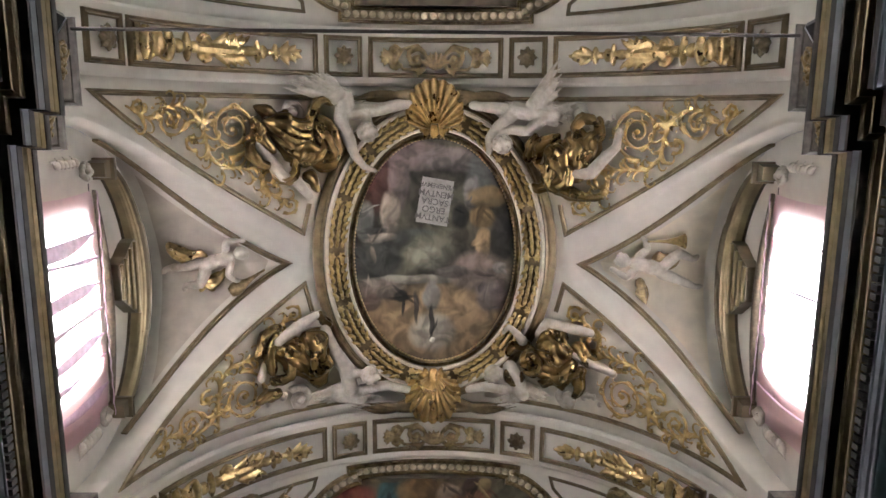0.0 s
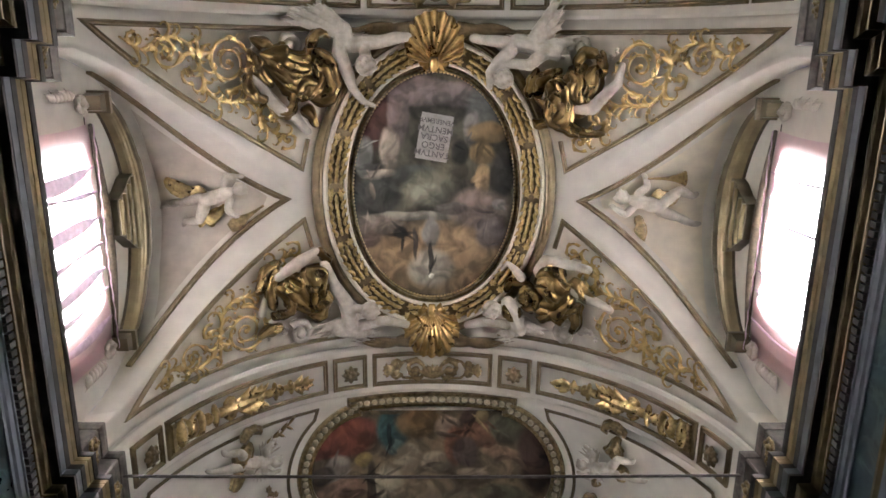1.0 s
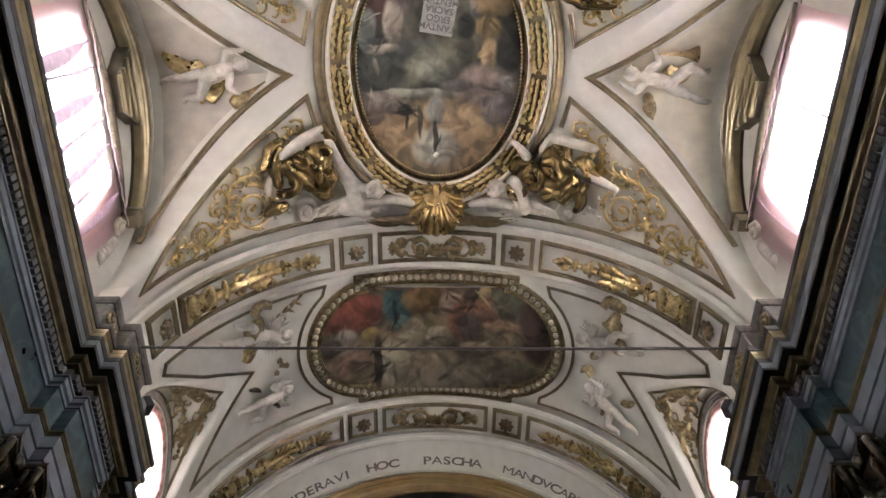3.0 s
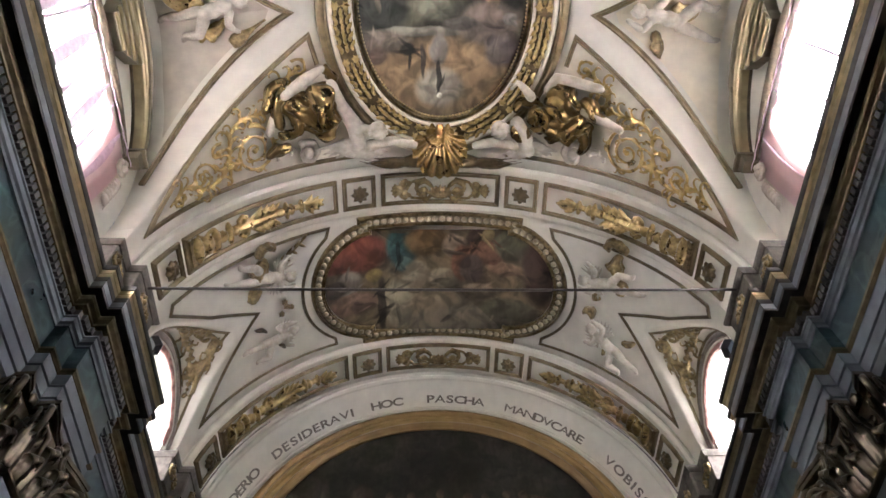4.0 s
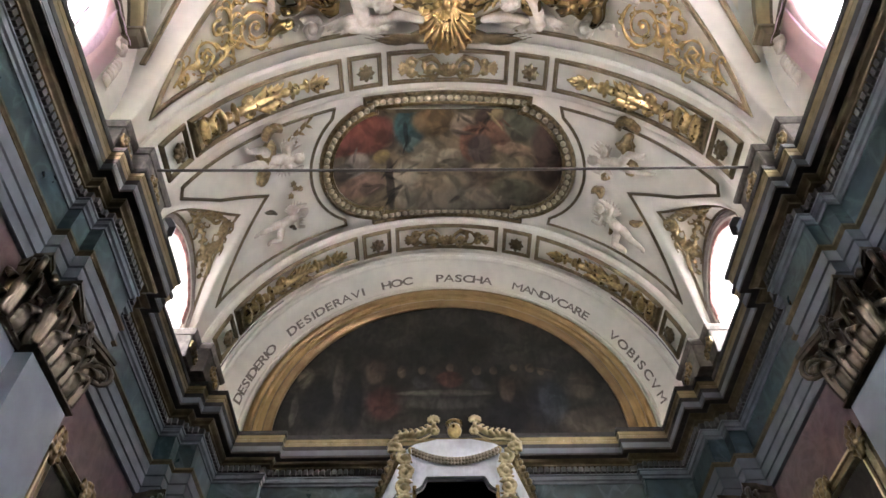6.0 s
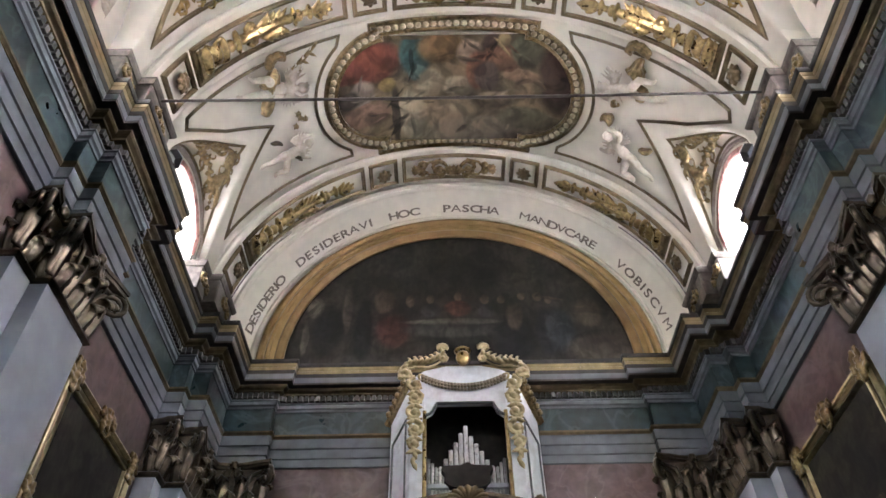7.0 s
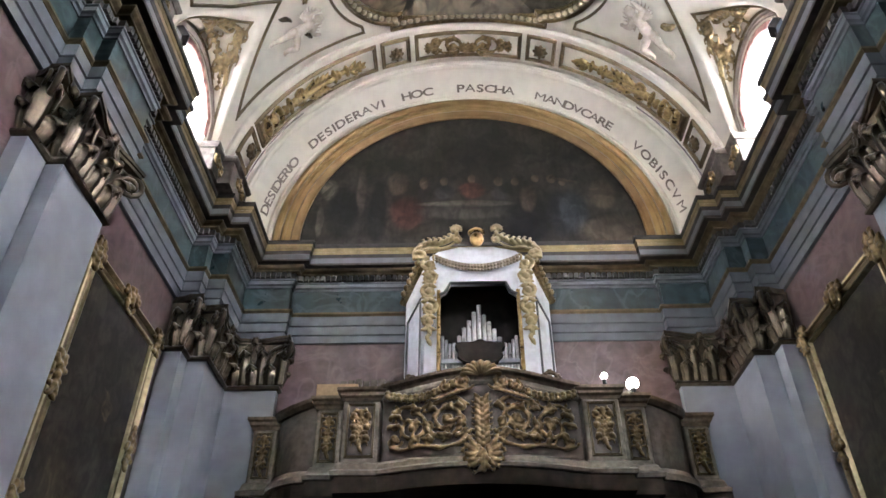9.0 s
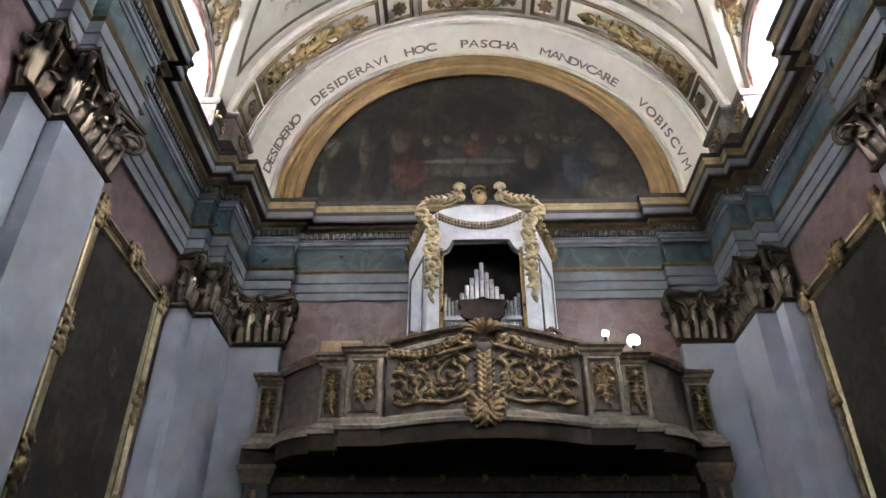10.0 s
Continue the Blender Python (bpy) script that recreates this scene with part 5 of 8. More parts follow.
# -- panels on the transverse arches
def rib_panels(key, with_ground=True):
    y0, y1 = RIBS[key]
    c = (y0 + y1) / 2
    h = 0.305
    host = thing("arch_ornament", "white and gilt moulded panels along a transverse arch", "ornament", "ornaments of the arches", at=(0, c, 14.8))
    L = 0.1

    def pl(u, y, hh=0.0):
        return uv(u, y, L + hh)

    def frame_panel(u0, u1, name):
        sh = Shape()
        uv_path(sh, [(u0, c - h), (u1, c - h), (u1, c + h), (u0, c + h)], prof(0.085, 0.06), True, 0.14, L)
        ob = under(sh, name, BRONZE, host)
        g = Shape()
        n = max(2, int(abs(u1 - u0) / 0.15))
        g.grid([[uv(u0 + (u1 - u0) * i / n, c + h * j, L + 0.006) for j in (-1, 1)] for i in range(n + 1)])
        under(g, "panel_ground", PLASTER, host)
        return ob
    frame_panel(-1.19, 1.19, "centre_panel")
    sh = Shape()
    for sg in (-1, 1):
        scroll(sh, pl, sg * 0.36, c + 0.02, 0.24, 1.6, math.pi / 2, sg, 0.05, True, 0.04)
        scroll(sh, pl, sg * 0.76, c + 0.1, 0.12, 1.3, 0, -sg, 0.035, True, 0.04)
        scroll(sh, pl, sg * 0.76, c - 0.1, 0.12, 1.3, 0, sg, 0.035, True, 0.04)
        sh.tube([pl(sg * a, c + b, 0.04) for a, b in ((0.3, -0.22), (0.6, -0.15), (0.72, 0.05), (0.6, 0.2), (0.3, 0.22))], 0.035, 6)
        for a in (-0.6, -0.3, 0, 0.3, 0.6):
            leaf_lump(sh, pl, sg * 0.82, c, (0 if sg > 0 else math.pi) + a, 0.27, 0.095, 0.04, a)
        sh.blob(pl(sg * 0.78, c, 0.04), 0.05, 8, 5)
    for i in range(7):
        leaf_lump(sh, pl, 0, c + 0.2, radians(-150 + 20 * i), 0.38, 0.1, 0.06, 0)
    melt(under(sh, "centre_relief", OLDGOLD, host, "gilt scroll relief", True), 0.018)
    for sg in (-1, 1):
        frame_panel(*sorted((sg * 1.39, sg * 2.0)), "square_panel")
        sh = Shape()
        rosette(sh, pl, sg * 1.695, c, 0.215)
        melt(under(sh, "rosette", OVOLO, host, smooth=True), 0.012)
        frame_panel(*sorted((sg * 2.2, sg * 5.6)), "long_panel")
        sh = Shape()

        def lump(u, w, d, hh=0.06):
            sh.blob(pl(sg * u, c, hh), (d * 0.58, w, 0.1), 10, 6, Matrix.Rotation(sg * u / RX, 3, "Y"))
        for u, w, d in ((5.35, 0.27, 0.2), (5.12, 0.2, 0.26), (4.9, 0.25, 0.14), (4.75, 0.12, 0.2), (4.58, 0.24, 0.1), (4.45, 0.1, 0.2), (3.42, 0.09, 0.3), (3.28, 0.2, 0.09), (3.18, 0.12, 0.14), (2.95, 0.16, 0.1)):
            lump(u, w, d)
        for q in (-1, 1):
            scroll(sh, pl, sg * 4.22, c + q * 0.1, 0.13, 1.3, 0 if sg > 0 else math.pi, q * sg, 0.04, False, 0.05)
            sh.tube([pl(sg * a, c + q * b, 0.04) for a, b in ((5.3, 0.24), (5.15, 0.14), (5.0, 0.2), (4.9, 0.22))], 0.035, 6)
            for j in range(4):
                leaf_lump(sh, pl, sg * (4.12 - 0.12 * j), c + q * 0.06, (math.pi if sg > 0 else 0) - q * sg * (0.45 - 0.05 * j), 0.46, 0.11, 0.06, -q * sg * 0.5)
            for j in range(3):
                leaf_lump(sh, pl, sg * (2.9 - 0.08 * j), c, (math.pi if sg > 0 else 0) - q * sg * (0.7 - 0.3 * j), 0.34, 0.11, 0.06, q * 0.4)
        sh.tube([pl(sg * a, c, 0.05) for a in (4.5, 4.2, 3.9, 3.6, 3.3, 3.0)], [0.07, 0.12, 0.11, 0.08, 0.07, 0.06], 8)
        melt(under(sh, "candelabrum", GOLD, host, "gilt candelabrum relief in a sunk panel", True), 0.016)
        sh = Shape()
        sh.grid([[uv(sg * u, c + 0.26 * j, L + hh) for j in (-1, 1)] for u, hh in ((5.53, 0.0), (5.53, 0.06), (5.42, 0.06), (5.42, 0.0))])
        under(sh, "foot_bar", OLDGOLD, host)
        frame_panel(*sorted((sg * 5.78, sg * 6.45)), "square_panel")
        sh = Shape()
        rosette(sh, pl, sg * 6.1, c, 0.215)
        melt(under(sh, "rosette", OVOLO, host, smooth=True), 0.012)
    return host


for key in ("rib_1", "rib_2"):
    rib_panels(key)
rib_panels("rib_3")

# -- long oval fresco of the end bay, its mirror image over the rear bay
FRESCO_B = fresco("long_fresco_paint", [
    (-1.75, -0.72, 0.63, 0.47, (0.34, 0.11, 0.085)), (-2.16, -0.58, 0.32, 0.25, (0.25, 0.09, 0.075)), (-0.79, -0.77, 0.34, 0.53, (0.05, 0.15, 0.18)), (-0.75, -0.31, 0.21, 0.18, (0.2, 0.31, 0.32)), (-0.3, -0.92, 0.45, 0.39, (0.3, 0.19, 0.1)), (0.3, -0.81, 0.26, 0.3, (0.5, 0.39, 0.33)), (0.1, 0.04, 0.33, 0.25, (0.45, 0.38, 0.3)), (0.48, -0.37, 0.21, 0.48, (0.28, 0.13, 0.09)), (0.77, -1.0, 0.22, 0.32, (0.07, 0.045, 0.04)), (1.01, -1.1, 0.14, 0.2, (0.45, 0.36, 0.21)), (0.97, -0.65, 0.44, 0.3, (0.27, 0.14, 0.1)), (1.51, -0.87, 0.34, 0.35, (0.17, 0.165, 0.125)), (1.43, -0.31, 0.37, 0.16, (0.42, 0.29, 0.22))] + [
    (0.72, -0.21, 0.27, 0.35, (0.12, 0.09, 0.09)), (2.15, -0.41, 0.37, 0.86, (0.07, 0.04, 0.038)), (-0.9, 0.65, 0.33, 0.59, (0.52, 0.46, 0.37)), (-0.48, -0.05, 0.3, 0.35, (0.42, 0.36, 0.28)), (-0.08, 0.66, 0.61, 0.37, (0.35, 0.28, 0.21)), (0.57, 1.1, 1.29, 0.35, (0.2, 0.17, 0.14)), (-1.91, -0.06, 0.25, 0.28, (0.42, 0.38, 0.36)), (-1.41, -0.16, 0.17, 0.18, (0.46, 0.36, 0.16)), (-1.82, 0.51, 0.46, 0.3, (0.35, 0.23, 0.19)), (-1.26, 0.6, 0.1, 0.7, (0.05, 0.04, 0.035)), (-2.2, 0.08, 0.23, 0.22, (0.07, 0.06, 0.055)), (-1.15, -1.25, 0.71, 0.12, (0.3, 0.24, 0.16)), (1.58, 0.73, 0.64, 0.3, (0.14, 0.13, 0.1))] + [
    (0.94, 0.3, 0.43, 0.15, (0.31, 0.25, 0.2)), (-0.88, -0.57, 0.05, 0.33, (0.03, 0.05, 0.06))], ((0.11, 0.088, 0.066), (0.26, 0.205, 0.145)), 1.5, seed=8, gain=0.42, fine=0.12, dark=0.62, flick=0.12, soft=0.2, folds=40)


EGGBED = material("dull_cream_gilt_bed", (0.2, 0.165, 0.1), 0.5, 0.1, grain=9, vary=0.2, stain=0.6, stain_size=2, bump=0.1)
EGG = material("dull_gilt_egg", (0.42, 0.355, 0.235), 0.5, 0.0, grain=9, vary=0.2, stain=0.6, stain_size=2, bump=0.1)


def long_oval(yc, o):
    """Outline of a panel with straight middle and round ends that step in at the corners."""
    out = []
    for sg, seq in ((1, range(-78, 79, 6)), (-1, range(102, 259, 6))):
        arcp = [(sg * 1.32 + (1.25 + o) * math.cos(radians(t)), yc + (1.2 + o) * math.sin(radians(t))) for t in seq]
        if sg > 0:
            out += [(1.47 + o, yc - 1.29 - o), (1.47 + o, arcp[0][1])] + arcp + [(1.47 + o, arcp[-1][1]), (1.47 + o, yc + 1.29 + o)]
        else:
            out += [(-1.47 - o, yc + 1.29 + o), (-1.47 - o, arcp[0][1])] + arcp + [(-1.47 - o, arcp[-1][1]), (-1.47 - o, yc - 1.29 - o)]
    return out


def end_bay_ornament(yc, key, flip):
    s = uv_fill(Shape(), long_oval(yc, -0.02), 0.02)
    ob = local(s.done("ceiling_fresco", FRESCO_B), (0, yc, 14.97))
    tagged(ob, "long ceiling fresco with red, blue and ochre passages", "painting")
    fr = thing("fresco_frame", "carved gilt frame with stepped corners round a long fresco", "frame", at=(0, yc, 14.9))
    sh = Shape()
    uv_path(sh, long_oval(yc, 0.02), prof(0.07, 0.09), True, 0.14)
    under(sh, "inner_moulding", OLDGOLD, fr)
    sh = Shape()
    uv_path(sh, long_oval(yc, 0.13), [(-0.09, 0), (-0.09, 0.045), (0.09, 0.045), (0.09, 0)], True, 0.14)
    under(sh, "egg_ground", EGGBED, fr)
    sh = Shape()
    uv_path(sh, long_oval(yc, 0.25), prof(0.06, 0.1), True, 0.14)
    under(sh, "outer_moulding", OLDGOLD, fr)
    sh = Shape()
    lo = long_oval(yc, 0.13)
    for a, b in resample(lo + lo[:1], 92)[:-1]:
        sh.blob(uv(a, b, 0.045), (0.068, 0.068, 0.05), 8, 5)
    tagged(under(sh, "egg_moulding", EGG, fr, "row of dull gilt carved eggs", True), kind="stuff")
    for sg in (-1, 1):
        sh = Shape()
        u3, u5 = sg * 2.36, sg * 6.0
        arcs = [(sg * (1.32 + 1.72 * math.cos(radians(t))), yc + 1.62 * math.sin(radians(t))) for t in range(52, -53, -6)]
        loop = [(u3, yc - 1.45), (sg * 6.05, yc - 1.42), (sg * 6.15, yc - 1.26), (sg * 5.2, yc - 0.62), (sg * 4.1, yc - 0.1), (sg * 5.2, yc + 0.78), (sg * 5.95, yc + 1.36), (u3, yc + 1.43)] + arcs
        uv_path(sh, loop, prof(0.06, 0.035), True, 0.14)
        tagged(sh.done("stucco_border", OVOLO), "dark bronze moulding round a stucco panel on the vault", "moulding", "stucco borders")
        # wreath panel over the window
        wr = thing("wreath_panel", "cream lunette panel with a gilt leafy wreath", "panel", "wreath panels", at=tuple(lunette(key, sg, 0, 0.6)))
        tri = [(0.0, 0.12), (-0.86, 0.75), (-0.6, 0.93), (0.0, 0.95), (0.6, 0.95), (0.93, 0.92)]
        sh = Shape()
        lun_path(sh, key, sg, tri, prof(0.05, 0.03), True)
        under(sh, "border", BRONZE, wr)
        sh = Shape()
        rr = resample([(-0.86, 0.75), (0, 0.12), (0.93, 0.92)], 20)
        r2 = resample([(-0.86, 0.75), (-0.6, 0.93), (0, 0.95), (0.6, 0.95), (0.93, 0.92)], 20)
        sh.grid([[lunette(key, sg, a + (c_ - a) * k / 5, b + (d - b) * k / 5, 0.006) for k in range(6)] for (a, b), (c_, d) in zip(rr, r2)])
        under(sh, "ground", CREAM, wr)
        sh = Shape()
        rnd = random.Random(5)
        pl = lambda a, b, h: lunette(key, sg, max(-1, min(1, a)), max(0, min(1, b)), h)
        for i in range(70):
            a = 2 * math.pi * i / 70
            q = 1 + 0.3 * (rnd.random() - 0.5)
            s0, r0 = -0.04 + 0.3 * q * math.cos(a), 0.56 + 0.23 * q * math.sin(a)
            p0 = pl(s0, r0, 0.05)
            sh.blob(p0, (0.035 + 0.04 * rnd.random(), 0.035 + 0.04 * rnd.random(), 0.04), 6, 4)
        for i in range(30):
            p0 = pl(0.32 + 0.3 * (rnd.random() - 0.5), 0.62 + 0.22 * rnd.random(), 0.04)
            sh.blob(p0, 0.03 + 0.03 * rnd.random(), 6, 4)
        for i in range(46):
            a, q = rnd.random() * 6.28, rnd.random() ** 0.5
            hook(sh, pl, 0.4 * (0.62 + 0.3 * q) * math.cos(a), 0.56 + 0.3 * (0.62 + 0.3 * q) * math.sin(a), rnd.random() * 6.28, 0.26, 0.024, rnd.choice((-3, 3)), 0.03)
        melt(under(sh, "wreath", OLDGOLD, wr, "gilt leafy wreath", True), 0.014)


END_C = 8.39
end_bay_ornament(END_C, "end", 1)
end_bay_ornament(-3.1, "rear", -1)

# stucco putti of the end bay
cherub("small stucco putto flying on the vault", uv(-3.4, 7.62, 0.16), uv(-4.02, 7.42, 0.12), vault_n(-3.8 / RX), -1)
drapery("gilt_drapery", uvh, [[(-3.85, 7.08, 0.1, 0.24), (-4.0, 7.3, 0.16, 0.3), (-4.08, 7.5, 0.14, 0.26), (-4.12, 7.62, 0.1, 0.16)], [(-4.08, 7.56, 0.12, 0.14), (-4.14, 7.7, 0.08, 0.24), (-4.18, 7.9, 0.06, 0.24), (-4.2, 8.0, 0.05, 0.12)]], "gilt sash across a flying putto", OLDGOLD)
sh = Shape()
for j in range(7):
    leaf_lump(sh, uv, -3.5 + 0.09 * j, 7.32 - 0.05 * j, -0.2 + (0.7 if j % 2 else -0.8), 0.2, 0.06, 0.05, 0.3)
sh.tube([uv(-3.55, 7.35, 0.06), uv(-3.2, 7.2, 0.07), uv(-2.9, 6.98, 0.06)], 0.02, 6)
tagged(sh.done("gilt_palm_branch", OLDGOLD, smooth=True), "gilt palm branch in relief on the vault", "ornament")
cherub("small stucco putto tumbling on the vault", uv(-3.45, 8.9, 0.16), uv(-3.98, 9.0, 0.12), vault_n(-3.8 / RX), 1, 0.1)
drapery("gilt_drapery", uvh, [[(-3.75, 9.15, 0.16, 0.12), (-3.62, 9.28, 0.14, 0.1)], [(-4.0, 8.72, 0.12, 0.1), (-4.25, 8.6, 0.08, 0.06)]], "scraps of gilt cloth on a tumbling putto", DARKLINE)
sh = Shape()
for a, b in ((-3.47, 8.36), (-3.6, 8.5), (-3.36, 8.42), (-3.5, 8.25)):
    rosette(sh, uv, a, b, 0.08, 5, 0.03)
tagged(sh.done("gilt_flowers", OLDGOLD, smooth=True), "bunch of gilt flowers in relief", "ornament")
cherub("small stucco putto flying with gilt cloth", uv(3.3, 7.74, 0.16), uv(3.9, 7.62, 0.12), vault_n(3.7 / RX), 1, 0.05)
drapery("gilt_drapery", uvh, [[(3.85, 6.98, 0.08, 0.2), (3.9, 7.22, 0.14, 0.3), (3.96, 7.45, 0.14, 0.24)], [(3.98, 7.5, 0.12, 0.16), (4.06, 7.66, 0.1, 0.26), (4.12, 7.85, 0.06, 0.14)], [(3.5, 7.95, 0.14, 0.2), (3.6, 8.15, 0.12, 0.16)]], "gilt sash across a flying putto", OLDGOLD)
cherub("small stucco putto climbing on the vault", uv(3.62, 8.78, 0.16), uv(4.12, 9.1, 0.12), vault_n(3.9 / RX), -1, 0.1)
drapery("gilt_drapery", uvh, [[(3.3, 8.45, 0.14, 0.2), (3.6, 8.5, 0.18, 0.22)], [(3.85, 9.0, 0.12, 0.08), (3.9, 9.4, 0.1, 0.07)], [(4.3, 8.85, 0.12, 0.12), (4.6, 8.75, 0.1, 0.14)]], "gilt cloth round a climbing putto", OLDGOLD)

# right ground is cream, raised further to carry the light on that side
LUNLIT = material("lit_cream_ground", (0.8, 0.735, 0.59), 0.7, grain=3, vary=0.08, stain=0.5, stain_size=1.2, dirt=(0.84, 0.8, 0.74), bump=0.06)
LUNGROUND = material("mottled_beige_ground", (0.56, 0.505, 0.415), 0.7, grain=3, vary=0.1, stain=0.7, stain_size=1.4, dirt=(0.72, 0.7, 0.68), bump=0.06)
# -- lunettes of the main bay: borders, painted ground, putti and trumpets
for sg in (-1, 1):
    key = "main"
    lp = thing("lunette_panel", "cream lunette panel framed by a bronze moulding", "panel", "lunette panels", at=tuple(lunette(key, sg, 0, 0.6)))
    base = [(-0.74, 0.93), (-0.5, 0.975), (-0.25, 0.985), (0, 0.985), (0.25, 0.985), (0.5, 0.96), (0.77, 0.8)]
    sh = Shape()
    lun_path(sh, key, sg, [(0.77, 0.8), (0.0, 0.06), (-0.74, 0.93)], prof(0.1, 0.05))
    under(sh, "border", BRONZE, lp)
    sh = Shape()
    A = resample([(-0.49, 0.85), (-0.05, 0.17), (0.02, 0.17), (0.55, 0.76)], 24)
    B2 = resample([(-0.49, 0.85), (-0.25, 0.9), (0.0, 0.9), (0.3, 0.87), (0.55, 0.76)], 24)
    sh.grid([[lunette(key, sg, a + (c_ - a) * k / 6, b + (d - b) * k / 6, 0.006) for k in range(7)] for (a, b), (c_, d) in zip(A, B2)])
    under(sh, "painted_ground", LUNGROUND if sg < 0 else LUNLIT, lp)


def lunp(sg):
    return lambda a, b, h: lunette("main", sg, max(-1, min(1, a)), max(0.0, min(1.0, b)), max(h, 0.005))


def P(lst, h, r):
    """Joints (s, r) with one height and radii that shrink from the first to the last."""
    return [(a, b, h, r[0] + (r[1] - r[0]) * i / max(1, len(lst) - 1)) for i, (a, b) in enumerate(lst)]


pl = lunp(-1)
cherub("stucco putto flying in the lunette", pl(-0.11, 0.29, 0.16), pl(-0.02, 0.6, 0.1), lunette_n("main", -1, 0, 0.5), 1, 0.05, -0.12, False)
drapery("gilt_drapery", pl, [P([(-0.06, 0.56), (-0.07, 0.68), (-0.09, 0.84)], 0.12, (0.06, 0.1)), P([(0.05, 0.44), (0.07, 0.5), (0.09, 0.56), (0.13, 0.6)], 0.12, (0.1, 0.08))], "twisted gilt cloth of a flying putto", GOLD, wave=0.012, thick=0.05)
pl = lunp(1)
cherub("stucco putto with a trumpet flying in the lunette", pl(-0.07, 0.29, 0.16), pl(0.0, 0.6, 0.1), lunette_n("main", 1, 0, 0.5), 1, 0.12, -0.1, False)
drapery("gilt_drapery", pl, [P([(-0.06, 0.5), (-0.06, 0.6), (-0.02, 0.7)], 0.14, (0.08, 0.1)), P([(0.06, 0.42), (0.12, 0.42), (0.18, 0.33)], 0.12, (0.07, 0.1))], "twisted gilt cloth of a putto with a trumpet", OLDGOLD, wave=0.012, thick=0.05)
sh = Shape()
a, b = pl(-0.2, 0.36, 0.2), pl(-0.17, 0.68, 0.16)
sh.tube([a.lerp(b, k / 8) for k in range(9)], [0.02, 0.022, 0.025, 0.03, 0.035, 0.05, 0.07, 0.1, 0.14], 12, False)
tagged(sh.done("gilt_trumpet", GOLD, smooth=True), "gilt trumpet held by a putto", "trumpet")
pl = lunp(-1)
sh = Shape()
a, b = pl(0.04, 0.18, 0.18), pl(0.16, 0.34, 0.12)
sh.tube([a.lerp(b, k / 8) for k in range(9)], [0.02, 0.022, 0.03, 0.04, 0.06, 0.09, 0.12, 0.13, 0.09], 12)
tagged(sh.done("gilt_torch", OLDGOLD, smooth=True), "gilt torch below a flying putto", "torch")

# ---- end wall: gilt arch, painted lunette, inscription ----
GILTPAINT = material("ochre_gilt_paint", (0.27, 0.178, 0.066), 0.42, 0.35, grain=3, vary=0.1, stain=0.4, stain_size=0.8, dirt=(0.65, 0.58, 0.5), bump=0.06)

BROWNGILT = material("brown_gilt_paint", (0.2, 0.125, 0.05), 0.4, 0.4, grain=3, vary=0.12, stain=0.4, stain_size=0.8, bump=0.06)


def end_arc(r, n=72, low=9.7):
    return [Vector((-r, Y_END, low))] + [Vector((r * math.sin(t), Y_END, ZS + r * math.cos(t))) for t in (-math.pi / 2 + math.pi * i / n for i in range(n + 1))] + [Vector((r, Y_END, low))]


ga = thing("gilt_arch", "ochre gilt moulded arch round the painted lunette", "arch", kind="structure", at=(0, Y_END, ZS))
for nm, r, pr, mat in (("outer_moulding", 3.98, [(0.085, 0), (0.085, 0.1), (0.03, 0.16), (-0.04, 0.17), (-0.08, 0.12), (-0.08, 0)], GILTPAINT),
                       ("broad_band", 3.795, [(0.11, 0), (0.11, 0.08), (0.07, 0.12), (0.02, 0.11), (0.0, 0.075), (-0.07, 0.07), (-0.115, 0.05), (-0.115, 0)], GILTPAINT),
                       ("inner_moulding", 3.61, [(0.08, 0), (0.08, 0.1), (0.04, 0.13), (-0.02, 0.1), (-0.06, 0.06), (-0.1, 0.05), (-0.1, 0)], BROWNGILT)):
    sh = Shape()
    pa_ = end_arc(r)
    sweep(sh, pa_, [(0, -1, 0)] * len(pa_), pr)
    under(sh, nm, mat, ga)
sh = Shape()
pa_ = end_arc(4.08)
sweep(sh, pa_, [(0, -1, 0)] * len(pa_), [(0.03, 0), (0.03, 0.05), (-0.01, 0.07), (-0.01, 0)])
under(sh, "white_fillet", PLASTER, ga)

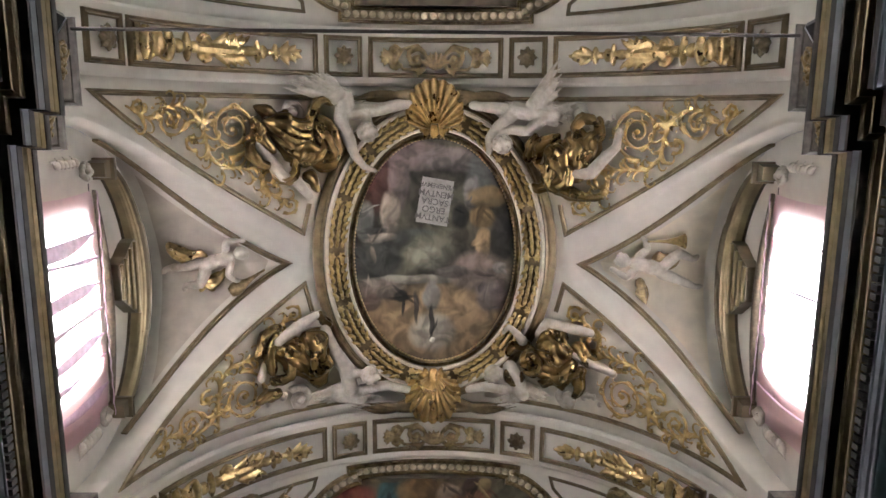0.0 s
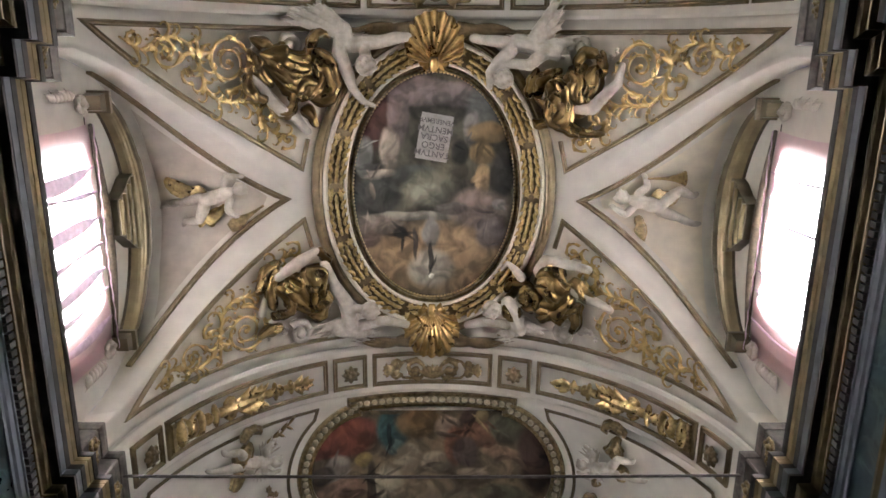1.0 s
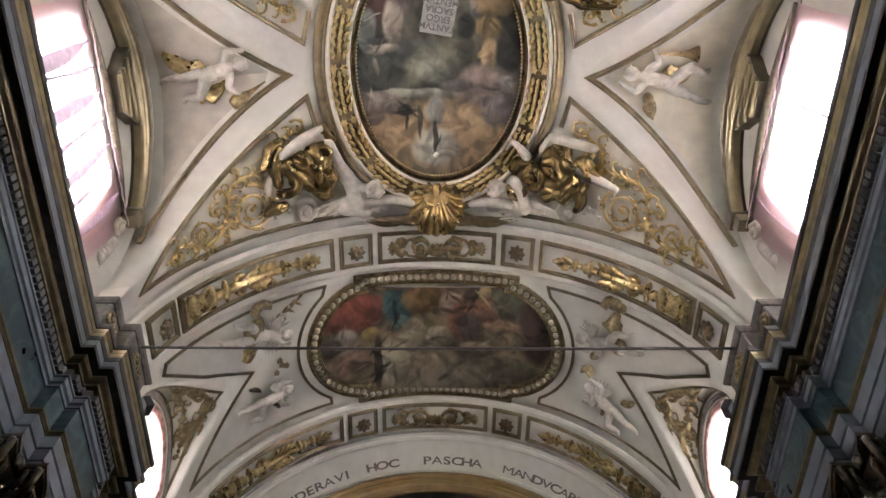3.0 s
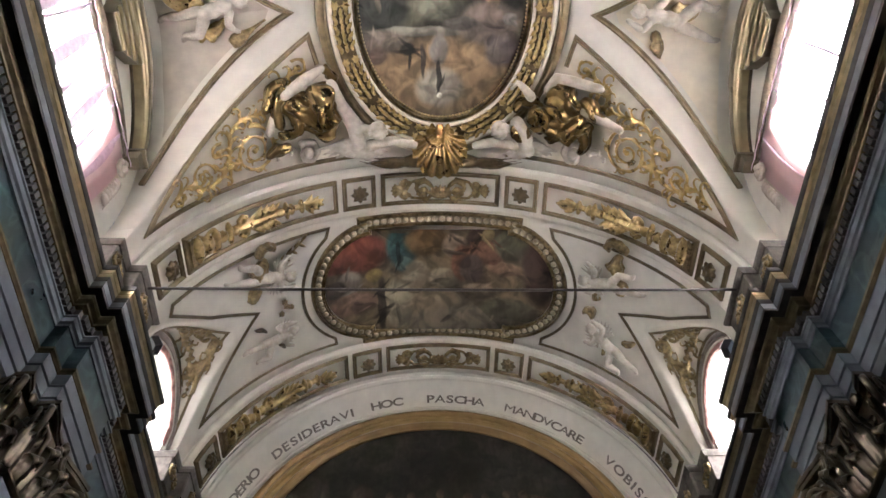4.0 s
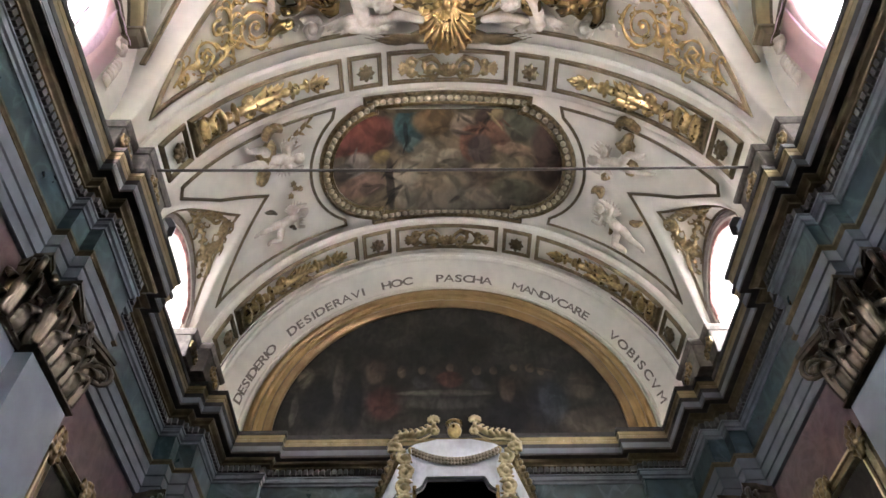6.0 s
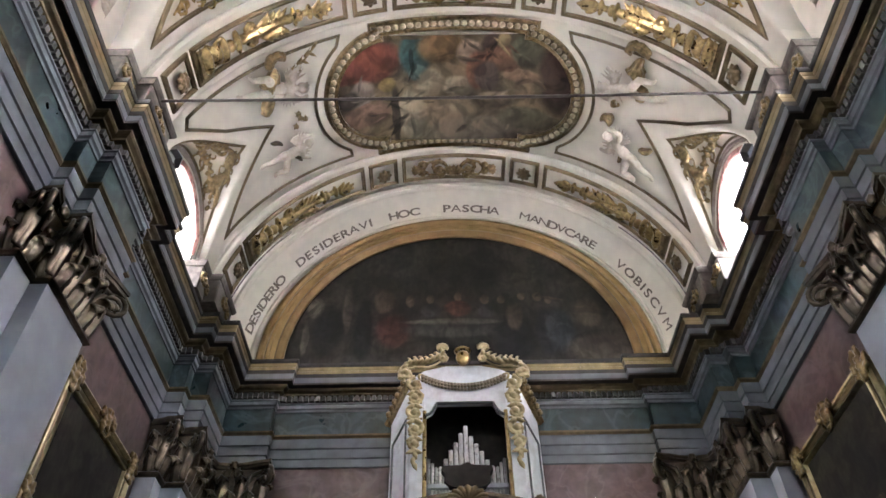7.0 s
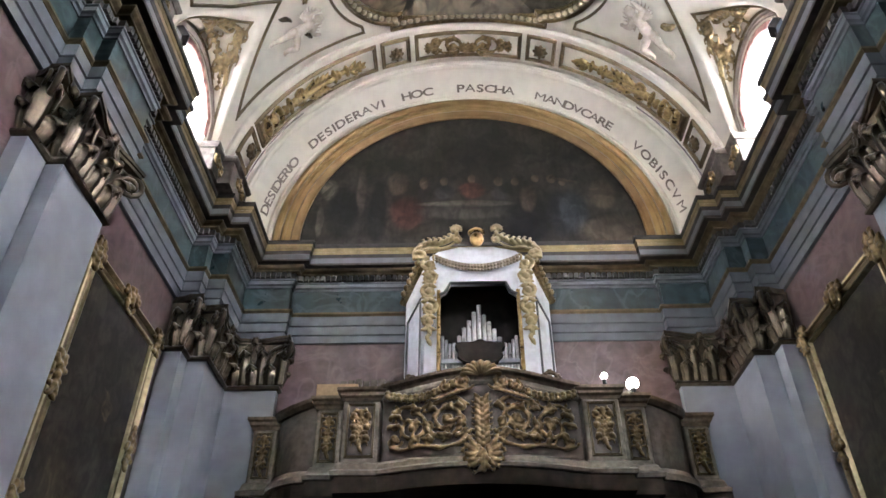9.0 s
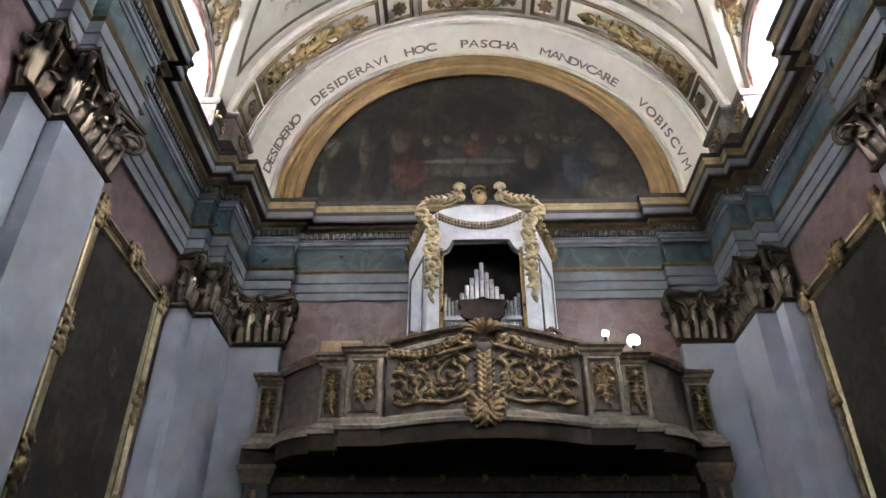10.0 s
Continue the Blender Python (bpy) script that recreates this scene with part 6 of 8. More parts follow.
SUPPER = fresco("dark_lunette_paint", [
    (0.0, 2.8, 0.6, 0.28, (0.06, 0.056, 0.046)), (-0.01, 2.28, 0.91, 0.69, (0.028, 0.027, 0.024)), (-1.48, 0.11, 1.72, 0.21, (0.085, 0.08, 0.08)), (-3.03, 1.58, 0.18, 0.27, (0.24, 0.225, 0.2)), (-3.15, 0.72, 0.08, 0.4, (0.16, 0.15, 0.14)), (-2.7, 0.94, 0.31, 0.66, (0.02, 0.02, 0.022)), (-2.33, 1.52, 0.1, 0.62, (0.12, 0.1, 0.09)), (-1.96, 0.93, 0.19, 0.79, (0.018, 0.018, 0.022)), (-1.34, 0.88, 0.35, 0.43, (0.12, 0.05, 0.046)), (-1.55, 1.72, 0.21, 0.33, (0.13, 0.1, 0.08)), (-1.0, 1.71, 0.10, 0.18, (0.15, 0.112, 0.086)), (-0.09, 1.11, 0.95, 0.09, (0.2, 0.19, 0.175)), (-0.1, 0.89, 0.96, 0.2, (0.095, 0.092, 0.09))] + [
    (-0.57, 1.75, 0.08, 0.12, (0.15, 0.112, 0.086)), (-0.55, 1.43, 0.2, 0.19, (0.06, 0.06, 0.07)), (0.02, 1.81, 0.09, 0.13, (0.15, 0.112, 0.086)), (0.01, 1.48, 0.27, 0.23, (0.15, 0.06, 0.05)), (0.59, 1.73, 0.10, 0.14, (0.15, 0.112, 0.086)), (0.61, 1.41, 0.18, 0.19, (0.05, 0.05, 0.06)), (0.95, 1.73, 0.08, 0.12, (0.15, 0.112, 0.086)), (1.38, 1.79, 0.08, 0.11, (0.15, 0.112, 0.086)), (1.72, 1.78, 0.10, 0.14, (0.15, 0.112, 0.086)), (1.96, 1.68, 0.08, 0.12, (0.15, 0.112, 0.086)), (1.18, 0.66, 0.45, 0.58, (0.016, 0.016, 0.02)), (1.2, 1.24, 0.17, 0.35, (0.11, 0.088, 0.068)), (1.83, 0.8, 0.23, 0.59, (0.03, 0.03, 0.04))] + [
    (2.11, 0.87, 0.3, 0.53, (0.065, 0.08, 0.105)), (2.76, 1.33, 0.27, 0.38, (0.11, 0.09, 0.072)), (2.93, 0.34, 0.7, 0.38, (0.14, 0.115, 0.1))], ((0.026, 0.025, 0.023), (0.05, 0.047, 0.042)), 1.3, rough=0.5, fine=0.08, dark=0.75, seed=5, gain=0.36, soft=0.25, folds=8)
sh = Shape()
arcp = [(3.53 * math.sin(t), ZS - 9.7 + 3.53 * math.cos(t)) for t in (-math.pi / 2 + math.pi * i / 60 for i in range(61))]
sh.grid([[Vector((x * k / 10, y * k / 10, 0)) for x, y in [(-3.53, 0)] + arcp + [(3.53, 0)]] for k in range(11)])
ob = sh.done("painted_lunette", SUPPER)
ob.data.transform(Matrix.Translation((0, -0.4, 0)))
ob.matrix_world = Matrix.Translation((0, Y_END - 0.015, 10.1)) @ Matrix.Rotation(radians(90), 4, "X")
tagged(ob, "dark half-round painting with small dim figures", "painting")

ins = thing("inscription", "dark grey Latin inscription painted along the splayed arch", "inscription", at=(0, 11.5, ZS + 4))
RN = math.pi / 180
for word, a0, a1 in (("DESIDERIO", -82.5, -61.0), ("DESIDERAVI", -55.0, -26.5), ("HOC", -21.0, -10.8), ("PASCHA", -3.8, 14.6), ("MANDVCARE", 21.0, 47.5), ("VOBISCVM", 55.5, 84.5)):
    wide = {"I": 0.45, "M": 1.3, "V": 1.05, "O": 1.1, "D": 1.05, "C": 1.05, "N": 1.1, "A": 1.05}
    ws = [wide.get(ch, 0.9) for ch in word]
    tot, run = sum(ws), 0.0
    for ch, w in zip(word, ws):
        a = (a0 + (a1 - a0) * (run + w / 2) / tot) * RN
        run += w
        vs, fs = WORDS[ch]
        K0 = 0.66

        def on_splay(px, py, a=a):
            q = splay(a + px / 4.25, K0 - py * 0.74 / 0.98)
            n = Vector((-math.sin(a), -0.75, -math.cos(a))).normalized()
            return q + n * 0.014
        me_v = [on_splay(v.x, v.y) for v in vs]
        inv = ins.matrix_world.inverted()
        link("letter", [inv @ p for p in me_v], fs, FADED, ins)

PALEGILT = material("pale_gilding", (0.44, 0.37, 0.22), 0.35, 0.75, grain=12, vary=0.15, stain=0.6, stain_size=5, dirt=(0.4, 0.34, 0.26), bump=0.1, bump_size=24)
SILVERGILT = material("silvered_carving", (0.28, 0.235, 0.175), 0.42, 0.6, grain=12, vary=0.2, stain=0.6, stain_size=5, bump=0.1)
LOFTGILT = material("brown_gold_relief", (0.24, 0.175, 0.09), 0.33, 0.8, grain=12, vary=0.2, stain=0.7, stain_size=5, dirt=(0.35, 0.28, 0.22), bump=0.12, bump_size=24)
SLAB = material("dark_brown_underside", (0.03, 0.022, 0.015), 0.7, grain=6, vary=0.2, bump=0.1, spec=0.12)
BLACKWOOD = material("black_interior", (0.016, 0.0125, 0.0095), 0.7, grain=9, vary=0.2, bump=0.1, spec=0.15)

# ---- organ ----
OY = 10.75
organ = thing("organ", "white painted pipe organ with gilt scrolls and tin pipes", "organ", at=(0.04, OY, 5.0))
oo = Matrix.Translation((0.04, OY, 0))


def opart(sh, name, mat, label="", smooth=False, parent=None):
    sh.v = [oo @ p for p in sh.v]
    return under(sh, name, mat, parent or organ, label, smooth)


def bevel_box(sh, lo, hi, b=0.012):
    """A box with chamfered vertical edges and a lip."""
    (x0, y0, z0), (x1, y1, z1) = lo, hi
    out = [(x0 + b, y0), (x1 - b, y0), (x1, y0 + b), (x1, y1 - b), (x1 - b, y1), (x0 + b, y1), (x0, y1 - b), (x0, y0 + b)]
    return sh.prism(out, lambda u, v, w: Vector((u, v, z0 + w)), z1 - z0)


for sg in (-1, 1):
    sh = Shape()
    bevel_box(sh, (min(sg * 0.68, sg * 0.94), 0, 5.2), (max(sg * 0.68, sg * 0.94), 0.1, 9.0))
    opart(sh, "front_stile", WHITEPAINT)
    sh = Shape()
    bevel_box(sh, (min(sg * 0.66, sg * 0.725), -0.03, 5.3), (max(sg * 0.66, sg * 0.725), 0.03, 8.35), 0.015)
    opart(sh, "gilt_strip", GOLD)
    # splayed side with a recessed panel
    sh = Shape()
    a, b = Vector((sg * 0.94, 0.02, 0)), Vector((sg * 1.3, 0.6, 0))
    t = (b - a).normalized()
    n = Vector((t.y, -t.x, 0)) * sg
    pl_ = lambda u, v, w: a + t * u - n * w + Vector((0, 0, v))
    L_ = (b - a).length
    sh.prism([(0, 5.2), (L_, 5.2), (L_, 8.55), (0, 9.0)], pl_, 0.05)
    opart(sh, "splayed_side", WHITEPAINT)
    sh = Shape()
    ring_ = [(0.12, 5.6), (L_ - 0.1, 5.6), (L_ - 0.1, 8.0), (0.12, 8.25)]
    sweep(sh, [pl_(u, v, -0.002) for u, v in ring_], [n] * 4, prof(0.04, 0.025), True)
    opart(sh, "side_moulding", GREY)
    sh = Shape()
    sweep(sh, [pl_(0, 8.98, 0), pl_(L_ + 0.08, 8.5, 0)], [n] * 2, [(-0.07, 0), (-0.07, 0.06), (0, 0.1), (0.07, 0.08), (0.07, 0)])
    for j in range(6):
        sh.blob(pl_(0.1 + 0.1 * j, 8.98 - 0.075 * j, -0.1), (0.06, 0.06, 0.07), 7, 5)
    opart(sh, "sloping_cornice", OLDGOLD)
sh = Shape()
sh.prism([(-0.94, 8.25), (-0.7, 8.25), (-0.66, 8.27), (-0.55, 8.34), (-0.5, 8.46), (-0.48, 8.5), (0.48, 8.5), (0.5, 8.46), (0.55, 8.34), (0.66, 8.27), (0.7, 8.25), (0.94, 8.25), (0.96, 9.0), (0.7, 9.2), (0.3, 9.3), (-0.3, 9.3), (-0.7, 9.2), (-0.96, 9.0)],
         lambda u, v, w: Vector((u, 0.1 - w, v)), 0.095)
opart(sh, "header", WHITEPAINT)
sh = Shape()
edge = [(-0.68, 8.26), (-0.6, 8.3), (-0.55, 8.36), (-0.5, 8.47), (-0.48, 8.5), (0.48, 8.5), (0.5, 8.47), (0.55, 8.36), (0.6, 8.3), (0.68, 8.26)]
sweep(sh, [Vector((u, 0.0, v)) for u, v in edge], [(0, -1, 0)] * len(edge), prof(0.045, 0.04))
opart(sh, "opening_moulding", GREY)
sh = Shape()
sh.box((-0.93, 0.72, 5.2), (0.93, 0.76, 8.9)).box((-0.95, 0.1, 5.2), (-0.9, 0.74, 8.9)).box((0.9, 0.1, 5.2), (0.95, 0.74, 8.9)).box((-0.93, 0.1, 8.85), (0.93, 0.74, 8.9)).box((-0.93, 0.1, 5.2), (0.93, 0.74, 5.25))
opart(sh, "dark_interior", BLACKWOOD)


def organ_pipe(x, y, z0, ht, r):
    sh = Shape()
    sh.lathe([(0.012, -0.16), (r * 0.9, -0.01), (r, 0.0), (r, ht), (r * 0.86, ht), (r * 0.84, ht - 0.08)], (x, y, z0), sides=12)
    sh.add([(x - r * 0.45, y - r * 0.97, z0 + 0.02), (x + r * 0.45, y - r * 0.97, z0 + 0.02), (x + r * 0.3, y - r * 1.02, z0 + 0.07), (x - r * 0.3, y - r * 1.02, z0 + 0.07)], [(0, 1, 2, 3)])
    opart(sh, "organ_pipe", PIPE, smooth=True)


for i, ht in enumerate((0.06, 0.2, 0.35, 0.48, 0.64, 0.77, 0.58, 0.45, 0.32, 0.17, 0.06)):
    organ_pipe(-0.43 + 0.086 * i, 0.28 - 0.1 * (1 - abs(i - 5) / 5), 7.38, ht, 0.037)
for sg in (-1, 1):
    for i in range(6):
        organ_pipe(sg * (0.63 - 0.062 * i), 0.26, 7.12, 0.46 - 0.075 * i, 0.026)
    for i in range(9):
        organ_pipe(sg * (0.63 - 0.055 * i), 0.2, 6.72, 0.28, 0.022)
    sh = Shape()
    bevel_box(sh, (min(sg * 0.28, sg * 0.66), 0.14, 7.02), (max(sg * 0.28, sg * 0.66), 0.34, 7.09), 0.02)
    opart(sh, "pipe_ledge", WHITEPAINT)
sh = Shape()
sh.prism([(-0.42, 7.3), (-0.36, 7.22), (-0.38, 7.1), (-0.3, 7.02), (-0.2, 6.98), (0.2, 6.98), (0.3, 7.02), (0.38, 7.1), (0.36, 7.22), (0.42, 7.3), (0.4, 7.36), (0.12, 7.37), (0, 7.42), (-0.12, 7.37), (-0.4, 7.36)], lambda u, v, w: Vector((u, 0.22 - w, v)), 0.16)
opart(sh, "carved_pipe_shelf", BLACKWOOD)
wall2 = lambda u, v, h: Vector((u, -h, v))
for sg in (-1, 1):
    sh = Shape()
    for j, (z, r) in enumerate(((8.88, 0.16), (8.6, 0.15), (8.3, 0.15), (7.98, 0.16), (7.7, 0.11))):
        scroll(sh, wall2, sg * 0.86, z, r, 1.4, math.pi / 2, sg * (1 if j % 2 else -1), 0.042, False, 0.04)
        sh.blob(wall2(sg * 0.86, z, 0.03), (r * 0.6, 0.05, r * 0.62), 10, 6)
        for w_ in (-1, 1):
            hook(sh, wall2, sg * 0.86 + w_ * r * 0.6, z + r * 0.5, math.pi / 2 + w_ * 0.5, 0.16, 0.026, -w_ * 2.4, 0.04)
            leaf_lump(sh, wall2, sg * 0.86, z - r * 0.9, -math.pi / 2 + w_ * 0.7, 0.2, 0.075, 0.04, w_ * 0.8)
    for j in range(4):
        leaf_lump(sh, wall2, sg * 0.86, 7.66 - 0.1 * j, -math.pi / 2 + 0.5 * (j % 2 - 0.5), 0.18, 0.08, 0.03, 0.2)
    melt(opart(sh, "side_scroll", PALEGILT, "gilt scroll and pendant chain", True), 0.011)
    sh = Shape()
    scroll(sh, wall2, sg * 1.0, 9.08, 0.12, 1.4, math.pi / 2, -sg, 0.04, False, 0.08)
    big = [(sg * 1.12, 8.98), (sg * 1.13, 9.14), (sg * 1.04, 9.27), (sg * 0.9, 9.31), (sg * 0.7, 9.3), (sg * 0.55, 9.35), (sg * 0.42, 9.44), (sg * 0.3, 9.5)]
    sh.tube([wall2(a_, b_, 0.08) for a_, b_ in resample(big, 24)], [0.05 - 0.02 * i / 24 for i in range(25)], 8)
    sh.tube([wall2(a_ * 0.94, b_ - 0.07, 0.06) for a_, b_ in resample(big, 24)], [0.03 - 0.012 * i / 24 for i in range(25)], 8)
    for i in range(9):
        a_, b_ = resample(big, 10)[i + 1]
        hook(sh, wall2, a_, b_, math.pi / 2 + sg * (1.2 - 0.1 * i), 0.17, 0.026, -sg * 2.6, 0.1)
        leaf_lump(sh, wall2, a_, b_, math.pi / 2 + sg * (1.6 - 0.1 * i), 0.15, 0.07, 0.1, -sg * 0.9)
    scroll(sh, wall2, sg * 0.36, 9.4, 0.09, 1.3, math.pi / 2, sg, 0.03, False, 0.08)
    sh.tube([wall2(sg * 0.36, 9.5, 0.08), wall2(sg * 0.37, 9.6, 0.1)], 0.03, 7)
    for i in range(9):
        leaf_lump(sh, wall2, sg * 0.37, 9.6, math.pi / 2 + (i - 4) * 0.36, 0.15, 0.055, 0.1, 0.45 * (i - 4))
    melt(opart(sh, "crest_scroll", PALEGILT, "large gilt crest scroll", True), 0.012)
sh = Shape()
sh.blob((0, -0.08, 9.42), (0.13, 0.08, 0.16), 14, 10)
sh.lathe([(0.13, -0.02), (0.16, 0.0), (0.13, 0.03)], (0, -0.08, 9.56))
for i in range(5):
    sh.blob((0.1 * math.cos(math.pi * i / 4), -0.08, 9.6 + 0.04 * math.sin(math.pi * i / 4)), 0.035, 8, 5)
opart(sh, "cartouche", GOLD, "gilt oval cartouche", True)
sh = Shape()
for i in range(26):
    k = i / 25
    z = 9.02 - 0.2 * (1 - (2 * k - 1) ** 2)
    for j in range(3):
        sh.blob((-0.72 + 1.44 * k, -0.03 - 0.02 * (j % 2), z + 0.045 * (j - 1)), (0.04, 0.035, 0.035), 7, 5)
tagged(opart(sh, "festoon", SILVERGILT, "silvered leafy festoon", True), kind="stuff")

# ---- balcony of the organ loft ----
loft = thing("organ_loft", "carved gilt wooden organ loft with a bowed parapet", "balcony", at=(0, 10.4, 5.0))
FLOOR_Z, RAIL_Z = 5.0, 6.2


def lpart(sh, name, mat, label="", smooth=False, parent=None):
    return under(sh, name, mat, parent or loft, label, smooth)


def bow(x):
    return 10.32 - 0.34 * math.cos(min(1, abs(x) / 1.5) * math.pi / 2)


bowpts = [Vector((-1.46 + 2.92 * i / 28, bow(-1.46 + 2.92 * i / 28), 0)) for i in range(29)]


def lift(pts, f):
    return [Vector((p.x, p.y, f(p.x))) for p in pts]


crest = lambda x: RAIL_Z - 0.03 + 0.13 * math.cos(x / 1.5 * math.pi / 2) ** 2
sh = Shape()
sh.grid([[Vector((p.x, p.y + dy, z)) for dy, z in ((0, FLOOR_Z), (0, crest(p.x)), (0.12, crest(p.x)), (0.12, FLOOR_Z))] for p in bowpts], closed_v=True)
DULLWOOD = material("grey_brown_painted_wood", (0.1, 0.08, 0.06), 0.55, grain=10, vary=0.2, stain=0.6, stain_size=2.5, bump=0.15)
lpart(sh, "bowed_panel", DULLWOOD)
RAILWOOD = material("dark_gilt_rail", (0.14, 0.1, 0.06), 0.45, 0.2, grain=14, vary=0.25, stain=0.6, stain_size=3, bump=0.2)
up = [(0, 0, 1)] * 29
sh = sweep(Shape(), lift(bowpts, crest), up, [(0.14, 0), (-0.05, 0), (-0.07, 0.04), (-0.13, 0.07), (-0.14, 0.12), (0.16, 0.13)])
lpart(sh, "top_rail", RAILWOOD)
sh = sweep(Shape(), lift(bowpts, lambda x: crest(x) - 0.13), up, [(0.05, 0), (-0.02, 0), (-0.05, 0.05), (-0.05, 0.125), (0.05, 0.125)])
lpart(sh, "rail_moulding", WOOD)
sh = sweep(Shape(), lift(bowpts, lambda x: FLOOR_Z - 0.1), up, [(0.12, 0), (-0.16, 0), (-0.17, 0.05), (-0.12, 0.09), (-0.1, 0.16), (-0.03, 0.22), (0.12, 0.22)])
lpart(sh, "base_moulding", WOOD)


def bowed(u, v, h):
    return Vector((u, bow(u) - h, v))


for sg in (-1, 1):
    sh = Shape()
    scroll(sh, bowed, sg * 0.52, 5.63, 0.3, 1.9, math.pi * (0.5 - sg * 0.5), -sg, 0.042, True, 0.04)
    scroll(sh, bowed, sg * 1.02, 5.56, 0.24, 1.7, math.pi / 2, sg, 0.036, True, 0.04)
    scroll(sh, bowed, sg * 1.28, 5.82, 0.1, 1.3, math.pi / 2, sg, 0.02, True, 0.04)
    scroll(sh, bowed, sg * 1.3, 5.36, 0.09, 1.2, 0, -sg, 0.02, True, 0.04)
    scroll(sh, bowed, sg * 0.78, 5.36, 0.1, 1.3, 2, sg, 0.02, True, 0.04)
    scroll(sh, bowed, sg * 0.8, 5.86, 0.09, 1.3, 4, -sg, 0.02, True, 0.04)
    arc = [(0.2, 5.36), (0.34, 5.26), (0.6, 5.22), (0.9, 5.28), (1.16, 5.24), (1.34, 5.3)]
    sh.tube([bowed(sg * a_, b_, 0.05) for a_, b_ in resample(arc, 20)], [0.02 + 0.02 * math.sin(i * 0.6) ** 2 for i in range(21)], 7)
    top = [(0.18, 5.84), (0.4, 5.98), (0.66, 5.9), (0.9, 5.84), (1.14, 5.9), (1.32, 5.84)]
    sh.tube([bowed(sg * a_, b_, 0.05) for a_, b_ in resample(top, 20)], [0.02 + 0.02 * math.sin(i * 0.5) ** 2 for i in range(21)], 7)
    rnd = random.Random(11)
    for i in range(15):
        u, v = 0.26 + 0.24 * (i % 5) + 0.06 * rnd.random(), 5.36 + 0.2 * (i // 5) + 0.06 * rnd.random()
        scroll(sh, bowed, sg * u, v, 0.075 + 0.03 * rnd.random(), 1.4, rnd.random() * 6.28, rnd.choice((-1, 1)), 0.022, False, 0.05)
        for w_ in (-1, 1):
            leaf_lump(sh, bowed, sg * u, v, rnd.random() * 6.28, 0.15, 0.07, 0.05, w_ * 1.4)
    melt(lpart(sh, "panel_scrollwork", LOFTGILT, "dense gilt scrollwork", True), 0.011)
    sh = Shape()
    for i in range(26):
        k = i / 25
        u = sg * (0.3 + 1.1 * k)
        z = crest(u) - 0.02 - 0.16 * math.sin(math.pi * k) * (1 if k < 1 else 0) - 0.04
        for j in range(2):
            sh.blob(bowed(u, z + 0.05 * (j - 0.5), 0.08 + 0.03 * (i % 2)), (0.045, 0.04, 0.045), 7, 5)
    tagged(lpart(sh, "rail_festoon", OLDGOLD, "gilt festoon below the rail", True), kind="stuff")
    # scrolled crest ends on the rail
    sh = Shape()
    scroll(sh, wall2, 0, 0, 0.14, 1.1, 0, sg, 0.04, True, 0.0)
    sh.v = [p + Vector((sg * 1.05, bow(1.05) + 0.02, crest(1.05) + 0.16)) for p in sh.v]
    lpart(sh, "rail_scroll", RAILWOOD, smooth=True)
sh = Shape()
for i in range(9):
    z = 5.22 + 0.085 * i
    sh.blob(bowed(0, z, 0.08), (0.045, 0.05, 0.045), 8, 6)
    for sg in (-1, 1):
        leaf_lump(sh, bowed, sg * 0.02, z, math.pi / 2 - sg * (0.9 - 0.1 * (i % 2)), 0.16, 0.07, 0.06, sg * 0.5)
        hook(sh, bowed, sg * 0.03, z, -math.pi / 2 + sg * 0.8, 0.15, 0.02, sg * 2.6, 0.05)
melt(lpart(sh, "centre_pendant", LOFTGILT, "gilt fruit and leaf pendant", True), 0.01)
sh = Shape()
rows = []
for k in range(9):
    q = k / 8
    row = []
    for i in range(73):
        f = i / 72
        a = radians(-8 + 196 * f)
        lobe = abs(math.sin(math.pi * 9 * f))
        rr = 0.3 * (0.15 + 0.85 * q) * (1 + 0.06 * (lobe - 0.5) * q)
        row.append(bowed(rr * math.cos(a), 6.24 + rr * 0.72 * math.sin(a), 0.16 + 0.1 * math.sin(q * 2.4) + 0.035 * (lobe - 0.5) * q))
    rows.append(row)
lpart(sh.grid(rows), "crest_shell", LOFTGILT, "gilt shell on the rail", True)
for sg in (-1, 1):
    sh = Shape()
    scroll(sh, bowed, sg * 0.3, 6.16, 0.12, 1.4, math.pi / 2, sg, 0.035, True, 0.14)
    scroll(sh, bowed, sg * 0.52, 6.1, 0.09, 1.3, math.pi / 2, -sg, 0.028, True, 0.14)
    for i in range(7):
        hook(sh, bowed, sg * (0.1 + 0.08 * i), 6.12 - 0.02 * i, -math.pi / 2 + sg * 0.6, 0.2, 0.024, sg * 2.2, 0.13)
    melt(lpart(sh, "crest_spray", LOFTGILT, "gilt leaf spray below the shell", True), 0.011)
    sh = Shape()
    for i in range(5):
        acanthus(sh, bowed, sg * 0.05, 5.1 - 0.03 * i, (0 if sg > 0 else math.pi) + sg * (0.75 - 0.42 * i), 0.34 - 0.035 * i, 0.11, 0.15, sg * 0.5, 3)
    melt(lpart(sh, "base_spray", LOFTGILT, "gilt leaf spray on the base", True), 0.011)
sh = Shape()
for i in range(7):
    acanthus(sh, bowed, 0, 5.12 - 0.035 * i, -math.pi / 2 + 0.5 * (i % 3 - 1), 0.2, 0.085, 0.17, 0.5 * (i % 3 - 1), 2)
melt(lpart(sh, "base_boss", LOFTGILT, "gilt leaf cluster on the base", True), 0.011)


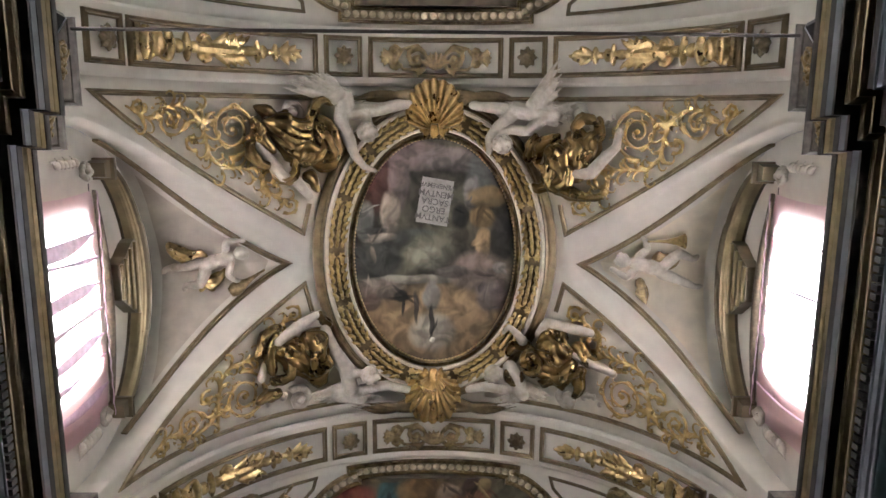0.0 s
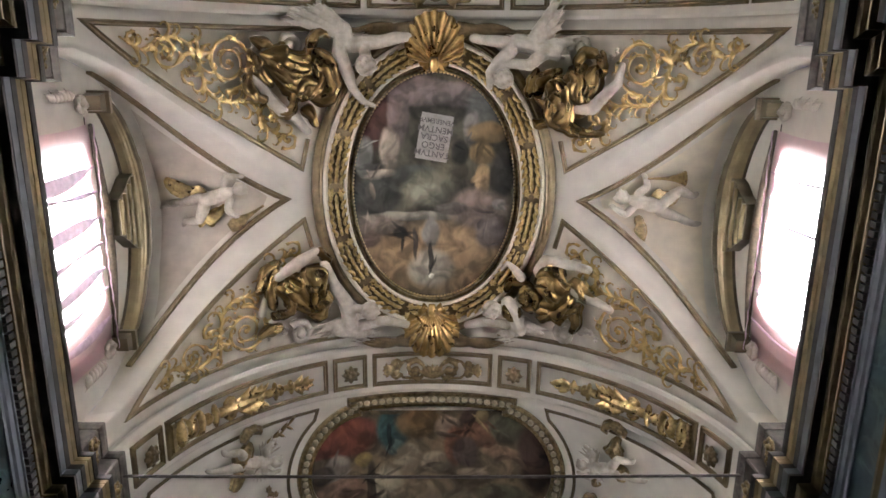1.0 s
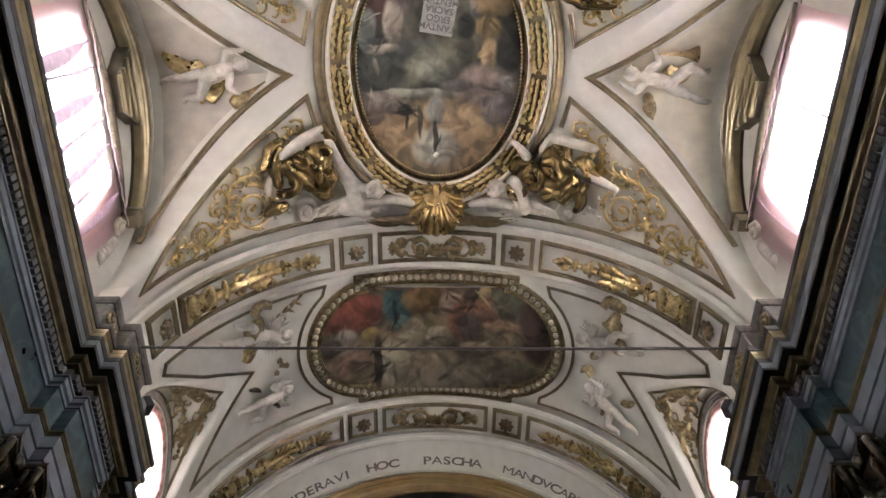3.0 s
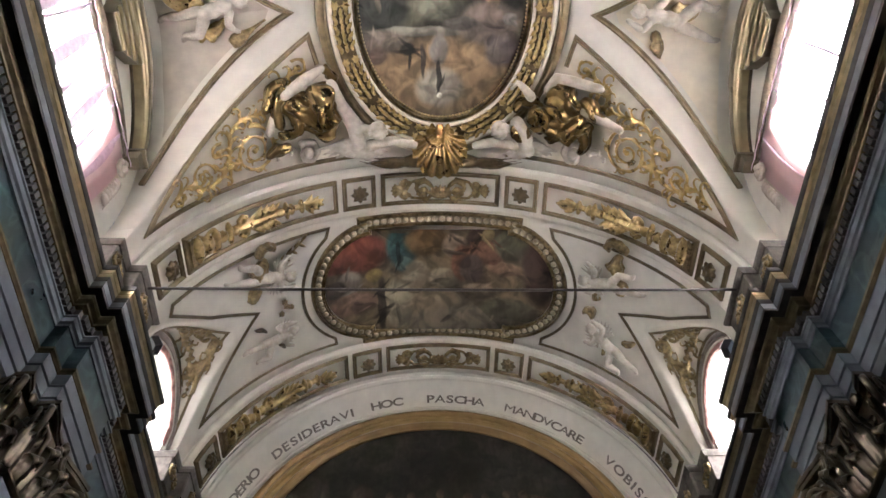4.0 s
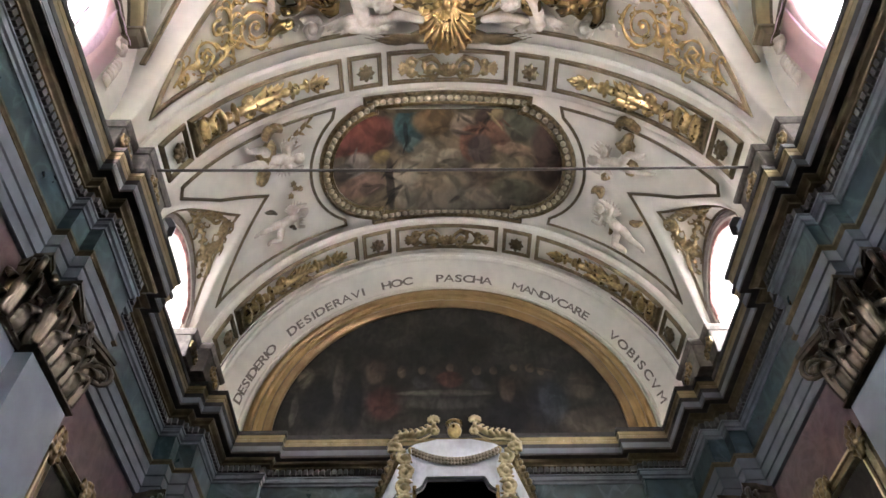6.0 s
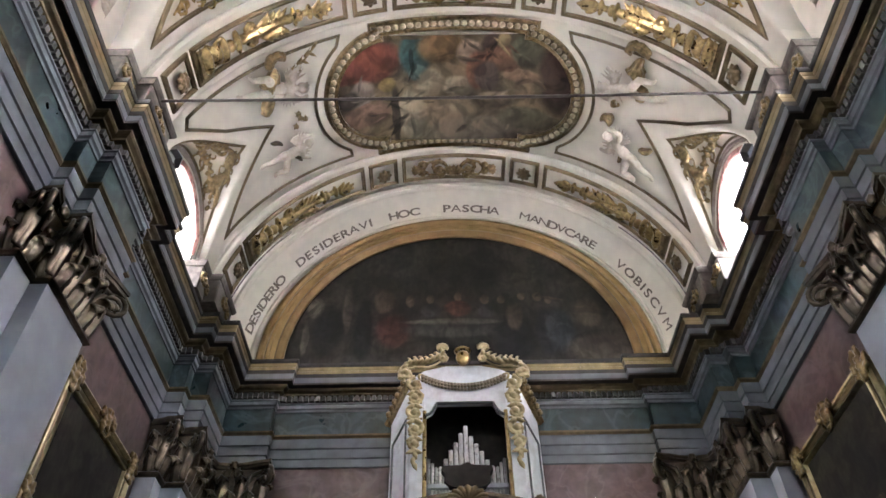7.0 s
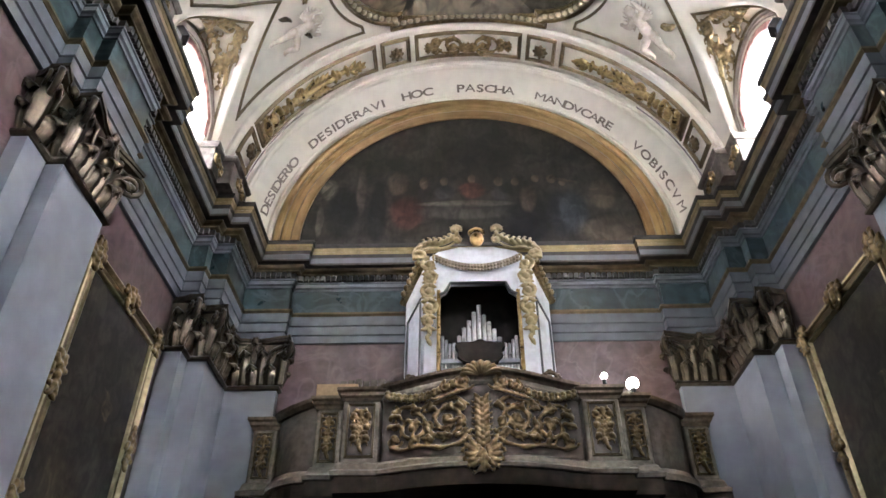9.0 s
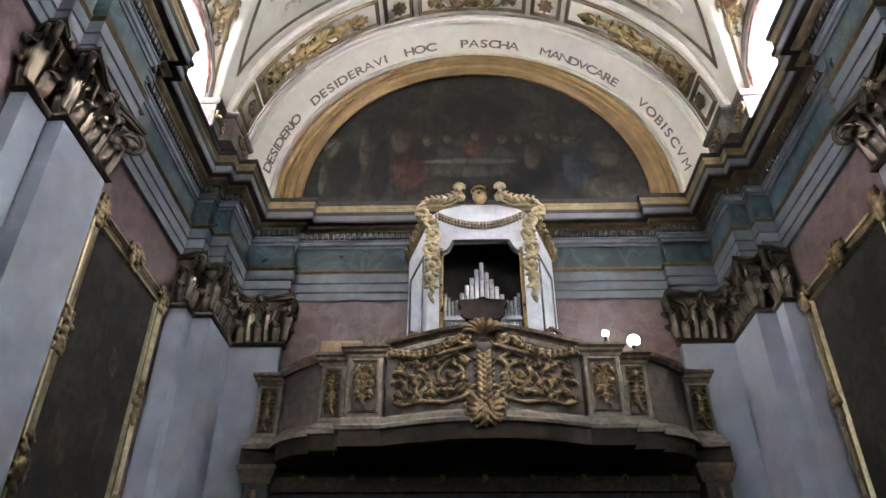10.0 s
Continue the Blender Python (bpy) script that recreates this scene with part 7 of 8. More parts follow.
def loft_pedestal(x, y, w, d, ztop, zbot, sg):
    """A panelled post of the parapet."""
    sh = Shape()
    bevel_box(sh, (x - w / 2, y, zbot), (x + w / 2, y + d, ztop), 0.02)
    post = lpart(sh, "parapet_post", WOOD)
    inv = Matrix.Identity(4)
    for nm, z, pr, mt in (("post_cap", ztop - 0.16, [(0.05, 0), (-0.015, 0), (-0.03, 0.05), (-0.06, 0.08), (-0.07, 0.12), (-0.1, 0.15), (-0.1, 0.2), (0.05, 0.2)], RAILWOOD),
                          ("post_base", zbot - 0.1, [(0.05, 0), (-0.1, 0), (-0.11, 0.06), (-0.06, 0.1), (-0.04, 0.18), (-0.01, 0.22), (0.05, 0.22)], WOOD)):
        s2 = Shape()
        path = [Vector((x - w / 2, y + d, z)), Vector((x - w / 2, y, z)), Vector((x + w / 2, y, z)), Vector((x + w / 2, y + d, z))]
        sweep(s2, path, [(0, 0, 1)] * 4, pr)
        q = lpart(s2, nm, mt)
        q.parent = post
    s2 = Shape()
    hw = w / 2 - 0.085
    rg = [(x - hw, zbot + 0.2), (x + hw, zbot + 0.2), (x + hw, ztop - 0.22), (x - hw, ztop - 0.22)]
    sweep(s2, [Vector((a, y, b)) for a, b in rg], [(0, -1, 0)] * 4, prof(0.035, 0.03), True)
    q = lpart(s2, "post_moulding", BRONZE)
    q.parent = post
    s2 = Shape()
    fl = lambda u, v, h: Vector((u, y - h, v))
    s2.grid([[Vector((x - hw, y - 0.004, zbot + 0.2)), Vector((x + hw, y - 0.004, zbot + 0.2))], [Vector((x - hw, y - 0.004, ztop - 0.22)), Vector((x + hw, y - 0.004, ztop - 0.22))]])
    q = lpart(s2, "post_field", DULLWOOD)
    q.parent = post
    s2 = Shape()
    zm = (zbot + ztop) / 2
    s2.tube([fl(x, zm - 0.3 + 0.06 * i, 0.03) for i in range(11)], [0.012 + 0.012 * abs(math.sin(i)) for i in range(11)], 7)
    for sgn in (-1, 1):
        for dz, rr, wy in ((0.2, 0.62, 1), (0.02, 0.55, -1), (-0.14, 0.5, 1)):
            scroll(s2, fl, x + sgn * hw * 0.48, zm + dz, hw * rr * 0.8, 1.3, math.pi / 2 * wy, sgn * wy, hw * 0.16, True, 0.025)
        for i in range(4):
            hook(s2, fl, x, zm - 0.26 + 0.16 * i, math.pi / 2 - sgn * 0.7, 0.17, 0.016, -sgn * 3.0, 0.03)
    for i in range(3):
        leaf_lump(s2, fl, x, zm - 0.16 - 0.06 * i, -math.pi / 2 + 0.4 * (i - 1), 0.13, 0.06, 0.03, 0.2 * (i - 1))
    s2.blob(fl(x, zm + 0.25, 0.04), (0.055, 0.05, 0.07), 8, 6)
    q = melt(lpart(s2, "post_relief", LOFTGILT, "gilt relief", True), 0.009)
    q.parent = post
    return post


for sg in (-1, 1):
    loft_pedestal(sg * 1.79, 10.28, 0.56, 0.3, RAIL_Z + 0.02, FLOOR_Z, sg)
    loft_pedestal(sg * 2.29, 10.45, 0.4, 0.3, RAIL_Z - 0.04, FLOOR_Z, sg)
    loft_pedestal(sg * 3.42, 11.12, 0.4, 0.3, RAIL_Z - 0.08, FLOOR_Z, sg)
    cur = [Vector((sg * (2.5 + 0.72 * math.sin(a)), 11.3 - 0.72 * math.cos(a), 0)) for a in (math.pi / 2 * i / 12 for i in range(13))]
    dip = lambda i: RAIL_Z - 0.06 - 0.1 * math.sin(math.pi * i / 12)
    sh = Shape()
    rows = []
    for i, p in enumerate(cur):
        rows.append([p + Vector((0, 0, FLOOR_Z)), p + Vector((0, 0, dip(i))), p + Vector((-sg * 0.06, 0.1, dip(i))), p + Vector((-sg * 0.06, 0.1, FLOOR_Z))])
    sh.grid(rows, closed_v=True)
    lpart(sh, "concave_panel", DULLWOOD)
    for nm, pr, zf, mt in (("concave_rail", [(-0.12, 0), (0.05, 0), (0.09, 0.07), (0.1, 0.13), (-0.12, 0.13)], lambda i: dip(i) - 0.02, RAILWOOD), ("concave_base", [(-0.12, 0), (0.12, 0), (0.1, 0.1), (0.03, 0.2), (-0.12, 0.2)], lambda i: FLOOR_Z - 0.1, WOOD)):
        pts = [p + Vector((0, 0, zf(i))) for i, p in enumerate(cur)]
        if sg > 0:
            pr2 = [(-a, b) for a, b in pr]
        else:
            pr2 = list(pr)
        lpart(sweep(Shape(), pts, [(0, 0, 1)] * 13, pr2), nm, mt)
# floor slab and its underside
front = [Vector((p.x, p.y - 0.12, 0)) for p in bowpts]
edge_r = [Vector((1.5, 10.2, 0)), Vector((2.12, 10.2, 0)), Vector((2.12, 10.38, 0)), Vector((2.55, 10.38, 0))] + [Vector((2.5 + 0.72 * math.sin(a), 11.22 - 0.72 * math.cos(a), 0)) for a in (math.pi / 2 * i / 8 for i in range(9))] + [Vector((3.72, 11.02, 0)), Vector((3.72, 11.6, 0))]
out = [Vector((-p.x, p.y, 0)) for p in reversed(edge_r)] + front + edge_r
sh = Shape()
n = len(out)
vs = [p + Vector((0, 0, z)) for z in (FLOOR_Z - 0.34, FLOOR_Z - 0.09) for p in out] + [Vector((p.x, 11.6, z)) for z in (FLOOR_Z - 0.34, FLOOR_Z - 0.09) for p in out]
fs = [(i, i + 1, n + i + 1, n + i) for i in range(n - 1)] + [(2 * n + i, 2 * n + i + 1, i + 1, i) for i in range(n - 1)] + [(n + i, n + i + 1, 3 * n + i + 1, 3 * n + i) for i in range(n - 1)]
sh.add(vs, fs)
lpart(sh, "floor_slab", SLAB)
# the dark vestibule under the loft
vest = thing("vestibule", "dark carved wooden vestibule under the organ loft", "vestibule", at=(0, 11.3, 0))
# dark sheet added to give the darkness of the space under the loft
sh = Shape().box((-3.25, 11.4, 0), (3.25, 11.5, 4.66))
under(sh, "dark_backing", DARKWOOD, vest)
for sg in (-1, 1):
    sh = Shape()
    bevel_box(sh, (sg * 3.45 - 0.2, 11.12, 0), (sg * 3.45 + 0.2, 11.5, 4.45), 0.03)
    post = under(sh, "vestibule_post", DARKWOOD, vest)
    sh = Shape()
    path = [Vector((sg * 3.45 - 0.2, 11.5, 4.4)), Vector((sg * 3.45 - 0.2, 11.12, 4.4)), Vector((sg * 3.45 + 0.2, 11.12, 4.4)), Vector((sg * 3.45 + 0.2, 11.5, 4.4))]
    sweep(sh, path, [(0, 0, 1)] * 4, [(0.05, 0), (-0.02, 0), (-0.06, 0.1), (-0.1, 0.2), (-0.1, 0.26), (0.05, 0.26)])
    under(sh, "post_capital", RAILWOOD, vest)
    sh = Shape()
    for i in range(5):
        leaf_lump(sh, lambda u, v, h: Vector((u, 11.12 - h, v)), sg * 3.45, 4.3 - 0.12 * i, -math.pi / 2, 0.18, 0.1, 0.02, 0.3 * (i % 2 - 0.5))
    under(sh, "post_relief", BRONZE, vest, smooth=True)
for i in range(7):
    u = -2.7 + 0.9 * i
    sh = Shape()
    sweep(sh, [Vector((u - 0.36, 11.4, 2.6)), Vector((u + 0.36, 11.4, 2.6)), Vector((u + 0.36, 11.4, 4.35)), Vector((u - 0.36, 11.4, 4.35))], [(0, -1, 0)] * 4, prof(0.05, 0.04), True)
    under(sh, "screen_panel", RAILWOOD, vest)
sh = Shape()
sweep(sh, [Vector((-3.3, 11.4, 4.42)), Vector((3.3, 11.4, 4.42))], [(0, -1, 0)] * 2, [(-0.1, 0), (-0.1, 0.08), (0, 0.12), (0.1, 0.16), (0.1, 0)])
rnd = random.Random(8)
under(sh, "screen_cornice", RAILWOOD, vest)
for i in range(9):
    sh = Shape()
    rosette(sh, lambda u, v, h: Vector((u, 11.28 - h, v)), -2.8 + 0.7 * i + 0.1 * rnd.random(), 4.5, 0.06, 6, 0.0)
    under(sh, "gilt_rosette", GOLD, vest, "small gilt rosette", True)

# lamps, box and boards on the loft
for x, z, r in ((1.93, 6.5, 0.05), (2.35, 6.37, 0.095)):
    lp = thing("loft_lamp", "bare lit bulb on a dark clamp on the loft rail", "lamp", "lamps on the organ loft", at=(x, 10.4, z))
    Shape().blob((0, 0, 0), r, 16, 10).done("bulb", BULB, lp, "glowing bulb", True)
    Shape().lathe([(0.0, -r - 0.12), (0.03, -r - 0.12), (0.035, -r - 0.03), (r * 0.6, -r * 0.75), (0.0, -r * 0.7)], (0, 0, 0), sides=12).done("socket", LAMPBLACK, lp, smooth=True)
sh = Shape()
bevel_box(sh, (1.55, 10.62, 6.18), (2.5, 10.8, 6.34), 0.01)
tagged(sh.done("lamp_bar", DARKWOOD), "dark bar carrying two lamps on the loft", "bar")
sh = Shape()
bevel_box(sh, (-2.62, 10.82, 5.9), (-1.95, 11.1, 6.62), 0.008)
tagged(sh.done("cardboard_box", BOX), "brown cardboard box standing on the loft", "box")
for i in range(7):
    sh = Shape()
    bevel_box(sh, (-2.35 + 0.13 * i, 11.45, 5.2), (-2.24 + 0.13 * i, 11.5, 6.98 + 0.02 * (i % 3)), 0.006)
    tagged(sh.done("leaning_board", DULLWOOD), "grey-brown wooden board leaning against the wall", "board", "boards on the loft")

# ---- side walls: large framed paintings ----
CANVAS = fresco("dark_canvas_paint", [
    (0.0, 0.6, 0.6, 0.9, (0.03, 0.027, 0.025)), (-0.3, -0.3, 0.35, 0.5, (0.055, 0.045, 0.038)), (0.35, 0.2, 0.3, 0.5, (0.04, 0.037, 0.036)), (0.2, -0.9, 0.5, 0.4, (0.03, 0.022, 0.02)), (0.3, 0.75, 0.12, 0.15, (0.08, 0.06, 0.05)),
], ((0.018, 0.016, 0.015), (0.034, 0.03, 0.027)), 0.9, rough=0.6, dark=0.6, gain=0.8, folds=14)
for sg, ya, yb in ((-1, 7.3, 9.74), (1, 7.36, 9.9)):
    zt, zb2, X = 6.86, 2.4, 4.96
    fr = thing("painting", "large dark painting in a carved gilt frame on the side wall", "painting", "side paintings", at=(sg * X, (ya + yb) / 2, (zt + zb2) / 2))
    sh = Shape()
    w, h = (yb - ya) / 2, (zt - zb2) / 2
    sh.add([(-w + 0.1, -h + 0.1, 0), (w - 0.1, -h + 0.1, 0), (w - 0.1, h - 0.1, 0), (-w + 0.1, h - 0.1, 0), (-w + 0.1, -h + 0.1, -0.03), (w - 0.1, -h + 0.1, -0.03), (w - 0.1, h - 0.1, -0.03), (-w + 0.1, h - 0.1, -0.03)],
           [(0, 1, 2, 3), (4, 7, 6, 5), (0, 4, 5, 1), (1, 5, 6, 2), (2, 6, 7, 3), (3, 7, 4, 0)])
    cv = sh.done("canvas", CANVAS, fr)
    cv.matrix_local = Matrix(((0, 0, -sg, 0), (-sg, 0, 0, 0), (0, 1, 0, 0), (0, 0, 0, 1))) @ Matrix.Translation((0, 0, 0.04))
    N = (-sg, 0, 0)

    def wp(u, v, k=0.0):
        return Vector((sg * X - sg * k, u, v))
    for nm, o, pr, mt in (("outer_moulding", 0.035, [(-0.03, 0), (-0.03, 0.07), (0, 0.12), (0.025, 0.11), (0.03, 0)], PALEGILT), ("hollow", 0.115, [(-0.055, 0), (-0.055, 0.07), (0.0, 0.045), (0.055, 0.06), (0.055, 0)], OVOLO), ("inner_moulding", 0.19, [(-0.022, 0), (-0.02, 0.09), (0.0, 0.1), (0.022, 0.05), (0.022, 0)], PALEGILT)):
        sh = Shape()
        ring4 = [wp(ya + o, zb2 + o), wp(ya + o, zt - o), wp(yb - o, zt - o), wp(yb - o, zb2 + o)]
        sweep(sh, ring4, [N] * 4, pr, True)
        under(sh, nm, mt, fr)
    rnd = random.Random(21)
    for (u, v), sx, sz in (((ya + 0.1, zt - 0.1), 0.2, 0.22), ((yb - 0.1, zt - 0.1), 0.18, 0.2), ((ya + 0.1, 5.1), 0.13, 0.3), ((yb - 0.1, 5.1), 0.12, 0.3), (((ya + yb) / 2, zt - 0.06), 0.3, 0.14), ((ya + 0.1, 3.6), 0.13, 0.3), ((yb - 0.1, 3.6), 0.12, 0.3)):
        sh = Shape()
        for i in range(22):
            a, q = rnd.random() * 6.28, rnd.random() ** 0.5
            leaf_lump(sh, lambda p, r, k: wp(p, r, k), u + sx * 0.6 * q * math.cos(a), v + sz * 0.8 * q * math.sin(a), a, 0.14, 0.07, 0.08, rnd.choice((-1, 1)))
        scroll(sh, lambda p, r, k: wp(p, r, k), u, v + sz * 0.4, sx * 0.6, 1.2, 0, 1, 0.028, False, 0.1)
        scroll(sh, lambda p, r, k: wp(p, r, k), u, v - sz * 0.4, sx * 0.6, 1.2, 0, -1, 0.028, False, 0.1)
        sh.blob(wp(u, v, 0.12), 0.06, 8, 6)
        melt(under(sh, "carved_boss", OLDGOLD, fr, "carved gilt leaf cluster", True), 0.018)

HOOD = material("smooth_brown_hood", (0.15, 0.12, 0.07), 0.45, 0.25, grain=4, vary=0.14, stain=0.4, stain_size=1.2, bump=0.06)
HOODGILT = material("olive_gilt_band", (0.3, 0.24, 0.13), 0.4, 0.5, grain=4, vary=0.14, stain=0.4, stain_size=1.2, bump=0.06)
# near-opaque cloth for the curtain heading and the put-in fold shade
FOLD = cloth("dim_lilac_cloth", (0.6, 0.45, 0.56), (0.9, 0.78, 0.88), 0.03)

# ---- windows: curtains, hoods, sash bars ----
ROSE = material("rose_painted_border", (0.55, 0.3, 0.26), 0.7, grain=9, vary=0.3, stain=0.6, stain_size=6, dirt=(1.5, 1.9, 2.0), bump=0.1)
HOODSTONE = material("grey_rose_hood_moulding", (0.3, 0.255, 0.225), 0.6, grain=8, vary=0.15, stain=0.5, stain_size=3, bump=0.1)
WK = 0
for key in ("main", "end", "rear"):
    yc, y0, y1, xa, xe, we, xw, wa, zb, ha = BAYS[key]
    oa, ob_, oz, rise = OPEN[key]
    for sg in (-1, 1):
        WK += 1
        win = thing("window_%d" % WK, "tall arched window with glazing bars behind a curtain", "window", kind="structure", at=(sg * (xw + 0.4), (oa + ob_) / 2, 11))
        ztop_ = oz + rise
        for i in range(4):
            u = oa + (ob_ - oa) * i / 3
            sh = Shape()
            bevel_box(sh, (sg * (xw + 0.42) - 0.02, u - 0.025, 9.3), (sg * (xw + 0.42) + 0.02, u + 0.025, ztop_), 0.006)
            under(sh, "glazing_bar", IRON, win)
        for i in range(5):
            z = 9.6 + (ztop_ - 9.7) * i / 4
            sh = Shape()
            sh.box((sg * (xw + 0.42) - 0.015, oa, z - 0.015), (sg * (xw + 0.42) + 0.015, ob_, z + 0.015))
            under(sh, "glazing_bar", IRON, win)
        if key != "main":
            sh = Shape()
            kk = [0.2 + 0.6 * i / 40 for i in range(41)]
            sweep(sh, [Vector((sg * (xw - 0.004), *opening(key, k).yz)) for k in kk], [(-sg, 0, 0)] * 41, [(-0.07, 0), (-0.06, 0.02), (0.05, 0.03), (0.07, 0)])
            under(sh, "painted_border", ROSE, win, "rose painted border with a pale edge")
            mid = Vector((0, (oa + ob_) / 2, oz - 0.4))
            for nm, o, pr, mt in (("hood_moulding", 0.17, [(-0.07, 0), (-0.06, 0.05), (-0.01, 0.07), (0.0, 0.04), (0.05, 0.06), (0.07, 0)], HOODSTONE), ("pale_fillet", 0.085, [(-0.018, 0), (-0.016, 0.035), (0.016, 0.035), (0.018, 0)], PLASTER)):
                line = []
                for k in [0.06 + 0.88 * i / 48 for i in range(49)]:
                    q = Vector((0, *opening(key, k).yz))
                    q += (q - mid).normalized() * o
                    line.append(Vector((sg * (xw - 0.004), q.y, q.z)))
                sh = Shape()
                sweep(sh, line, [(-sg, 0, 0)] * 49, pr)
                under(sh, nm, mt, win)
        # curtain
        if key == "main":
            c0, c1, ct, cx = 1.14, 4.52, 11.9, xw - 0.025
        else:
            c0, c1, ct, cx = oa + 0.03, ob_ - 0.03, oz - 0.06, xw + 0.3
        cur_ob = thing("curtain", "pale pink cloth curtain glowing with daylight in a window", "curtain", "window curtains", at=(sg * cx, (c0 + c1) / 2, ct))
        sh = Shape()
        rows = []
        nn = 90 if key == "main" else 40
        for i in range(nn + 1):
            k = i / nn
            y = c0 + (c1 - c0) * k
            top = ct + (rise * 0.9 * (1 - (2 * k - 1) ** 2) if key != "main" else 0.015 * math.sin(k * 9))
            row = []
            for j in range(15):
                q = j / 14
                z = top + (9.35 - top) * q
                f = 0.05 * abs(math.sin(k * 24 + 0.5 * math.sin(q * 2.2 + k * 5))) + 0.02 * math.sin(k * 17 + q * 5)
                bl = 0.1 * math.sin(q * 2.6) * math.sin(math.pi * k)
                row.append(Vector((sg * (cx - f * (0.4 + 0.6 * q) - bl), y + 0.02 * math.sin(q * 6 + k * 20), z)))
            rows.append(row)
        sh.grid(rows)
        under(sh, "cloth", PINK, cur_ob, smooth=True)
        if key == "main":
            rw = random.Random(3 + sg)
            # lilac strips laid over the glowing cloth as the shade of its folds
            for i, k0 in enumerate((0.17, 0.27, 0.38, 0.5, 0.62, 0.71, 0.84)):
                y = c0 + (c1 - c0) * k0
                slant, wide = rw.uniform(-0.16, 0.1), rw.uniform(0.035, 0.075) * (1.25 if sg < 0 else 0.35)
                rows = []
                for j in range(13):
                    q = j / 12
                    z = ct - 0.1 + (9.35 - ct) * q
                    yy = y + slant * q + 0.03 * math.sin(q * 5 + i)
                    wd = wide * (0.35 + 0.9 * abs(math.sin(q * 3 + i * 1.7))) * min(1.0, 0.1 + 5 * q)
                    rows.append([Vector((sg * (cx - 0.085 - 0.11 * math.sin(q * 2.6) - d), yy + e * wd, z)) for e, d in ((-1, 0), (-0.2, 0.03), (1, 0))])
                under(Shape().grid(rows), "fold_shade_strip", FOLD, cur_ob, smooth=True)
            rows = []
            for i in range(61):
                k = i / 60
                y, top = c0 + (c1 - c0) * k, ct + 0.015 * math.sin(k * 9)
                drop = 0.09 + 0.012 * math.sin(i * 1.9)
                rows.append([Vector((sg * (cx - 0.07 - 0.008 * math.sin(i * 1.3)), y, top + 0.04)), Vector((sg * (cx - 0.13 - 0.006 * math.sin(i * 1.3)), y, top - drop * 0.5)), Vector((sg * (cx - 0.14), y, top - drop))])
            under(Shape().grid(rows), "heading", FOLD, cur_ob, "gathered pink heading", True)
            sh = Shape()
            sh.tube([Vector((sg * (xw - 0.06), c0 + (c1 - c0) * k / 20, ct + 0.05 + 0.2 * (1 - (k / 10 - 1) ** 2))) for k in range(21)], [0.03 + 0.05 * math.sin(math.pi * k / 20) for k in range(21)], 8)
            under(sh, "rail", DARKLINE, cur_ob, "dark curved curtain rail", True)
        sh = Shape()
        sh.tube([Vector((sg * (cx + 0.03), c0 - 0.1, ct + 0.02)), Vector((sg * (cx + 0.03), (c0 + c1) / 2, ct + (0.02 if key == "main" else rise * 0.9))), Vector((sg * (cx + 0.03), c1 + 0.1, ct + 0.02))], 0.015, 8)
        under(sh, "rod", IRON, cur_ob)
        if key != "main":
            continue
        # moulded hood over the window
        hood = thing("window_hood", "brown and gilt moulded arch over a window", "moulding", "window hoods", at=(sg * xw, yc, 13.2))
        pl3 = lambda u, v, k: Vector((sg * (xw - k), u, v))

        def hood_z(y, o):
            a = max(0.0, 1 - ((y - 2.68) / 1.86) ** 2)
            return 11.98 + 1.0 * a ** 0.7 + o * (0.34 + 0.14 * a + (0.05 if abs(y - 2.72) < 0.95 else 0.0))
        HY = [0.84 + 3.68 * i / 48 for i in range(49)]
        for nm, o0, o1, hh, mt in (("hood_ground", 0.0, 1.0, 0.06, DARKLINE), ("inner_moulding", 0.01, 0.2, 0.2, HOODGILT), ("hollow_band", 0.23, 0.42, 0.15, HOOD), ("gilt_band", 0.45, 0.64, 0.17, HOODGILT), ("middle_fillet", 0.66, 0.74, 0.13, HOOD), ("outer_moulding", 0.77, 0.99, 0.19, HOOD)):
            rows = []
            for y in HY:
                rows.append([pl3(y, hood_z(y, o0 + (o1 - o0) * f), k) for f, k in ((0, 0), (0, hh * 0.8), (0.18, hh), (0.5, hh + 0.025), (0.82, hh), (1, hh * 0.75), (1, 0))])
            under(Shape().grid(rows), nm, mt, hood)
        sh = Shape()
        sh.prism([(2.3, 12.28), (2.22, 12.5), (2.05, 12.75), (1.98, 12.98), (3.25, 12.98), (3.18, 12.75), (3.0, 12.5), (2.86, 12.28)], pl3, 0.2)
        under(sh, "keystone", HOOD, hood)
        for zk, ya_, yb_ in ((12.34, 2.3, 2.86), (12.5, 2.24, 2.98), (12.68, 2.12, 3.1), (12.86, 2.04, 3.2)):
            sh = Shape()
            sh.tube([pl3(ya_ + (yb_ - ya_) * f / 6, zk + 0.02 * math.sin(math.pi * f / 6), 0.2) for f in range(7)], 0.045, 8)
            under(sh, "keystone_rib", HOODGILT, hood, smooth=True)
        for e, yy in ((-1, 0.84), (1, 4.5)):
            sh = Shape()
            sh.prism([(yy - 0.1, 11.9), (yy + 0.1, 11.9), (yy + 0.13, 12.08), (yy - 0.13, 12.08)], lambda u, v, w: pl3(u, v, w), 0.26)
            sh.prism([(yy - 0.16, 12.08), (yy + 0.16, 12.08), (yy + 0.16, 12.15), (yy - 0.16, 12.15)], lambda u, v, w: pl3(u, v, w), 0.32)
            under(sh, "end_block", HOOD, hood)
            sh = Shape()
            scroll(sh, pl3, yy + e * 0.02, 11.72, 0.15, 1.4, 1.5, e, 0.05, True, 0.06)
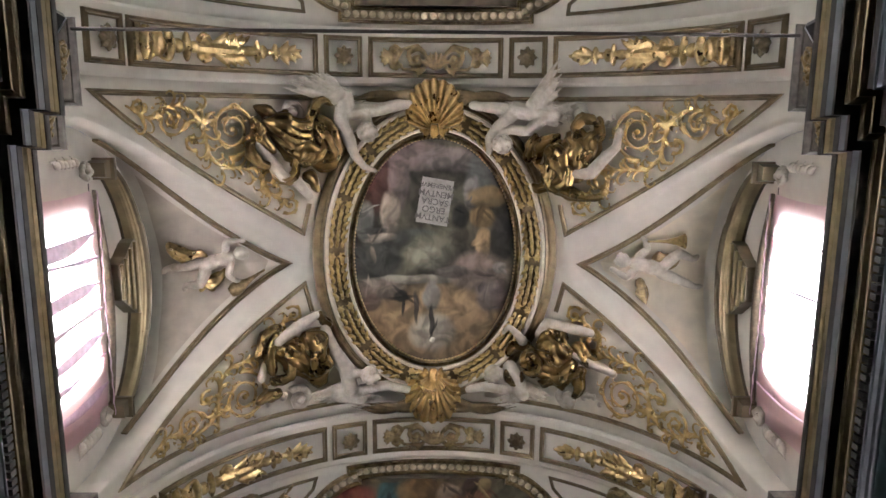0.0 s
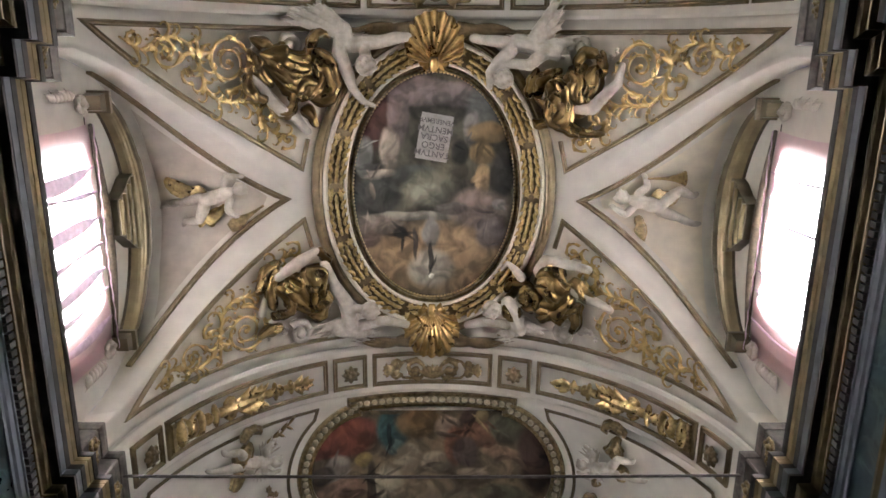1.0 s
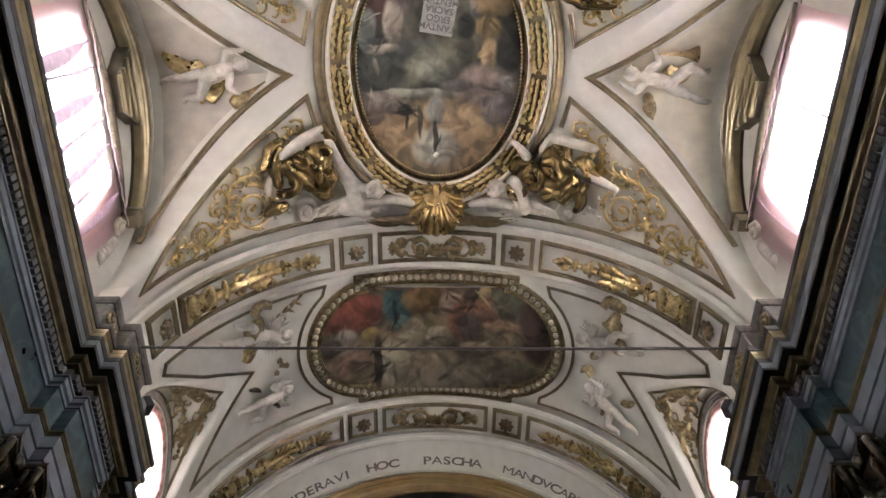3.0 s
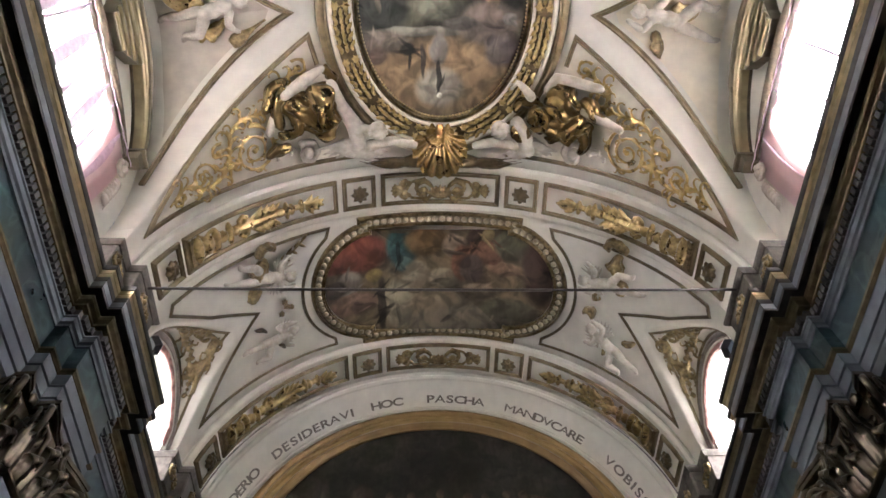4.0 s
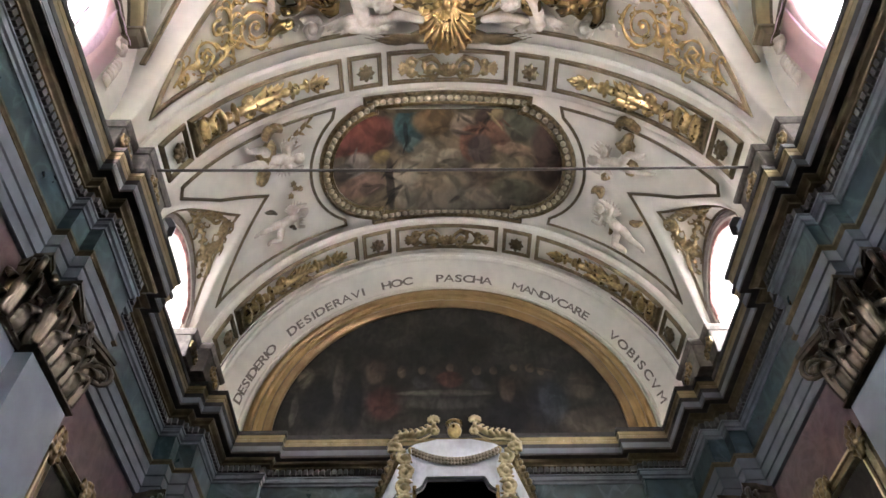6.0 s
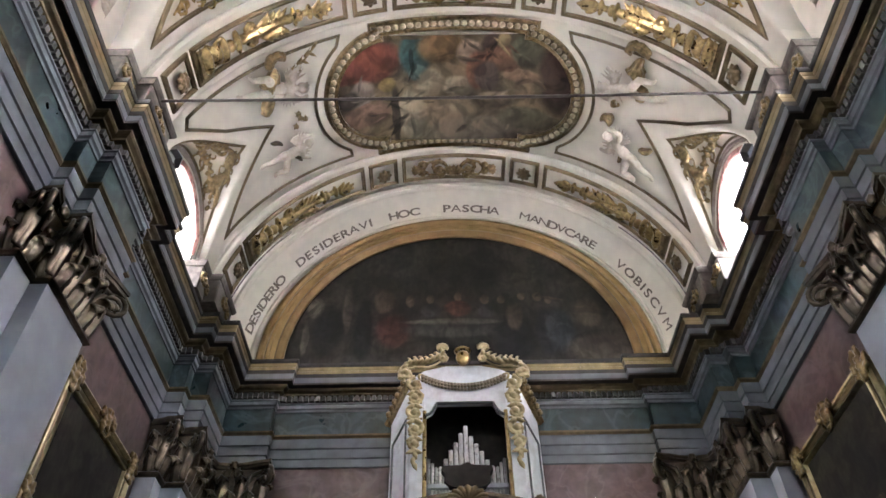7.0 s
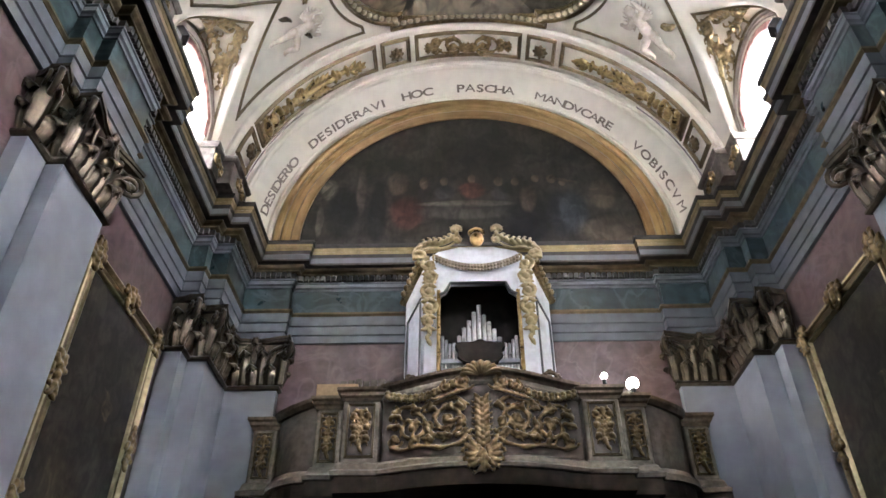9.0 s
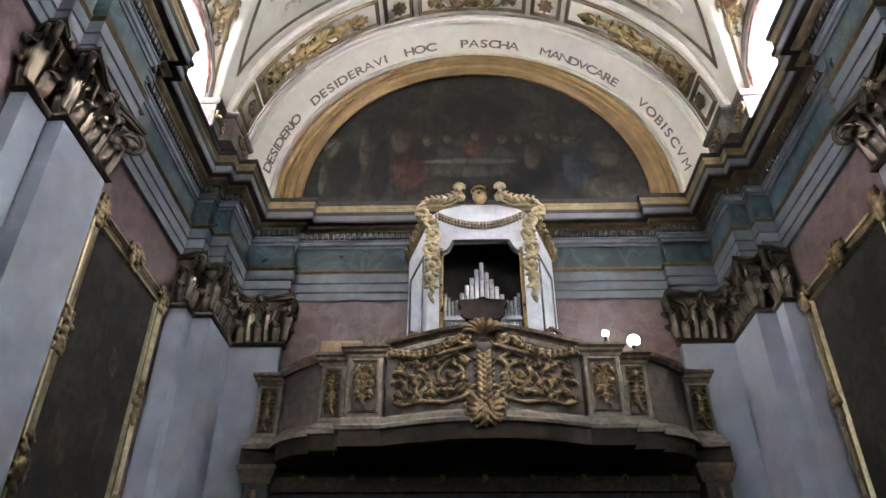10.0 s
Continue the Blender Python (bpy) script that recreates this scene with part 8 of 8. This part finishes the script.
            for i in range(6):
                leaf_lump(sh, pl3, yy + e * 0.08, 11.5 - 0.1 * i, -1.5 + e * 0.6, 0.25, 0.1, 0.05, 0.4 * (i % 2 - 0.5))
            under(sh, "stucco_scroll", STUCCO, hood, "white stucco scroll", True)

# ---- plinths on the cornice at the feet of the arches ----
PLINTH = material("grey_brown_plinth", (0.115, 0.1, 0.082), 0.55, 0.1, grain=12, vary=0.25, stain=0.7, stain_size=3, bump=0.2)
for ya, yb, xin in ((5.02, 5.46, 4.52), (5.46, 6.36, 4.3), (9.05, 9.42, 4.45), (9.42, 10.35, 4.24), (-0.1, 0.42, 4.52), (-1.0, -0.1, 4.3)):
    for sg in (-1, 1):
        pn = thing("arch_plinth", "grey-brown carved plinth on the cornice under an arch", "plinth", "plinths on the cornice", at=(sg * xin, (ya + yb) / 2, 9.76))
        x0, x1 = sorted((sg * xin, sg * 4.95))
        sh = Shape()
        bevel_box(sh, (x0, ya, 9.76), (x1, yb, 10.26), 0.02)
        under(sh, "block", PLINTH, pn)
        sh = Shape()
        pts = [Vector((sg * 4.95, ya, 10.26)), Vector((sg * xin, ya, 10.26)), Vector((sg * xin, yb, 10.26)), Vector((sg * 4.95, yb, 10.26))]
        pr = [(0.06, 0), (-0.02, 0), (-0.05, 0.05), (-0.06, 0.1), (0.06, 0.1)]
        sweep(sh, pts, [(0, 0, 1)] * 4, pr if sg < 0 else [(-a, b) for a, b in pr])
        under(sh, "cap", PLINTH, pn)
        sh = Shape()
        pl4 = lambda u, v, k: Vector((sg * (xin - k), u, v))
        ym = (ya + yb) / 2
        scroll(sh, pl4, ym - 0.1, 10.02, 0.14, 1.3, 0, 1, 0.035, True, 0.02)
        scroll(sh, pl4, ym + 0.12, 9.96, 0.11, 1.3, 3, -1, 0.03, True, 0.02)
        under(sh, "carving", OLDGOLD, pn, "dull gilt carving", True)

# ---- tie rods and floodlights ----
for y, z in ((5.75, 10.3), (-0.92, 10.3)):
    sh = Shape()
    sh.tube([Vector((-4.5 + 9.0 * i / 20, y, z - 0.03 * math.sin(math.pi * i / 20))) for i in range(21)], 0.022, 8)
    tagged(sh.done("tie_rod", IRON, smooth=True), "thin dark iron tie rod across the nave", "rod", "tie rods")
for x, y, z, tgt in ((-4.2, 6.55, 10.0, (0, 9, 14)), (4.2, 6.6, 10.0, (0, 9, 14)), (-4.3, -0.96, 10.05, (0, 2, 14)), (4.3, -0.94, 10.05, (0, 2, 14))):
    fl_ = thing("floodlight", "small black floodlight standing on the cornice", "floodlight", "floodlights on the cornice", at=(x, y, z))
    m = Matrix.Translation(-Vector((x, y, z))) @ look((x, y, z), tgt)
    sh = Shape().box((-0.11, -0.09, -0.03), (0.11, 0.09, 0.09), m)
    sh.done("housing", LAMPBLACK, fl_)
    sh = Shape().box((-0.1, -0.08, -0.045), (0.1, 0.08, -0.032), m)
    sh.done("front_glass", WHITEPAINT, fl_)
    sh = Shape().tube([Vector((0, 0, -0.24)), Vector((0, 0, 0))], 0.015, 8)
    sh.done("stalk", IRON, fl_)

for sg, pw in ((-1, WIN_L), (1, WIN_R)):
    window_light("window_light_main", (sg * 5.5, 2.74, 10.85), (sg * 2.0, 2.74, 10.7), 2.0, 2.1, pw)
    window_light("window_light_end", (sg * 5.4, 8.41, 10.45), (sg * 2.0, 8.41, 10.3), 1.25, 1.9, WIN_S * (1.25 + 0.35 * sg))
    window_light("window_light_rear", (sg * 5.4, -3.06, 10.45), (sg * 2.0, -3.06, 10.3), 1.25, 1.9, WIN_S * 3.4)
# added fill lamp behind the camera, set in the made-up rear window
window_light("window_light_apse", (0, Y_REAR - 0.25, 8.4), (0, 5, 6.0), 4.7, 5.8, FILL_REAR)
